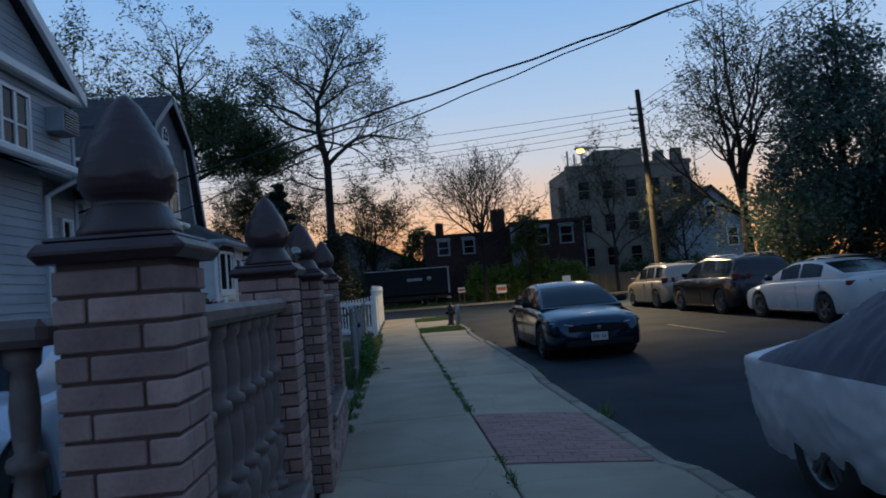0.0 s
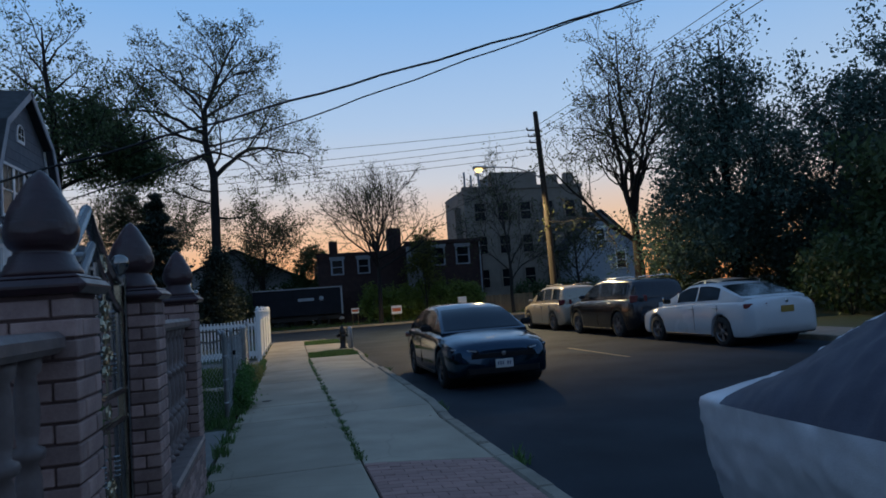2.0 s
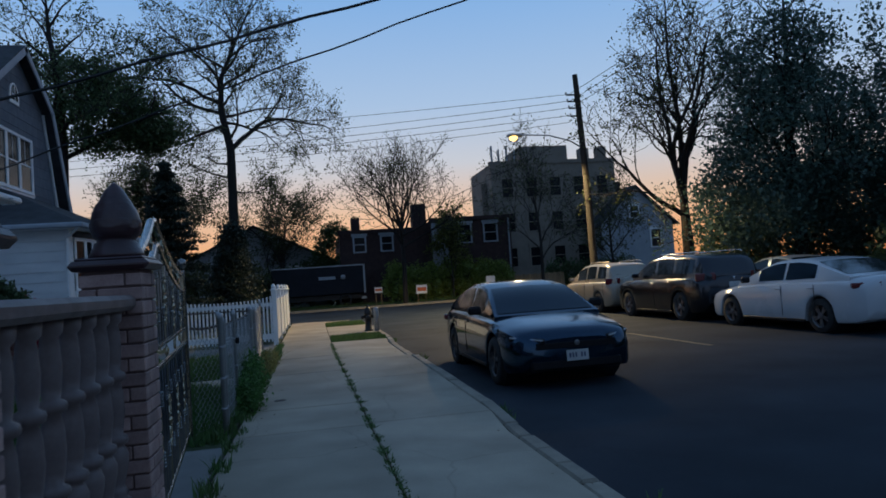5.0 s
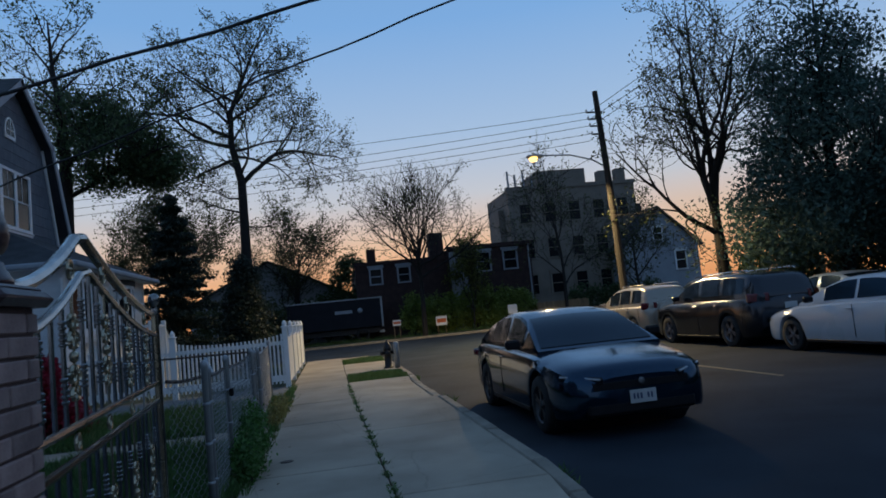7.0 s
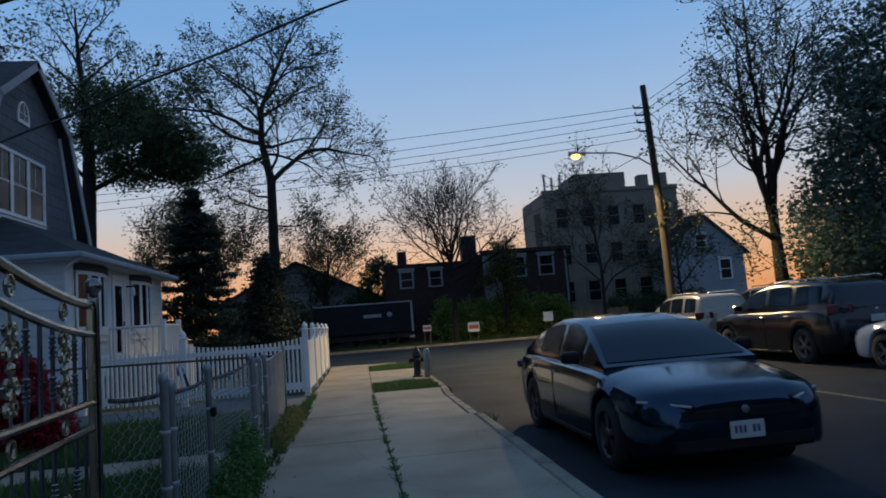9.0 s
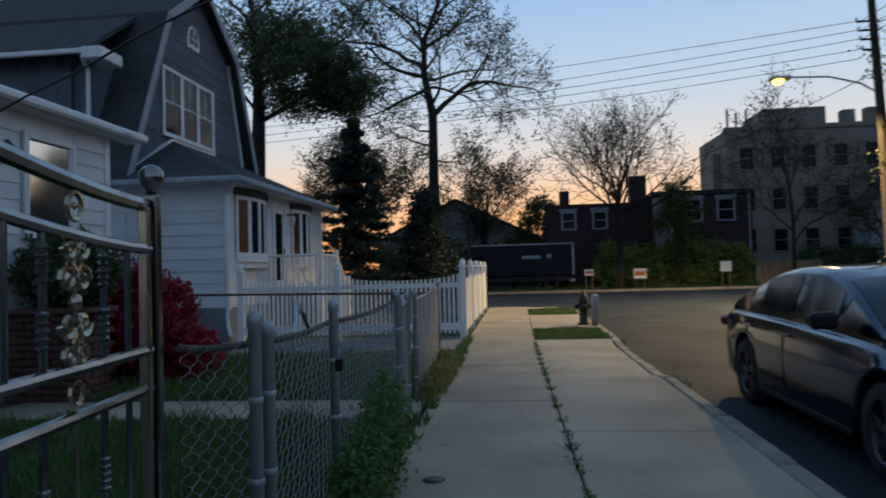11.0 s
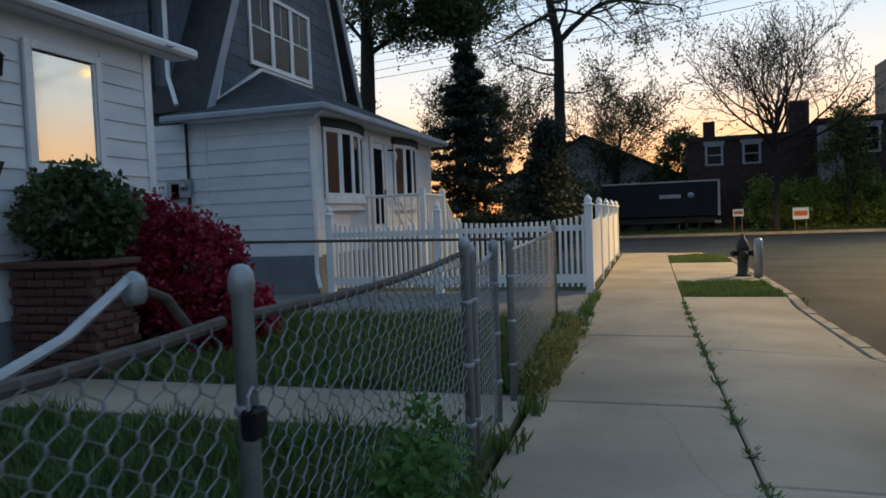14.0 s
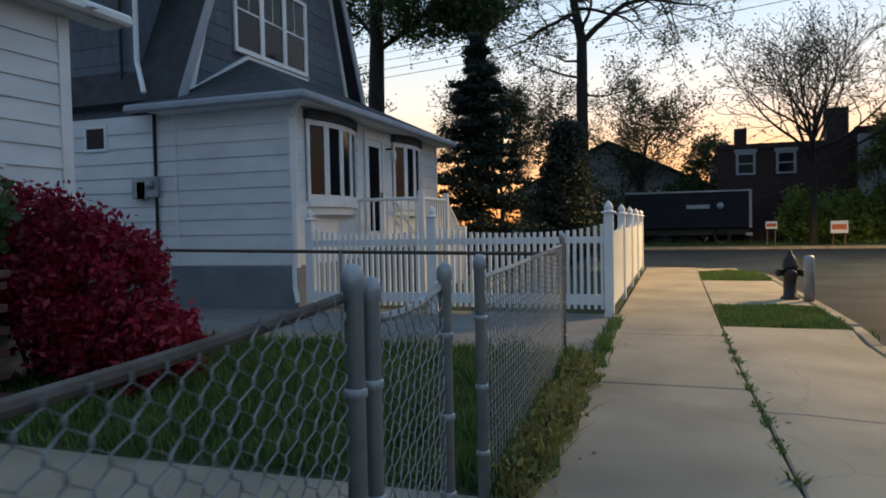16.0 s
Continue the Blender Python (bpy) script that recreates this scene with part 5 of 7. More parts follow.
def car(name, label, body_m, where, rz, L, W, H, axles, top, sh, roof, windows, R=0.33, wid=None, suv=False, plate=PLATE, spare=False, group="parked cars", alloy=None):
    """A car; local y runs from the nose (0) to the tail (L), z from the road. top: deck heights, sh: shoulder heights,
    roof: heights of the cabin, windows: spans of side glass along y."""
    c = thing(name, label, "car", where, rz, group)
    hw = W / 2
    wid = wid or [(0, 0.66), (0.12, 0.86), (0.45, 0.965), (1.0, 1.0), (L - 1.0, 1.0), (L - 0.35, 0.95), (L - 0.08, 0.84), (L, 0.7)]
    N = 72
    st = sorted(set([L * i / N for i in range(N + 1)] + [0.03, 0.07, L - 0.03, L - 0.07]))
    bm = bmesh.new()
    rings = []
    for s in st:
        w = hw * lerp_table(wid, s)
        zb = lerp_table([(0, 0.34), (0.12, 0.22), (0.4, 0.19), (L - 0.5, 0.2), (L - 0.1, 0.27), (L, 0.42)], s)
        zs, zt = lerp_table(sh, s), lerp_table(top, s)
        za = zb
        for a in axles:
            q = (R + 0.055) ** 2 - (s - a) ** 2
            if q > 0:
                za = max(za, R + math.sqrt(q))
        half = [(0, zb), (0.72 * w, zb), (0.72 * w, max(za, zb + 0.01)), (0.95 * w, max(za, zb + 0.02)), (0.985 * w, max(za + 0.015, zb + 0.07)), (0.995 * w, max(za + 0.03, zb + (zs - zb) * 0.4)),
                (w, max(za + 0.045, zb + (zs - zb) * 0.6)), (0.985 * w, max(za + 0.06, zs - 0.1)), (0.95 * w, zs - 0.025), (0.86 * w, zs + (zt - zs) * 0.3), (0.55 * w, zs + (zt - zs) * 0.85), (0, zt)]
        ring = [bm.verts.new((x, s, z)) for x, z in half] + [bm.verts.new((-x, s, z)) for x, z in reversed(half[1:-1])]
        rings.append(ring)
    n = len(rings[0])
    for a, b in zip(rings, rings[1:]):
        for k in range(n):
            f = bm.faces.new((a[k], a[(k + 1) % n], b[(k + 1) % n], b[k]))
            f.smooth = True
    bm.faces.new(rings[0])
    bm.faces.new(list(reversed(rings[-1])))
    bmesh.ops.recalc_face_normals(bm, faces=bm.faces)
    body = part("body", bm, body_m, c)
    sharpen(body)
    # cabin: shell, panes of glass slightly proud of it
    s0, s1 = roof[0][0], roof[-1][0]
    bm, glass = bmesh.new(), {}
    M = 46
    cr = []
    for i in range(M + 1):
        s = s0 + (s1 - s0) * i / M
        w = hw * lerp_table(wid, s)
        zs, zr = lerp_table(top, s) - 0.03, lerp_table(roof, s)
        zr = max(zr, zs + 0.004)
        f = min(1.0, max(0.0, (zr - zs) / (H - 0.95)))
        wb, wt = 0.885 * w, (0.885 - 0.2 * f) * w
        pr = [(wb + 0.012, zs - 0.12), (wb - (wb - wt) * 0.12, zs + (zr - zs) * 0.12), (wb - (wb - wt) * 0.85, zs + (zr - zs) * 0.84), (wt * 0.93, zs + (zr - zs) * 0.965), (wt * 0.6, zr), (0, zr + 0.012 * f)]
        cr.append((s, [(x, s, z) for x, z in pr] + [(-x, s, z) for x, z in reversed(pr[:-1])]))
    vv = [[bm.verts.new(p) for p in ring] for s, ring in cr]
    for a, b in zip(vv, vv[1:]):
        for k in range(len(a) - 1):
            f = bm.faces.new((a[k], a[k + 1], b[k + 1], b[k]))
            f.smooth = True
    bm.faces.new(vv[0])
    bm.faces.new(list(reversed(vv[-1])))
    bmesh.ops.recalc_face_normals(bm, faces=bm.faces)
    cabin = sharpen(part("cabin", bm, body_m, c), 40)

    def pane(nm, i0, i1, ks, push):
        g = bmesh.new()
        rows_ = [[g.verts.new(Vector(cr[i][1][k]) + Vector(push(cr[i][1][k]))) for k in ks] for i in range(i0, i1 + 1)]
        for a, b in zip(rows_, rows_[1:]):
            for k in range(len(ks) - 1):
                f = g.faces.new((a[k], a[k + 1], b[k + 1], b[k]))
                f.smooth = True
        bmesh.ops.recalc_face_normals(g, faces=g.faces)
        part(nm, g, CARGLASS, cabin, "dark tinted glass")
    ix = lambda s: min(M, max(0, round((s - s0) / (s1 - s0) * M)))
    for a, b in windows:
        pane("side_window", ix(a), ix(b), (1, 2), lambda p: (0.006, 0, 0.002))
        pane("side_window", ix(a), ix(b), (8, 9), lambda p: (-0.006, 0, 0.002))
    fr = next(s for s, z in roof if z > H - 0.1)
    bk = [s for s, z in roof if z > H - 0.13][-1]
    pane("windscreen", 1, ix(fr) - 1, (3, 4, 5, 6, 7), lambda p: (0, -0.006, 0.006))
    pane("rear_window", ix(bk) + (2 if not suv else 1), M - (2 if not suv else 4), (3, 4, 5, 6, 7), lambda p: (0, 0.006, 0.006))
    # wheels
    tb, rb = wheel_mesh(R, 0.21)
    tm, rm = bpy.data.meshes.new("tyre"), bpy.data.meshes.new("rim")
    tb.to_mesh(tm)
    rb.to_mesh(rm)
    tb.free()
    rb.free()
    tm.materials.append(RUBBER)
    rm.materials.append(alloy or ALLOY)
    for a in axles:
        for sx in (1, -1):
            wo = new("wheel", tm)
            wo.name = "wheel"
            wo.parent = c
            wo.matrix_basis = Matrix.Translation((sx * (hw - 0.12), a, R)) @ Matrix.Rotation(sx * math.pi / 2, 4, "Y")
            ro = new("rim", rm)
            ro.parent = wo
        part("arch_liner", latheb([(R + 0.05, -hw * 0.9), (R + 0.05, hw * 0.9)], 18), BLACK, c).matrix_basis = Matrix.Translation((0, a, R)) @ Matrix.Rotation(math.pi / 2, 4, "Y")
    # details
    zf, zr_ = lerp_table(top, 0.1), lerp_table(top, L - 0.1)
    wf, wr = hw * lerp_table(wid, 0.12), hw * lerp_table(wid, L - 0.1)
    part("grille", boxb(-wf * 0.72, wf * 0.72, -0.006, 0.1, zf - 0.24, zf - 0.13, bev=0.02), BLACK, c)
    part("lower_grille", boxb(-wf * 0.8, wf * 0.8, -0.004, 0.12, 0.25, 0.4, bev=0.03), BLACK, c)
    for sx in (1, -1):
        m = Matrix.Translation((sx * wf * 0.8, 0.135, zf - 0.1)) @ Matrix.Rotation(sx * 0.62, 4, "Z") @ Matrix.Rotation(sx * -0.1, 4, "Y")
        hl = part("headlight", boxb(-0.24, 0.24, -0.04, 0.1, -0.045, 0.035, bev=0.02, m=m), BLACK, c)
        part("light_strip", boxb(-0.23, 0.22, -0.046, 0.0, 0.008, 0.028, bev=0.004, m=m), LAMPGLASS, hl)
        part("lens", boxb(-0.2, 0.2, -0.044, 0.0, -0.034, 0.002, bev=0.006, m=m), CARGLASS, hl)
        m = Matrix.Translation((sx * wr * 0.86, L - 0.14, zr_ - (0.16 if not suv else 0.05))) @ Matrix.Rotation(sx * -0.5, 4, "Z")
        part("tail_light", boxb(-0.25, 0.24, -0.1, 0.035, -0.06 if not suv else -0.1, 0.045 if not suv else 0.1, bev=0.02, m=m), TAIL, c)
        ym = s0 + 0.5
        mb = part("wing_mirror", boxb(-0.1, 0.1, -0.05, 0.06, -0.06, 0.065, bev=0.03, m=Matrix.Translation((sx * (hw + 0.06), ym, lerp_table(top, ym) + 0.06))), body_m if suv else BLACK, c)
        for a, b in windows[:2]:
            part("door_handle", boxb(-0.014, 0.014, -0.1, 0.1, -0.014, 0.014, bev=0.006, m=Matrix.Translation((sx * (hw * 0.995), b - 0.02, lerp_table(sh, b) - 0.1))), body_m, c)
        for a, b in windows:
            part("door_seam", boxb(-0.004, 0.004, -0.004, 0.004, 0.32, lerp_table(sh, b) - 0.03, m=Matrix.Translation((sx * hw * 0.998, b + 0.06, 0))), BLACK, c)
        part("sill_trim", boxb(-0.02, 0.02, axles[0] + 0.42, axles[1] - 0.42, 0.2, 0.255, bev=0.008, m=Matrix.Translation((sx * hw * 0.97, 0, 0))), BLACK, c)
        if suv:
            part("roof_rail", tubeb([(sx * hw * 0.62, fr + 0.15, H + 0.0), (sx * hw * 0.62, fr + 0.25, H + 0.045), (sx * hw * 0.62, bk - 0.2, H + 0.045), (sx * hw * 0.62, bk - 0.1, H)], 0.016, 6), CHROME, c)
    part("number_plate", boxb(-0.15, 0.15, -0.03, -0.015, 0.36, 0.5, bev=0.004), PLATE, c, "white number plate")
    part("number_plate", boxb(-0.16, 0.16, L + 0.005, L + 0.02, zr_ - 0.34, zr_ - 0.2, bev=0.004), plate, c)
    for k in range(6):
        if k != 3:
            part("plate_mark", boxb(-0.115 + k * 0.04, -0.093 + k * 0.04, -0.034, -0.03, 0.405, 0.465), NAVYINK, c)
    part("emblem", latheb([(0.034, 0), (0.038, 0.006), (0.028, 0.01), (0.003, 0.01)], 12), ALLOY, c).matrix_basis = pose(0, -0.02, zf - 0.16, 90, 0, 0)
    part("rear_emblem", latheb([(0.04, 0), (0.04, 0.01), (0.003, 0.012)], 12), CHROME, c).matrix_basis = pose(0, L - 0.0, zr_ - 0.1, -90, 0, 0)
    if spare:
        part("spare_wheel", latheb([(0.3, 0), (0.33, 0.05), (0.33, 0.16), (0.28, 0.2), (0.003, 0.2)], 22), body_m, c, "covered spare wheel").matrix_basis = pose(0.12, L - 0.08, 0.85, -90, 0, 0)
    return c


ROAD = -0.12
sedan_top = [(0, 0.66), (0.15, 0.78), (0.6, 0.87), (1.3, 0.95), (2.5, 0.96), (3.7, 0.99), (4.3, 1.0), (4.6, 0.96), (4.67, 0.9)]
sedan_sh = [(0, 0.6), (0.2, 0.72), (0.6, 0.8), (1.3, 0.88), (3.5, 0.93), (4.4, 0.92), (4.67, 0.82)]
sedan_roof = [(1.05, 0.93), (1.95, 1.33), (2.35, 1.405), (2.8, 1.415), (3.25, 1.37), (3.6, 1.28), (4.35, 1.0)]
car("sedan", "dark blue-black compact sedan parked at the kerb", paint("blue_black_paint", (0.02, 0.048, 0.085), 0.92, 0.13), (4.3, 13.72, ROAD), 0, 4.67, 1.8, 1.415, (0.9, 3.63), sedan_top, sedan_sh, sedan_roof, [(1.75, 2.5), (2.6, 3.45)], alloy=DARKALLOY)
cam_top = [(0, 0.62), (0.15, 0.76), (0.6, 0.88), (1.4, 0.98), (2.6, 0.99), (3.9, 1.05), (4.6, 1.09), (4.84, 1.06), (4.88, 1.0)]
cam_sh = [(0, 0.58), (0.2, 0.72), (0.6, 0.8), (1.4, 0.9), (3.6, 0.97), (4.6, 0.98), (4.88, 0.86)]
cam_roof = [(1.2, 0.96), (2.1, 1.35), (2.5, 1.435), (3.0, 1.445), (3.45, 1.4), (3.8, 1.3), (4.5, 1.07)]
WHITE = paint("white_car_paint", (0.5, 0.53, 0.57), 0.0, 0.25)
car("sedan", "white mid-size sedan parked across the street", WHITE, (11.35, 20.62, ROAD), 180, 4.88, 1.84, 1.445, (0.98, 3.8), cam_top, cam_sh, cam_roof, [(1.9, 2.7), (2.8, 3.65)], plate=PLATE_Y)
suv_top = [(0, 0.82), (0.12, 0.95), (0.5, 1.08), (1.3, 1.16), (2.5, 1.17), (4.6, 1.2), (4.95, 1.16), (5.0, 1.05)]
suv_sh = [(0, 0.75), (0.2, 0.92), (0.6, 1.0), (1.3, 1.07), (4.6, 1.1), (5.0, 0.98)]
suv_roof = [(1.2, 1.13), (1.95, 1.58), (2.3, 1.69), (2.9, 1.73), (4.2, 1.7), (4.62, 1.64), (4.97, 1.18)]
car("sport_utility_car", "near-black sport utility car parked across the street", paint("near_black_paint", (0.04, 0.043, 0.052), 0.85, 0.22), (11.4, 25.85, ROAD), 180, 5.0, 1.95, 1.73, (0.98, 3.95), suv_top, suv_sh, suv_roof, [(1.75, 2.55), (2.65, 3.5), (3.65, 4.5)], R=0.37, suv=True)
rav_top = [(0, 0.8), (0.12, 0.93), (0.5, 1.02), (1.1, 1.08), (2.4, 1.1), (4.1, 1.13), (4.42, 1.1), (4.5, 1.0)]
rav_sh = [(0, 0.72), (0.2, 0.86), (0.6, 0.94), (1.1, 1.0), (4.1, 1.04), (4.5, 0.92)]
rav_roof = [(1.0, 1.05), (1.8, 1.53), (2.2, 1.64), (2.8, 1.68), (3.8, 1.64), (4.15, 1.58), (4.46, 1.12)]
car("sport_utility_car", "beige compact sport utility car with a rear spare wheel", paint("beige_paint", (0.36, 0.32, 0.27), 0.4, 0.3), (11.45, 31.0, ROAD), 180, 4.5, 1.82, 1.68, (0.9, 3.55), rav_top, rav_sh, rav_roof, [(1.65, 2.4), (2.5, 3.25), (3.4, 4.0)], R=0.35, suv=True, spare=True)
car("sedan", "pale blue car parked beyond the pavement under trees", paint("pale_blue_paint", (0.25, 0.31, 0.38), 0.3, 0.3), (16.2, 27.6, -0.01), 180, 4.67, 1.8, 1.415, (0.9, 3.63), sedan_top, sedan_sh, sedan_roof, [(1.75, 2.5), (2.6, 3.45)])
car("sport_utility_car", "dark grey sport utility car parked near the utility pole", paint("dark_grey_paint", (0.06, 0.062, 0.068), 0.4, 0.3), (15.4, 33.2, -0.01), 180, 4.5, 1.82, 1.68, (0.9, 3.55), rav_top, rav_sh, rav_roof, [(1.65, 2.4), (2.5, 3.25), (3.4, 4.0)], R=0.35, suv=True)
car("sedan", "pale blue-white sedan parked in the concrete front yard", paint("ice_blue_paint", (0.4, 0.48, 0.6), 0.2, 0.3), (-2.45, 5.3, 0.0), 0, 4.67, 1.8, 1.415, (0.9, 3.63), sedan_top, sedan_sh, sedan_roof, [(1.75, 2.5), (2.6, 3.45)])

# car under a fabric cover
SILVER = mat("silver_cover_fabric", (0.66, 0.67, 0.72), (0.5, 0.51, 0.56), rough=0.38, metal=0.2, scale=5, fine=120, bump=0.25)
DARKCLOTH = mat("dark_cover_fabric", (0.065, 0.065, 0.095), (0.045, 0.045, 0.068), rough=0.6, spec=0.25, scale=5, fine=120, bump=0.25)
covered = thing("covered_car", "car under a silver and dark grey fabric cover at the kerb", "car", (4.27, 2.0, ROAD))
L = 4.72
ctop = [(0, 0.75), (0.2, 0.9), (1.0, 1.0), (1.9, 1.42), (2.4, 1.49), (3.2, 1.48), (3.7, 1.4), (4.15, 1.2), (4.45, 1.02), (4.62, 0.97), (4.72, 0.86)]
cwid = [(0, 0.7), (0.2, 0.9), (0.7, 1.0), (3.9, 1.0), (4.4, 0.985), (4.62, 0.95), (4.72, 0.88)]
bs, bd = bmesh.new(), bmesh.new()
N, K = 150, 72
grid = []
for i in range(N + 1):
    s = L * i / N
    w, zt = 0.97 * lerp_table(cwid, s), lerp_table(ctop, s)
    zsh = min(0.86, zt - 0.05)
    hem = 0.19 + 0.07 * noise.noise(Vector((s * 1.4, 3, 0)))
    for a in (0.92, 3.85):
        if abs(s - a) < 0.4:
            hem += 0.1 * math.cos((s - a) / 0.4 * math.pi / 2)
    row_ = []
    for k in range(K + 1):
        u = k / K * 2 - 1
        v = abs(u)
        if v > 0.55:
            f = (v - 0.55) / 0.45
            x, z = w * (1 - 0.13 * f * f + 0.03 * math.sin(3 * f)), zsh + (hem - zsh) * f
        else:
            f = v / 0.55
            x, z = w * (0.72 * f if f < 0.7 else 0.504 + 0.496 * ((f - 0.7) / 0.3)), zt + (zsh - zt) * (f ** 3.2)
        p = Vector((math.copysign(x, u) if u else 0, s, z))
        q = Vector((p.x * 2.2 + 0.6 * p.z, p.y * 1.1 + 1.3 * p.z, p.z * 3.2))
        d = 0.03 * noise.noise(q * 0.9) + 0.013 * (1 - abs(noise.noise(q * 2.6))) ** 4 + 0.014 * (1 - abs(noise.noise(Vector((p.y * 5 + p.z * 5, p.z * 9 - p.y * 3 + p.x * 2, 1))))) ** 6
        d += 0.009 * (1 - abs(noise.noise(Vector((p.y * 14 + p.z * 9, p.z * 16 - p.x * 7, p.x * 9))))) ** 3
        nrm = Vector((p.x, (s - L / 2) * 0.15, max(0, z - 0.7) * 1.2)).normalized()
        row_.append(p + nrm * d)
    grid.append(row_)
for target, dark in ((bs, False), (bd, True)):
    cache = {}

    def vert(i, k):
        if (i, k) not in cache:
            cache[(i, k)] = target.verts.new(grid[i][k])
        return cache[(i, k)]
    for i in range(N):
        for k in range(K):
            c = (grid[i][k] + grid[i + 1][k + 1]) / 2
            isd = c.z > 0.9 - 0.02 * (c.y - 2.3) and abs(c.x) > 0.2 and 0.7 < c.y < 4.4 and c.z < lerp_table(ctop, c.y) - 0.035
            if isd == dark:
                f = target.faces.new((vert(i, k), vert(i + 1, k), vert(i + 1, k + 1), vert(i, k + 1)))
                f.smooth = True
    if not dark:
        for e in (0, N):
            cc = target.verts.new(Vector((0, grid[e][0].y, 0.55)))
            for k in range(K):
                target.faces.new((vert(e, k), vert(e, k + 1), cc))
bmesh.ops.recalc_face_normals(bs, faces=bs.faces)
bmesh.ops.recalc_face_normals(bd, faces=bd.faces)
part("cover", bs, SILVER, covered, "wrinkled silver fabric")
part("cover_panel", bd, DARKCLOTH, covered, "dark grey fabric panels")
tb, rb = wheel_mesh(0.33, 0.2)
tm, rm = bpy.data.meshes.new("tyre"), bpy.data.meshes.new("rim")
tb.to_mesh(tm)
rb.to_mesh(rm)
tb.free()
rb.free()
tm.materials.append(RUBBER)
rm.materials.append(ALLOY)
for a in (0.92, 3.85):
    for sx in (1, -1):
        wo = new("wheel", tm)
        wo.parent = covered
        wo.matrix_basis = Matrix.Translation((sx * 0.8, a, 0.33)) @ Matrix.Rotation(sx * math.pi / 2, 4, "Y")
        ro = new("rim", rm)
        ro.parent = wo
part("underbody", boxb(-0.7, 0.7, 0.3, 4.4, 0.2, 0.5), BLACK, covered)

# box truck across the junction
NAVY = mat("navy_truck_panel", (0.010, 0.013, 0.022), (0.007, 0.009, 0.015), rough=0.6, spec=0.25, scale=2, bump=0.05)
truck = thing("box_truck", "dark navy box truck parked across the street", "truck", (0, 52.3, -0.02), 0)
part("cargo_box", boxb(-1.6, 4.4, -1.1, 1.1, 0.85, 2.72, bev=0.04), NAVY, truck)
part("edge_trim", boxb(4.34, 4.46, -1.14, -1.08, 0.85, 2.74), GALV, truck)
part("edge_trim", boxb(-1.6, 4.46, -1.14, -1.08, 2.68, 2.76), GALV, truck)
part("lettering_bar", boxb(1.4, 2.5, -1.115, -1.1, 1.85, 2.05), GREYSIDE, truck, "pale lettering on the side")
part("logo_disc", latheb([(0.16, 0), (0.16, 0.012), (0.003, 0.012)], 16), GREYSIDE, truck).matrix_basis = pose(3.0, -1.1, 1.98, 90, 0, 0)
part("chassis", boxb(-3.8, 4.3, -0.8, 0.8, 0.5, 0.82), IRON, truck)
part("cab", boxb(-3.9, -1.75, -1.0, 1.0, 0.5, 2.2, bev=0.15), NAVY, truck)
part("rear_bumper", boxb(4.2, 4.5, -1.0, 1.0, 0.45, 0.6), GALV, truck)
for x in (-2.9, 3.1):
    for y in (-0.85, 0.85):
        wo = new("wheel", tm)
        wo.parent = truck
        wo.matrix_basis = Matrix.Translation((x, y, 0.43)) @ Matrix.Rotation(math.copysign(math.pi / 2, -y), 4, "X") @ Matrix.Scale(1.3, 4)

# ---- utility pole, wires, street furniture ----
pole = thing("utility_pole", "leaning weathered wooden utility pole with a street lamp", "utility pole", (13.05, 33.6, -0.02))
part("shaft", tubeb([(0.15, 0, 0), (0.07, 0, 5), (-0.12, 0, 10.05)], [0.17, 0.15, 0.115], 12), WOODPOLE, pole)
for z, l in ((9.15, 0.5), (8.85, 0.45), (8.55, 0.4), (8.2, 0.35)):
    part("insulator_bracket", boxb(-0.1 - l, 0.1, -0.03, 0.03, z - 0.03, z + 0.03), IRON, pole)
    part("insulator", latheb([(0.03, 0), (0.05, 0.03), (0.03, 0.07), (0.05, 0.1), (0.02, 0.13)], 8, (-0.1 - l, 0, z)), GALV, pole)
arm = part("lamp_arm", tubeb([(0, 0, 6.75), (-0.6, -0.05, 7.1), (-1.6, -0.12, 7.35), (-2.9, -0.2, 7.38)], [0.035, 0.035, 0.03, 0.03], 8), GALV, pole, "curved steel lamp arm")
part("lamp_head", boxb(-3.5, -2.8, -0.34, -0.06, 7.3, 7.43, bev=0.05), GALV, pole)
part("lamp_lens", latheb([(0.01, -0.17), (0.1, -0.15), (0.16, -0.09), (0.18, 0.0)], 14, (-3.22, -0.2, 7.3)), emit_mat("sodium_lamp_glow", (1.0, 0.6, 0.16), 3.5), pole, "glowing amber lamp lens")


def wire(name, label, a, b, sag, r, n=24, clump=0):
    pts = []
    for i in range(n + 1):
        f = i / n
        p = Vector(a).lerp(Vector(b), f)
        p.z -= sag * 4 * f * (1 - f)
        if clump:
            p.z += 0.015 * math.sin(f * 70)
        pts.append(p)
    o = part(name, tubeb(pts, r, 5), WIRE)
    return tagged(o, label, "cable", "overhead cables")


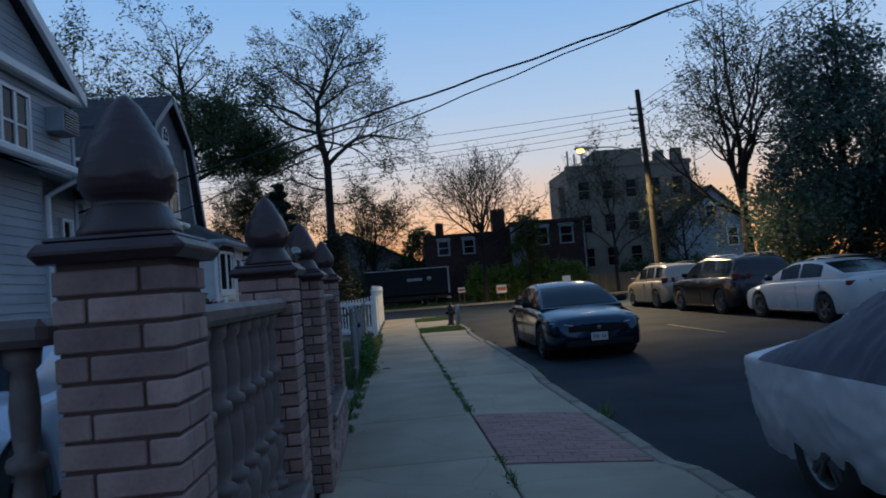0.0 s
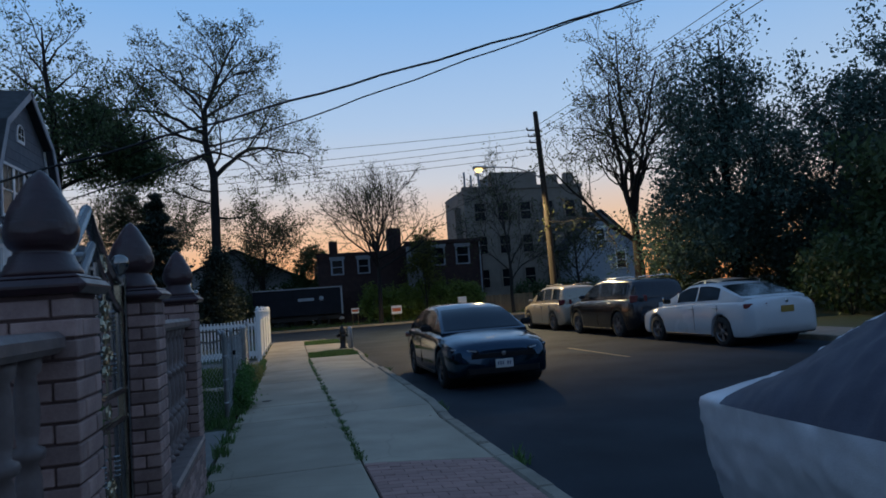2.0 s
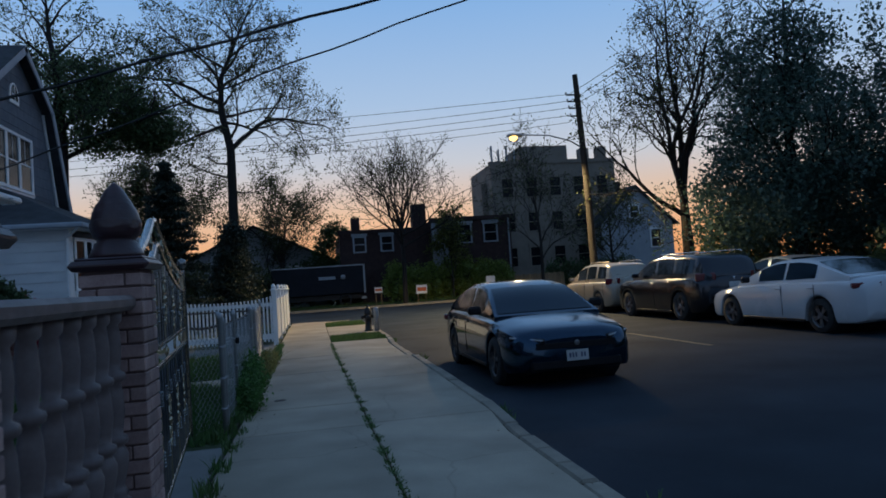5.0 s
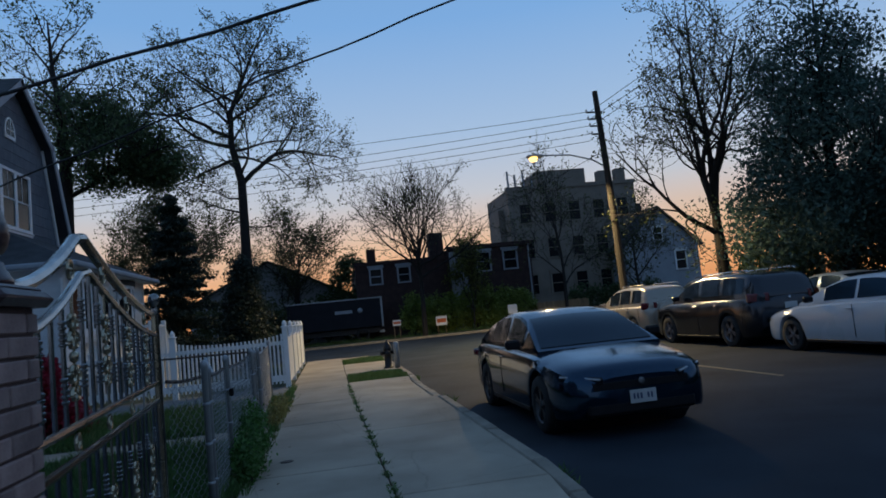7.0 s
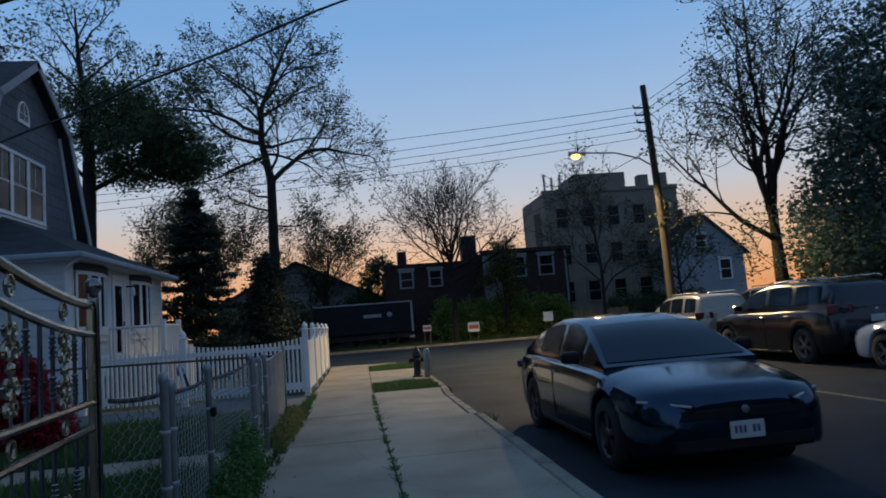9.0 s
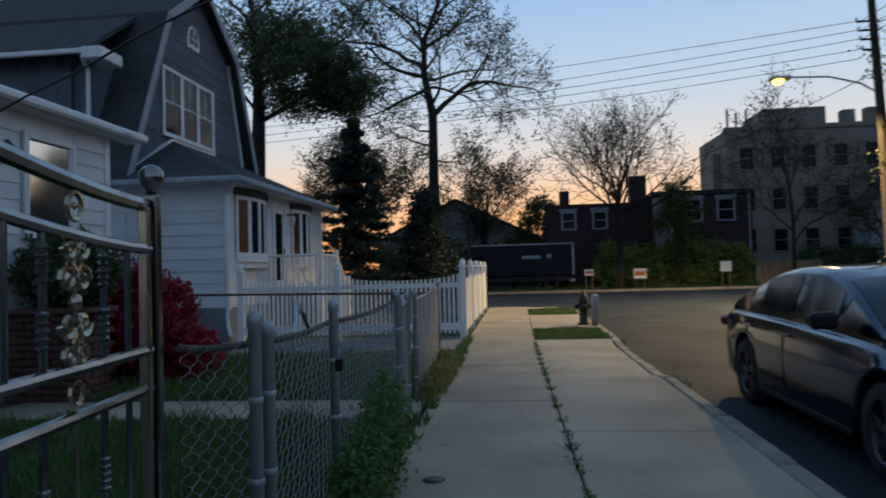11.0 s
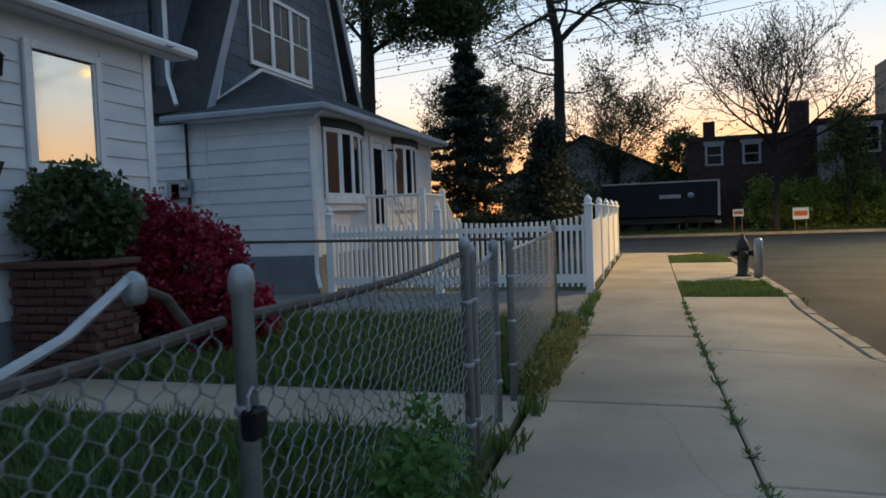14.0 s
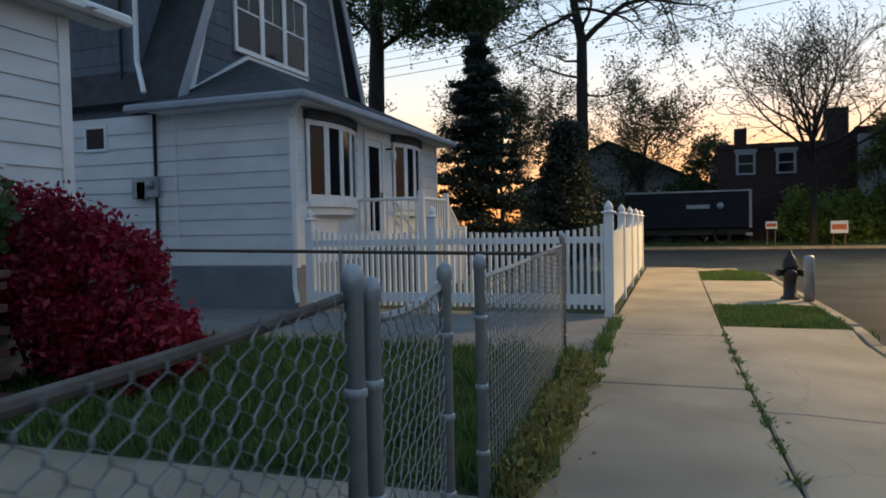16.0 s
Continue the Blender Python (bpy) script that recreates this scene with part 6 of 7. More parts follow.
WIRE = mat("black_cable", (0.012, 0.012, 0.013), (0.008, 0.008, 0.009), rough=0.6, scale=10, bump=0)
wire("overhead_cable", "thick twisted service cable across the street", (-4.4, 13.45, 3.1), (14.0, 12.85, 8.3), 0.12, 0.018, 40, 1)
wire("overhead_cable", "thinner service cable across the street", (-4.6, 16.8, 3.2), (14.0, 11.4, 8.4), 0.1, 0.013, 40, 1)
for k, (z, ze, ye) in enumerate(((9.15, 9.9, 38.0), (8.85, 9.1, 37.0), (8.55, 8.5, 36.5), (8.2, 7.9, 36.0), (7.9, 7.4, 36.0))):
    wire("overhead_cable", "thin utility wire running from the pole", (12.5, 33.6, z), (-30, ye + 9, ze + 0.5 - 0.35 * (k % 2)), 0.5 + 0.12 * (k % 3), 0.011)
for k, z in enumerate((9.15, 8.85, 8.55)):
    wire("overhead_cable", "thin utility wire along the street", (12.6, 33.6, z), (14.6, -20, z + 1.4), 0.6, 0.012)
wire("overhead_cable", "long low service wire to the brick houses", (12.9, 33.6, 7.4), (4.0, 53.5, 4.9), 0.35, 0.014)

hyd = thing("fire_hydrant", "dark green-black cast iron fire hydrant on the pavement", "fire hydrant", (2.56, 25.9, 0))
part("barrel", latheb([(0.14, 0), (0.14, 0.03), (0.1, 0.05), (0.095, 0.48), (0.12, 0.5), (0.12, 0.53), (0.11, 0.56), (0.1, 0.62), (0.06, 0.69), (0.03, 0.72), (0.03, 0.77), (0.003, 0.775)], 18), IRON, hyd)
for sx, r in ((1, 0.05), (-1, 0.05)):
    part("outlet_cap", latheb([(r, 0), (r, 0.07), (r * 1.25, 0.075), (r * 1.25, 0.11), (0.02, 0.12), (0.02, 0.14)], 10), IRON, hyd).matrix_basis = pose(sx * 0.08, 0, 0.42, 0, 90 * sx, 0)
part("pumper_cap", latheb([(0.07, 0), (0.07, 0.06), (0.085, 0.065), (0.085, 0.1), (0.02, 0.12)], 12), IRON, hyd).matrix_basis = pose(0, -0.08, 0.4, 90, 0, 0)
bol = thing("bollard", "grey steel guard post beside the hydrant", "bollard", (2.78, 25.6, 0))
part("post", latheb([(0.075, 0), (0.075, 0.66), (0.06, 0.7), (0.003, 0.71)], 16), GALV, bol)
ORANGE = mat("orange_sign_paint", (0.6, 0.13, 0.04), (0.5, 0.1, 0.03), rough=0.5, scale=6)
for nm, lb, x, y, z, w, h, band in (("yard_sign", "white sign with an orange band near the far kerb", 7.85, 48.9, 0.82, 0.7, 0.56, True), ("yard_sign", "plain pale sign fixed before the hedge", 12.45, 48.9, 1.1, 0.6, 0.56, False), ("yard_sign", "small reddish sign beside the truck", 5.1, 49.2, 0.95, 0.5, 0.35, True)):
    g = thing(nm, lb, "sign", (x, y, 0))
    part("board", boxb(-w / 2, w / 2, -0.01, 0.01, z - h / 2, z + h / 2), TRIM, g)
    for sx in (-1, 1):
        part("stake", boxb(sx * w * 0.35 - 0.015, sx * w * 0.35 + 0.015, 0.011, 0.03, -0.02, z), WOODF, g)
    if band:
        part("band", boxb(-w * 0.42, w * 0.42, -0.016, -0.01, z - h * 0.2, z + h * 0.22), ORANGE, g)

wf = thing("board_fence", "tan wooden board fence across the street", "fence", (14.6, 50.6, 0))
for k in range(24):
    part("board", boxb(k * 0.15, k * 0.15 + 0.14, -0.01, 0.01, 0, 1.32 + 0.03 * math.sin(k * 2.1), bev=0.004), WOODF, wf)

# ---- plants ----
def leaf_quads(anchors, per, size, spread, seed, flat=0.0):
    """Small leaf blades scattered round anchor points, as vertex and face lists."""
    r = np.random.default_rng(seed)
    A = np.repeat(np.asarray(anchors, float), per, axis=0)
    n = len(A)
    c = A + r.normal(0, 1, (n, 3)) * np.asarray(spread)
    u = r.normal(0, 1, (n, 3))
    u /= np.linalg.norm(u, axis=1)[:, None]
    v = np.cross(u, r.normal(0, 1, (n, 3)))
    v /= np.linalg.norm(v, axis=1)[:, None]
    s = size * r.uniform(0.6, 1.35, (n, 1))
    a, b = u * s, v * s * 0.55
    V = np.stack([c - a, c + b * 0.9 - a * 0.1, c + a, c - b], axis=1).reshape(-1, 3)
    F = np.arange(n * 4).reshape(-1, 4)
    return V, F


def np_mesh(name, V, F):
    me = bpy.data.meshes.new(name)
    V, F = np.asarray(V, np.float32), np.asarray(F, np.int32)
    k = F.shape[1]
    me.vertices.add(len(V))
    me.vertices.foreach_set("co", V.ravel())
    me.loops.add(F.size)
    me.loops.foreach_set("vertex_index", F.ravel())
    me.polygons.add(len(F))
    me.polygons.foreach_set("loop_start", np.arange(0, F.size, k, dtype=np.int32))
    me.update()
    return me


def grow(rg, p, d, length, rad, lvl, top, opts, tubes, tips):
    nseg = 6 if lvl == 0 else 4
    pts, rs = [p.copy()], [rad]
    q, dd = p.copy(), d.copy()
    for i in range(nseg):
        wob = opts.get("wob", 0.16) * (0.35 if lvl == 0 else 1)
        dd = (dd + Vector((rg.gauss(0, wob), rg.gauss(0, wob), rg.gauss(0, wob) + (0.04 if lvl else 0)))).normalized()
        q = q + dd * length / nseg
        pts.append(q.copy())
        rs.append(rad * (1 - (0.55 if lvl == 0 else 0.72) * (i + 1) / nseg))
    tubes.append((pts, rs, max(3, 9 - 2 * lvl)))
    if lvl >= top - 1:
        tips.extend(tuple(x) for x in pts[1:])
    if lvl < top:
        k = opts["kids"][min(lvl, len(opts["kids"]) - 1)]
        lo = opts.get("clear", 0.45) if lvl == 0 else 0.25
        for j in range(k):
            f = lo + (1 - lo) * (j + rg.random() * 0.8) / k
            x = f * nseg
            i = min(nseg - 1, int(x))
            s = pts[i].lerp(pts[i + 1], x - i)
            axis = dd.orthogonal().normalized()
            axis.rotate(Matrix.Rotation(j * 2.4 + rg.uniform(-0.5, 0.5), 3, dd))
            a = radians(rg.uniform(*opts.get("angle", (32, 62))))
            nd = (dd * math.cos(a) + axis * math.sin(a)).normalized()
            grow(rg, s, nd, length * opts.get("ratio", 0.6) * rg.uniform(0.75, 1.15) * (1.15 - 0.35 * f if lvl == 0 else 1), max(0.008, rs[i] * rg.uniform(0.45, 0.62)), lvl + 1, top, opts, tubes, tips)


def tree(label, where, height, width, rad, seed, leaf, per, size, spread, levels=4, kids=(7, 5, 4, 3), shift=(0, 0), extra=(), **opts):
    """A tree: tapered trunk and limbs grown from a seed, fitted to its height and crown width, with a crown of small leaves."""
    rg = random.Random(seed)
    tubes, tips = [], []
    opts["kids"] = kids
    grow(rg, Vector((0, 0, 0)), Vector((0, 0, 1)), 10.0, 0.4, 0, levels, opts, tubes, tips)
    T = np.asarray(tips)
    zx = T[:, 2].max()
    span = max(np.percentile(T[:, 0], 99) - np.percentile(T[:, 0], 1), 0.1)
    kz, kx = height / zx, width / span
    mid = (np.percentile(T[:, 0], 99) + np.percentile(T[:, 0], 1)) / 2
    bm = bmesh.new()

    def fit_pt(p):
        f = min(1.0, max(0.0, p[2] / zx))
        g = min(1.0, f * 1.6)
        return Vector(((p[0] - mid * g) * kx + shift[0] * g, p[1] * kx + shift[1] * g, p[2] * kz))
    for pts, rs, n in tubes:
        tube(bm, [fit_pt(p) for p in pts], [max(0.012, r / 0.4 * rad) for r in rs], n, False)
    for f in bm.faces:
        f.smooth = True
    t = thing("tree", label, "tree", where, rg.uniform(-6, 6))
    part("trunk", bm, BARK, t, "dark bark trunk and limbs")
    anchors = [tuple(fit_pt(p)) for p in tips]
    V, F = leaf_quads(anchors, per, size, spread, seed)
    if extra:
        Vs, Fs = [V], [F]
        off = len(V)
        r = np.random.default_rng(seed + 9)
        for cx, cy, cz, rx, ry, rz, n, pp in extra:
            C = r.normal(0, 1, (n, 3))
            C /= np.linalg.norm(C, axis=1)[:, None]
            C *= r.uniform(0.35, 1.0, (n, 1)) ** 0.5
            C = C * (rx, ry, rz) + (cx, cy, cz)
            v, f = leaf_quads(C, pp, size, [s * 0.9 for s in spread], seed + 17)
            Vs.append(v)
            Fs.append(f + off)
            off += len(v)
        V, F = np.concatenate(Vs), np.concatenate(Fs)
    crown = mesh_ob("crown", np_mesh("crown", V, F), leaf, t, "")
    return t


def limb(rg, p, d, length, rad, lvl, bend, tubes, tips):
    """A limb that wanders, bends and carries side branches down to leafy twigs."""
    nseg = max(3, round(length / (0.55 if lvl == 1 else 0.4)))
    pts, rs = [p.copy()], [rad]
    q, dd = p.copy(), d.normalized()
    wob = 0.14 if lvl == 1 else 0.2
    for i in range(nseg):
        dd = (dd + Vector((rg.gauss(0, wob), rg.gauss(0, wob), rg.gauss(0, wob) + bend / nseg))).normalized()
        q = q + dd * length / nseg
        pts.append(q.copy())
        rs.append(max(0.012, rad * (1 - 0.8 * (i + 1) / nseg)))
    tubes.append((pts, rs, (9, 7, 5, 3, 3)[lvl]))
    if lvl >= 3:
        tips.extend(pts[len(pts) // 2:])
        return
    gap = (0, 0.52, 0.38)[lvl]
    n = max(2, round(length * 0.8 / gap))
    for j in range(n):
        f = 0.22 + 0.78 * (j + 0.3 + 0.5 * rg.random()) / n
        x = min(nseg - 0.01, f * nseg)
        i = int(x)
        ax = (pts[i + 1] - pts[i]).normalized()
        side = ax.orthogonal().normalized()
        side.rotate(Matrix.Rotation(j * 2.4 + rg.uniform(-0.6, 0.6), 3, ax))
        a = radians(rg.uniform(32, 62))
        nd = ax * math.cos(a) + side * math.sin(a) + Vector((0, 0, 0.18))
        ln = (0.52 * length * (1.15 - 0.75 * f) + 0.4) * rg.uniform(0.7, 1.25)
        limb(rg, pts[i].lerp(pts[i + 1], x - i), nd, ln, max(0.014, rs[i] * rg.uniform(0.4, 0.6)), lvl + 1, 0.25, tubes, tips)


def limbed_tree(label, where, stem, radii, limbs, leaf, per, size, spread, seed, extra=()):
    """A tree with a tapered stem and main limbs given as (height, bearing, length, rise, bend), each with twigs and leaf clumps."""
    rg = random.Random(seed)
    tubes, tips = [], []
    stem = [Vector(p) for p in stem]
    tubes.append((stem, radii, 12))
    for z, az, ln, rise, bend in limbs:
        k = next((i for i in range(len(stem) - 1) if stem[i + 1].z >= z), len(stem) - 2)
        f = min(1.0, (z - stem[k].z) / (stem[k + 1].z - stem[k].z))
        p = stem[k].lerp(stem[k + 1], f)
        r = radii[k] + (radii[k + 1] - radii[k]) * f
        a, e = radians(az), radians(rise)
        limb(rg, p, Vector((math.cos(a) * math.cos(e), math.sin(a) * math.cos(e), math.sin(e))), ln, min(r * 0.7, 0.017 * ln + 0.02), 1, bend, tubes, tips)
    bm = bmesh.new()
    for pts, rs, n in tubes:
        tube(bm, pts, rs, n, False)
    for f in bm.faces:
        f.smooth = True
    t = thing("tree", label, "tree", where)
    part("trunk", bm, BARK, t, "dark bark trunk and limbs")
    V, F = leaf_quads([tuple(p) for p in tips], per, size, spread, seed)
    Vs, Fs, off = [V], [F], len(V)
    r = np.random.default_rng(seed + 9)
    for cx, cy, cz, rx, ry, rz, n, pp in extra:
        C = r.normal(0, 1, (n, 3))
        C /= np.linalg.norm(C, axis=1)[:, None]
        C *= r.uniform(0.2, 1.0, (n, 1)) ** 0.5
        v, f = leaf_quads(C * (rx, ry, rz) + (cx, cy, cz), pp, size, [q * 1.3 for q in spread], seed + 17)
        Vs.append(v)
        Fs.append(f + off)
        off += len(v)
    mesh_ob("crown", np_mesh("crown", np.concatenate(Vs), np.concatenate(Fs)), leaf, t)
    return t


limbed_tree("tall oak with sparse spring leaves and bare spreading limbs", (-3.5, 48.6, 0),
            [(0.1, 0, 0), (0, 0, 5), (0.05, 0, 10.2), (-0.4, 0, 12.6), (-0.3, 0, 14.6), (0.8, 0, 17.2), (1.9, 0, 19.6)], [0.42, 0.3, 0.25, 0.19, 0.14, 0.08, 0.03],
            [(10.1, 5, 8.6, 42, -0.9), (12.4, 178, 6.2, 12, 0.5), (13.0, 200, 6.6, 24, 0.1), (11.6, 160, 5.0, 5, 0.3), (14.4, 165, 5.0, 42, 0.2), (14.0, 20, 5.6, 35, -0.3), (14.8, -30, 5.0, 50, 0.0),
             (15.8, 10, 4.5, 40, -0.2), (16.6, 170, 3.8, 50, 0.1), (17.4, 150, 3.0, 60, 0.0), (18.0, 0, 2.6, 45, 0.0), (12.8, 80, 4.5, 30, 0.2), (13.4, -90, 4.5, 30, 0.2), (16.0, 90, 3.5, 45, 0.1), (16.6, -80, 3.5, 45, 0.1), (18.9, 60, 2.2, 60, 0), (8.4, 172, 3.0, 8, 0.2), (7.6, 10, 2.4, -20, 0.3), (9.2, 150, 3.2, 15, 0.1), (10.6, -60, 4.5, 25, 0.1), (11.0, 110, 4.5, 25, 0.1), (12.2, 30, 4.6, 22, 0.0), (15.2, 200, 4.4, 35, 0.1), (13.8, 140, 4.6, 35, 0.1), (11.8, -20, 4.2, 10, -0.1)],
            LEAF_SPRING, 11, 0.078, (0.17, 0.17, 0.16), 12)
limbed_tree("tall tree with a dense dark crown behind the gambrel house", (-9.1, 36.2, 0),
            [(0, 0, 0), (0, 0, 5), (0.1, 0, 7.8), (0.1, 0, 10.5), (-0.2, 0, 12.8), (-0.3, 0, 14.9)], [0.36, 0.3, 0.25, 0.16, 0.09, 0.03],
            [(7.4, 0, 5.2, 34, -0.4), (7.8, 185, 3.6, 50, 0.3), (8.6, -40, 4.6, 22, -0.2), (8.8, 40, 4.6, 24, -0.3), (9.6, 10, 4.2, 15, -0.4), (10.2, 170, 2.8, 45, 0.2), (10.6, -10, 3.2, 30, 0.0), (11.2, 190, 2.6, 50, 0.2),
             (11.8, 20, 2.6, 45, 0.1), (12.4, 150, 2.4, 50, 0.2), (13.0, -30, 2.2, 50, 0.1), (13.6, 90, 2.0, 55, 0.1), (13.9, 200, 1.8, 55, 0.1), (9.4, 90, 3.6, 35, 0.1), (9.0, -90, 3.6, 30, 0.1)],
            LEAF_DARK, 10, 0.072, (0.17, 0.17, 0.16), 23, ((2.0, 0, 9.2, 2.3, 2.0, 1.6, 230, 60), (3.7, 0, 8.6, 1.6, 1.4, 1.0, 110, 60), (1.0, 0, 10.8, 1.7, 1.6, 1.0, 80, 50)))
limbed_tree("slender tall tree with thin foliage and forked limbs", (17.0, 32.4, 0),
            [(0.1, 0, 0), (0.05, 0, 2), (0, 0, 4.0), (0.1, 0, 7.0), (-0.2, 0, 10.5), (-0.1, 0, 13.6)], [0.3, 0.25, 0.18, 0.1, 0.06, 0.02],
            [(3.4, 172, 5.6, 50, -0.1), (3.7, 150, 7.6, 72, 0.4), (3.9, 20, 8.2, 78, 0.4), (3.8, -70, 7.6, 76, 0.4), (3.6, 80, 7.6, 76, 0.4), (5.2, 185, 3.8, 36, -0.1), (6.0, 0, 3.4, 55, 0.1), (7.4, 170, 3.2, 50, 0.1), (8.6, 10, 3.0, 50, 0.0), (9.4, 190, 2.8, 50, 0.0), (10.6, 30, 3.0, 55, 0), (11.6, 160, 2.6, 55, 0), (12.4, -20, 2.0, 55, 0)],
            LEAF_SPRING, 8, 0.06, (0.14, 0.14, 0.13), 53)
tree("tall yellowish spring tree far behind the houses", (-18.6, 48, 0), 23.5, 12, 0.45, 37, LEAF_SPRING, 5, 0.11, (0.26, 0.26, 0.22), 4, (8, 5, 4, 3), clear=0.4, wob=0.2)
limbed_tree("small wide-crowned tree with bare twigs before the brick houses", (6.75, 48.7, 0), [(0, 0, 0), (0.05, 0, 2.5), (0, 0, 4.4), (0.1, 0, 6.2)], [0.17, 0.13, 0.11, 0.05],
            [(3.5 + 0.15 * k, k * 137.5, 5.3 - 0.06 * k, 22 + (k * 29) % 48, 0.5) for k in range(19)], LEAF_SPRING, 3, 0.06, (0.16, 0.16, 0.16), 41)
limbed_tree("leafy spreading tree with a silvery dense crown", (19.2, 28.2, 0), [(0, 0, 0), (0.05, 0, 2.5), (-0.1, 0, 6), (0.1, 0, 9), (0.2, 0, 11.6)], [0.26, 0.22, 0.16, 0.09, 0.03],
            [(1.8 + 0.5 * k, k * 137.5, 4.6 - 0.17 * k, 22 + (k * 17) % 36, 0.15) for k in range(19)], LEAF_RIGHT, 9, 0.085, (0.24, 0.24, 0.22), 67,
            ((0.3, 0, 5.6, 3.4, 3.0, 2.8, 330, 60), (-0.3, 0, 8.8, 2.2, 2.1, 1.8, 130, 44), (-1.8, 0, 3.2, 2.4, 2.2, 1.7, 170, 56), (2.6, 0, 3.4, 3.0, 2.4, 2.2, 220, 56)))
tree("leafy tree beside the opposite pavement with a dark crown", (25.5, 25.5, 0), 12.5, 8.5, 0.22, 71, LEAF_RIGHT, 8, 0.095, (0.24, 0.24, 0.22), 4, (8, 5, 4, 3), clear=0.2, extra=((0, 0, 3.9, 4.0, 3.2, 2.4, 150, 44), (0, 0, 7.6, 3.4, 3.0, 2.6, 220, 50), (0, -1, 2.2, 4.5, 2.5, 1.8, 120, 40)))
tree("leafy young tree among the dark trees opposite", (21.5, 20.5, 0), 6.5, 6.0, 0.15, 73, LEAF_DARK, 5, 0.13, (0.26, 0.26, 0.24), 4, (7, 5, 3, 3), clear=0.15, extra=((0, 0, 2.6, 3.0, 2.4, 2.0, 220, 30),))
tree("many-stemmed bare tree against the sunset", (-1.4, 54.5, 0), 10.8, 7.5, 0.14, 83, LEAF_SPRING, 3, 0.075, (0.18, 0.18, 0.18), 4, (10, 6, 4, 3), clear=0.12, angle=(18, 40))
tree("thin young tree with yellow-green leaves", (10.2, 50.2, 0), 6.6, 2.6, 0.06, 89, LEAF_YEL, 4, 0.1, (0.16, 0.16, 0.2), 3, (9, 5, 3), clear=0.15, angle=(20, 40))
tree("sparse tall tree standing behind the utility pole", (16.2, 49.2, 0), 12.2, 7.0, 0.13, 97, LEAF_SPRING, 1, 0.08, (0.2, 0.2, 0.2), 4, (8, 5, 4, 3), clear=0.3, angle=(25, 50))
tree("green tree before the apartment block", (22.0, 50.5, 0), 8.5, 6.0, 0.12, 101, LEAF_SPRING, 1, 0.09, (0.22, 0.22, 0.22), 4, (8, 5, 4, 3), clear=0.2)
tree("small bare tree far behind the gambrel house", (-9.5, 56, 0), 11.5, 9.0, 0.15, 103, LEAF_SPRING, 8, 0.075, (0.2, 0.2, 0.2), 4, (10, 6, 4, 3), clear=0.2, angle=(20, 45))


def bush(name, label, where, blobs, leaf, size, spread, seed, stems=9, cat="bush"):
    """A shrub: short stems and leaf clumps filling uneven blobs (cx, cy, cz, rx, ry, rz, clumps, leaves each)."""
    t = thing(name, label, cat, where)
    r = np.random.default_rng(seed)
    bm = bmesh.new()
    rg = random.Random(seed)
    Vs, Fs, off = [], [], 0
    for cx, cy, cz, rx, ry, rz, n, pp in blobs:
        C = r.normal(0, 1, (n, 3))
        C /= np.linalg.norm(C, axis=1)[:, None]
        C *= r.uniform(0.3, 1.0, (n, 1)) ** 0.45
        C = C * (rx, ry, rz) + (cx, cy, cz)
        C[:, 2] = np.maximum(C[:, 2], 0.04)
        v, f = leaf_quads(C, pp, size, spread, seed + 3)
        v[:, 2] = np.maximum(v[:, 2], 0.01)
        Vs.append(v)
        Fs.append(f + off)
        off += len(v)
        for k in range(stems):
            e = C[rg.randrange(n)]
            tube(bm, [(cx + rg.uniform(-0.1, 0.1), cy + rg.uniform(-0.1, 0.1), -0.02), ((cx + e[0]) / 2, (cy + e[1]) / 2, e[2] * 0.6), tuple(e)], [0.02, 0.014, 0.006], 4, False)
    part("stem", bm, BARK, t)
    mesh_ob("foliage", np_mesh("foliage", np.concatenate(Vs), np.concatenate(Fs)), leaf, t)
    return t


def conifer(label, where, h, w, seed, layers, material=NEEDLE, tight=False):
    """A conifer: whorls of drooping boughs with flat sprays of needles; a tight one has upswept boughs."""
    t = thing("conifer", label, "tree", where)
    rg = random.Random(seed)
    bm = tubeb([(0, 0, 0), (0, 0, h * 0.6), (0, 0, h)], [0.11, 0.06, 0.01], 8)
    A = []
    n = layers * (9 if tight else 8)
    for i in range(n):
        f = min(0.99, (i + rg.random() * 4) / n) if tight else (i / 8 + rg.uniform(-0.7, 0.7)) / layers
        f = min(0.985, max(0.0, f))
        z = h * (0.06 + 0.92 * f)
        ln = w / 2 * ((1 - f) ** (0.5 if tight else 0.85)) * rg.uniform(0.6, 1.18) + 0.06
        a = i * 2.4 + rg.uniform(-0.3, 0.3)
        e = Vector((math.cos(a) * ln, math.sin(a) * ln, z + (0.3 * ln if tight else -0.22 * ln + 0.06)))
        m = Vector((e.x * 0.55, e.y * 0.55, z + (0.1 * ln if tight else -0.2 * ln)))
        tube(bm, [(0, 0, z), tuple(m), tuple(e)], [0.02, 0.012, 0.004], 3, False)
        for u in range(1, 10):
            q = u / 9
            p = Vector((0, 0, z)).lerp(m, q / 0.55) if q < 0.55 else m.lerp(e, (q - 0.55) / 0.45)
            side = Vector((-math.sin(a), math.cos(a), 0)) * (0.32 * ln * (1 - q) + 0.03)
            for k in ((-1, 0, 1) if not tight else (0,)):
                A.append(tuple(p + side * k * rg.uniform(0.4, 1.0) - Vector((0, 0, 0.05 * abs(k)))))
    part("trunk", bm, BARK, t)
    V, F = leaf_quads(A, 8 if not tight else 14, 0.06, (0.06, 0.06, 0.035) if not tight else (0.13, 0.13, 0.16), seed)
    mesh_ob("needles", np_mesh("needles", V, F), material, t)


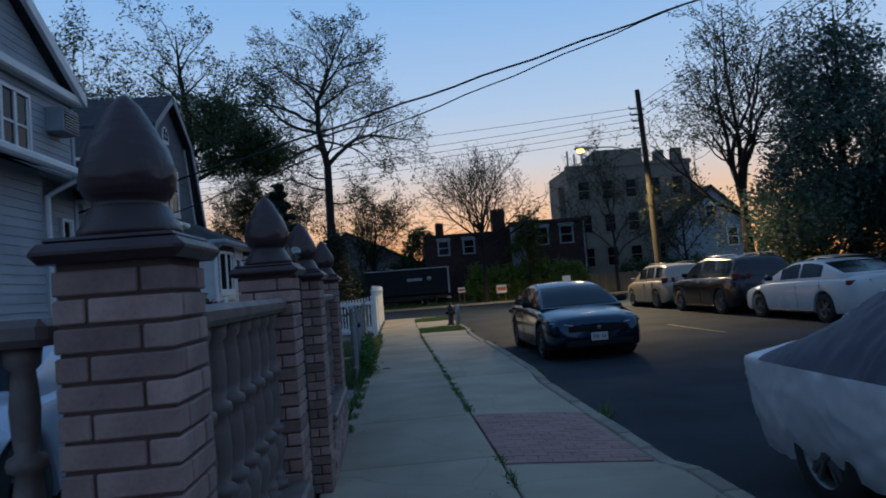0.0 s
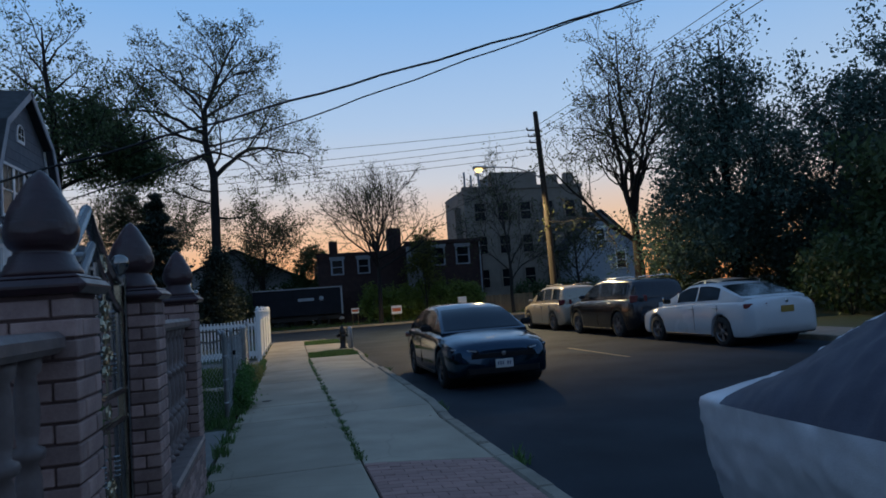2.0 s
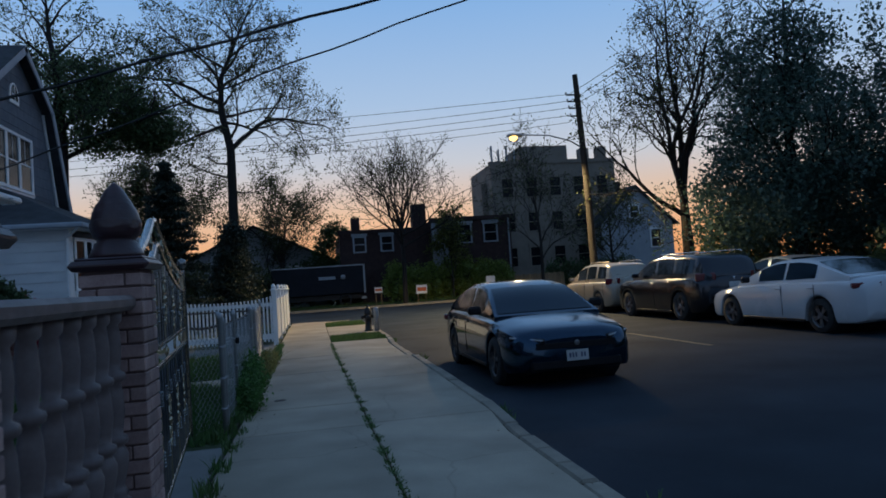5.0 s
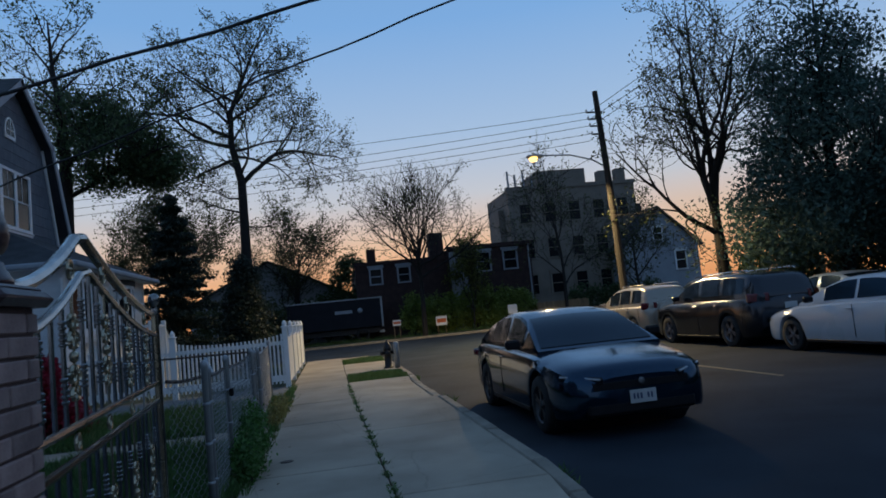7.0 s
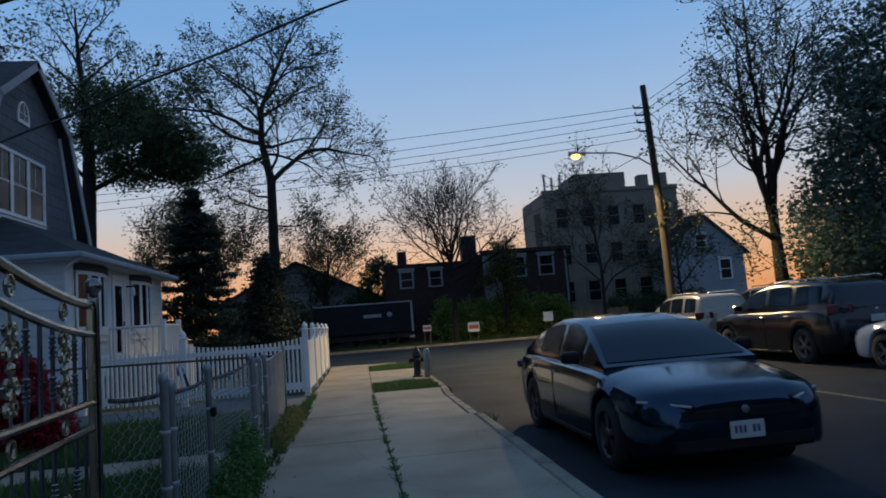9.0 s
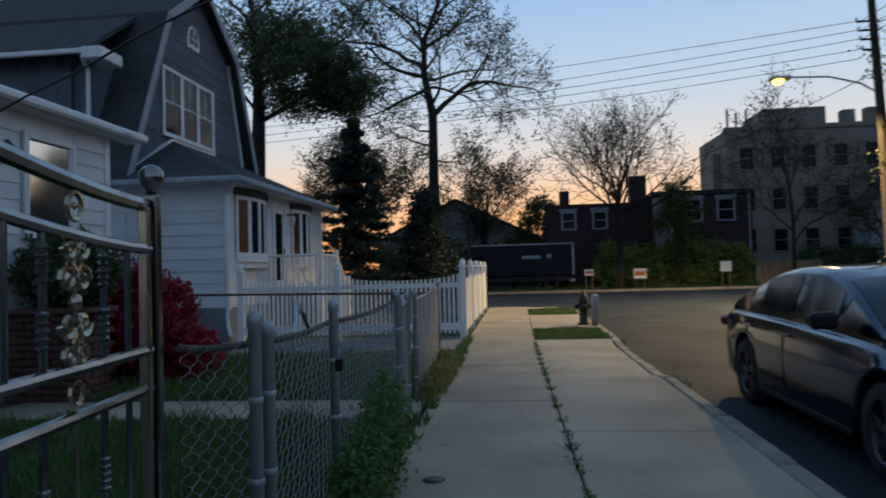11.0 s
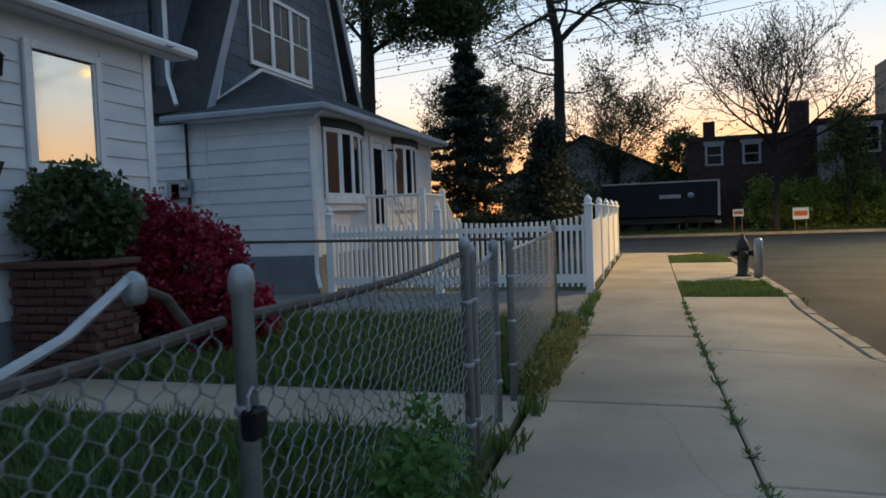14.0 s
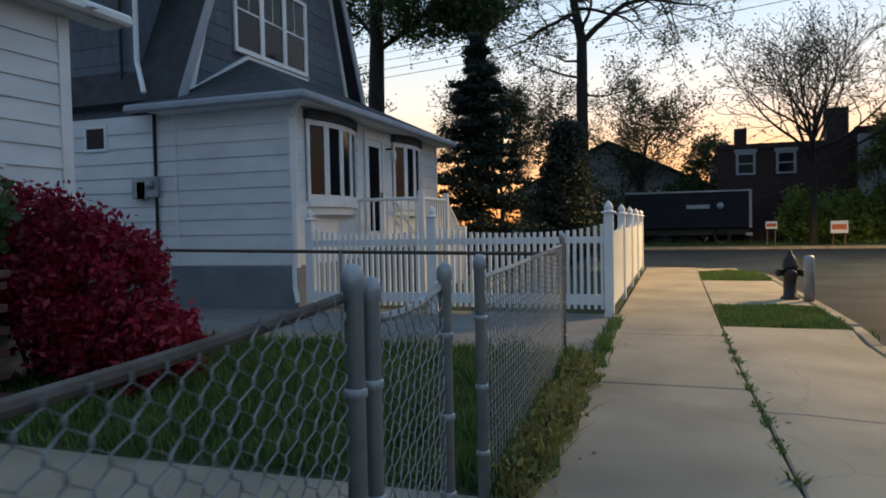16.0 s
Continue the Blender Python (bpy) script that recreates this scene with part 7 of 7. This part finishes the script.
conifer("dark spruce tree behind the white picket fence", (-4.1, 31.6, 0), 6.5, 4.0, 5, 18)
conifer("narrow dark arborvitae behind the white picket fence", (-1.95, 32.7, 0), 3.9, 1.9, 6, 24, NEEDLE, True)

bush("azalea_bush", "rounded azalea bush in full crimson leaf", (-3.75, 18.3, 0), [(-0.05, 0, 0.8, 0.74, 0.58, 0.68, 520, 24), (0.48, 0.0, 0.36, 0.5, 0.5, 0.4, 240, 24), (-0.62, 0.05, 1.12, 0.55, 0.5, 0.58, 260, 24)], LEAF_RED, 0.035, (0.05, 0.05, 0.05), 7)
bush("boxwood_bush", "clipped dark green evergreen bush planted on the stoop", (-4.1, 17.25, 1.03), [(0, 0.02, 0.42, 0.6, 0.35, 0.4, 260, 26), (0.05, 0.0, 0.2, 0.4, 0.22, 0.2, 60, 16)], LEAF_DARK, 0.04, (0.06, 0.06, 0.06), 8)
hedge = [(k * 1.2, rng.uniform(-0.2, 0.2), 1.25 + rng.uniform(-0.1, 0.25), 0.95, 0.7, 1.35, 150, 16) for k in range(7)]
bush("hedge", "tall untrimmed yellow-green hedge across the street", (6.6, 51.2, 0), hedge, LEAF_HEDGE, 0.09, (0.14, 0.14, 0.16), 9, 5, "hedge")
bush("hedge", "low green shrubs beside the board fence", (17.9, 51.4, 0), [(k * 1.3, 0, 1.0, 1.0, 0.7, 1.2, 120, 16) for k in range(5)], LEAF_DARK, 0.09, (0.14, 0.14, 0.16), 19, 5, "hedge")
bush("round_bush", "rounded dark tree-like shrub before the brick house", (2.75, 55.2, 0), [(0, 0, 3.6, 1.6, 1.4, 2.4, 300, 22), (0.2, 0, 1.6, 1.4, 1.2, 1.5, 120, 18)], LEAF_DARK, 0.1, (0.16, 0.16, 0.16), 10)
bush("round_bush", "dark shrubs behind the parked truck", (-1.0, 55.5, 0), [(k * 1.8, 0, 1.6 + 0.4 * (k % 2), 1.4, 1.0, 1.7, 120, 18) for k in range(4)], LEAF_DARK, 0.1, (0.16, 0.16, 0.16), 15)
bush("round_bush", "yellow-green shrub lit behind the arborvitae", (-7.2, 50.5, 0), [(k * 1.5, 0, 1.6, 1.2, 0.9, 1.9, 110, 18) for k in range(4)], LEAF_SPRING, 0.1, (0.16, 0.16, 0.16), 16)
under = [(k * 2.2, rng.uniform(-1, 1), 1.5 + rng.uniform(0, 0.5), 1.6, 1.1, 1.9, 190, 20) for k in range(12)]
bush("undergrowth", "dark undergrowth beneath the opposite trees", (17.5, 29.5, 0), under, LEAF_DARK, 0.1, (0.18, 0.18, 0.18), 12, 4)
under2 = [(rng.uniform(-1, 1), k * 2.1, 1.0 + rng.uniform(0, 0.4), 1.2, 1.5, 1.3, 110, 16) for k in range(8)]
# added out of view: leaf mass that keeps low orange sky out of window reflections
belt = [(rng.uniform(-2, 2), k * 4.5, 2.6 + rng.uniform(0, 1.2), 2.6, 3.4, 3.2, 120, 16) for k in range(17)]
bush("undergrowth", "unseen leaf screen added to block horizon glow in the window panes", (40, -42, 0), belt, LEAF_DARK, 0.3, (0.5, 0.5, 0.5), 31, 3)
bush("undergrowth", "dark shrubs along the opposite pavement", (18.6, 8.5, 0), under2, LEAF_DARK, 0.1, (0.18, 0.18, 0.18), 13, 4)
weeds = [(0.16, 13.55 + k * 0.3, 0.16 + 0.05 * k, 0.12, 0.24, 0.2 + 0.03 * k, 40, 40) for k in range(4)]
bush("weeds", "leafy green weeds spilling under the chain-link fence", (0, 0, 0), weeds, WEED, 0.022, (0.055, 0.055, 0.06), 14, 3)
bush("weeds", "dry yellow-green weeds at the fence foot", (0, 0, 0), [(0.12, 17.2 + k * 0.55, 0.1, 0.1, 0.24, 0.12, 18, 14) for k in range(5)], DRYGRASS, 0.025, (0.05, 0.06, 0.05), 17, 3)

# grass: blades as one stuff object a patch
def grass(label, rects, density, h, seed, material=GRASSM, lean=0.35):
    r = np.random.default_rng(seed)
    Vs, Fs, off = [], [], 0
    for x0, x1, y0, y1, z in rects:
        n = int((x1 - x0) * (y1 - y0) * density)
        b = np.column_stack([r.uniform(x0, x1, n), r.uniform(y0, y1, n), np.full(n, z)])
        hh = h * r.uniform(0.45, 1.3, n) * (0.6 + 0.7 * np.sin(b[:, 0] * 3.1 + np.sin(b[:, 1] * 2.3) * 2) ** 2)
        a = r.uniform(0, 2 * np.pi, n)
        w = 0.004 + 0.004 * r.random(n)
        side = np.column_stack([np.cos(a) * w, np.sin(a) * w, np.zeros(n)])
        tip = b + np.column_stack([r.normal(0, lean, n) * hh, r.normal(0, lean, n) * hh, hh])
        mid = b + (tip - b) * (0.5, 0.5, 0.6)
        V = np.stack([b - side, b + side, mid + side * 0.8, tip, mid - side * 0.8], axis=1).reshape(-1, 3)
        base = np.arange(n)[:, None] * 5 + off
        Vs.append(V)
        Fs.append(np.concatenate([base + (0, 1, 2, 4), base + (4, 2, 3, 3)], axis=0))
        off += len(V)
    V, F = np.concatenate(Vs), np.concatenate(Fs)
    quads = F[F[:, 2] != F[:, 3]]
    tris = F[F[:, 2] == F[:, 3]][:, :3]
    me = bpy.data.meshes.new("grass")
    nq, nt = len(quads), len(tris)
    me.vertices.add(len(V))
    me.vertices.foreach_set("co", V.astype(np.float32).ravel())
    me.loops.add(nq * 4 + nt * 3)
    me.loops.foreach_set("vertex_index", np.concatenate([quads.ravel(), tris.ravel()]).astype(np.int32))
    me.polygons.add(nq + nt)
    me.polygons.foreach_set("loop_start", np.concatenate([np.arange(nq) * 4, nq * 4 + np.arange(nt) * 3]).astype(np.int32))
    me.update()
    return tagged(mesh_ob("grass", me, material), label, "grass", "", "stuff")


grass("long uneven lawn grass behind the chain-link fence", [(-4.6, 0.1, 12.0, 15.9, 0.0), (-4.6, 0.05, 17.0, 20.5, 0.0)], 1500, 0.14, 21)
grass("short grass strips beside the kerb", [(1.4, 2.78, 22.8, 25.0, -0.03), (1.4, 2.75, 29.4, 32.1, -0.03)], 2200, 0.07, 22)
grass("grass growing from the long pavement joint", [(crack_x(y) - 0.04, crack_x(y) + 0.035, y + rng.uniform(0, 0.2), y + rng.uniform(0.3, 0.5), -0.01) for y in [6.4, 7.0] + [9.3 + 0.5 * k for k in range(26)]], 2600, 0.045, 23, GRASSM, 0.8)
grass("tufts of grass along the foot of the fence", [(0.1, 0.26, 8.8 + 0.7 * k, 9.1 + 0.7 * k, -0.02) for k in range(18)] + [(0.05, 0.2, 20.2, 23.0, -0.02)], 1600, 0.1, 24)
grass("rough verge grass along the far kerb", [(-12, 24, CROSS1 + 1.75, CROSS1 + 3.2, -0.02)], 120, 0.25, 25)
grass("tall dry grass under the overgrown fence section", [(0.0, 0.2, 16.95, 19.9, -0.01), (0.18, 0.26, 17.3, 18.6, 0.0)], 800, 0.17, 26, DRYGRASS, 0.6)
grass("grass tufts rooted in the gutter", [(CURB_X + 0.0, CURB_X + 0.08, y0, y0 + 0.35, -0.12) for y0 in (8.9, 12.3, 17.9, 18.4, 22.6, 5.2)], 1500, 0.09, 27, GRASSM, 0.6)
slabs_yard = tagged(part("garden_path", boxb(-4.4, 0.1, 16.1, 16.95, -0.05, 0.012, bev=0.006), CONCRETE), "pale concrete path from the gate to the stoop", "path", "", "structure")

# ---- loose things by the gates ----
pipe = thing("bent_pipe", "bent grey galvanised pipe hooked over the chain-link gate", "pipe", (-0.06, 13.05, 0))
part("long_leg", tubeb([(0.1, -0.12, 1.08), (0.05, 0.08, 1.115), (-0.03, 0.32, 1.19)], 0.011, 8), GALV, pipe)
part("clamp", latheb([(0.02, 0), (0.026, 0.015), (0.026, 0.045), (0.02, 0.06), (0.004, 0.07)], 10, (-0.03, 0.34, 1.14)), GALV, pipe)
part("short_leg", tubeb([(-0.03, 0.34, 1.18), (-0.03, 0.44, 1.14), (-0.02, 0.52, 1.04)], 0.011, 8), RUST, pipe)
padlock = thing("padlock", "small black padlock on the chain-link gate post", "padlock", (0.1, 13.52, 0.87))
part("case", boxb(-0.02, 0.02, -0.03, 0.03, -0.05, 0.02, bev=0.008), BLACK, padlock)
part("shackle", tubeb([(0, -0.02, 0.015), (0, -0.02, 0.05), (0, 0, 0.065), (0, 0.02, 0.05), (0, 0.02, 0.015)], 0.005, 6), GALV, padlock)
valve = thing("valve_cover", "small rusty round water valve cover set in the pavement", "valve cover", (0.5, 14.28, 0.0))
part("ring", latheb([(0.07, -0.01), (0.075, 0.004), (0.065, 0.006), (0.06, 0.003)], 18, caps=False), IRON, valve)
part("lid", latheb([(0.06, -0.01), (0.06, 0.003), (0.004, 0.004)], 18), RUST, valve)
rng2 = random.Random(8)
DRYLEAF = mat("dry_leaf", (0.13, 0.09, 0.04), (0.08, 0.05, 0.025), rough=0.8, scale=20)
litter = []
for k in range(90):
    side = rng2.random()
    x = rng2.uniform(0.2, 0.5) if side < 0.5 else (rng2.uniform(CRACK - 0.15, CRACK + 0.15) if side < 0.75 else rng2.uniform(CURB_X - 0.4, CURB_X - 0.18))
    litter.append((x, rng2.uniform(3, 24), rng2.uniform(0, 6.28), rng2.uniform(0.5, 1.2)))
bm = bmesh.new()
for x, y, a, k in litter:
    m = Matrix.Translation((x, y, 0.004)) @ Matrix.Rotation(a, 4, "Z") @ Matrix.Scale(k, 4)
    bm.faces.new([bm.verts.new(m @ Vector(p)) for p in ((-0.02, 0, 0.001), (0, 0.012, 0.006), (0.025, 0, 0.003), (0, -0.012, 0.002))])
tagged(part("leaf_litter", bm, DRYLEAF), "scattered dry leaves and crumbs on the pavement", "litter", "", "stuff")
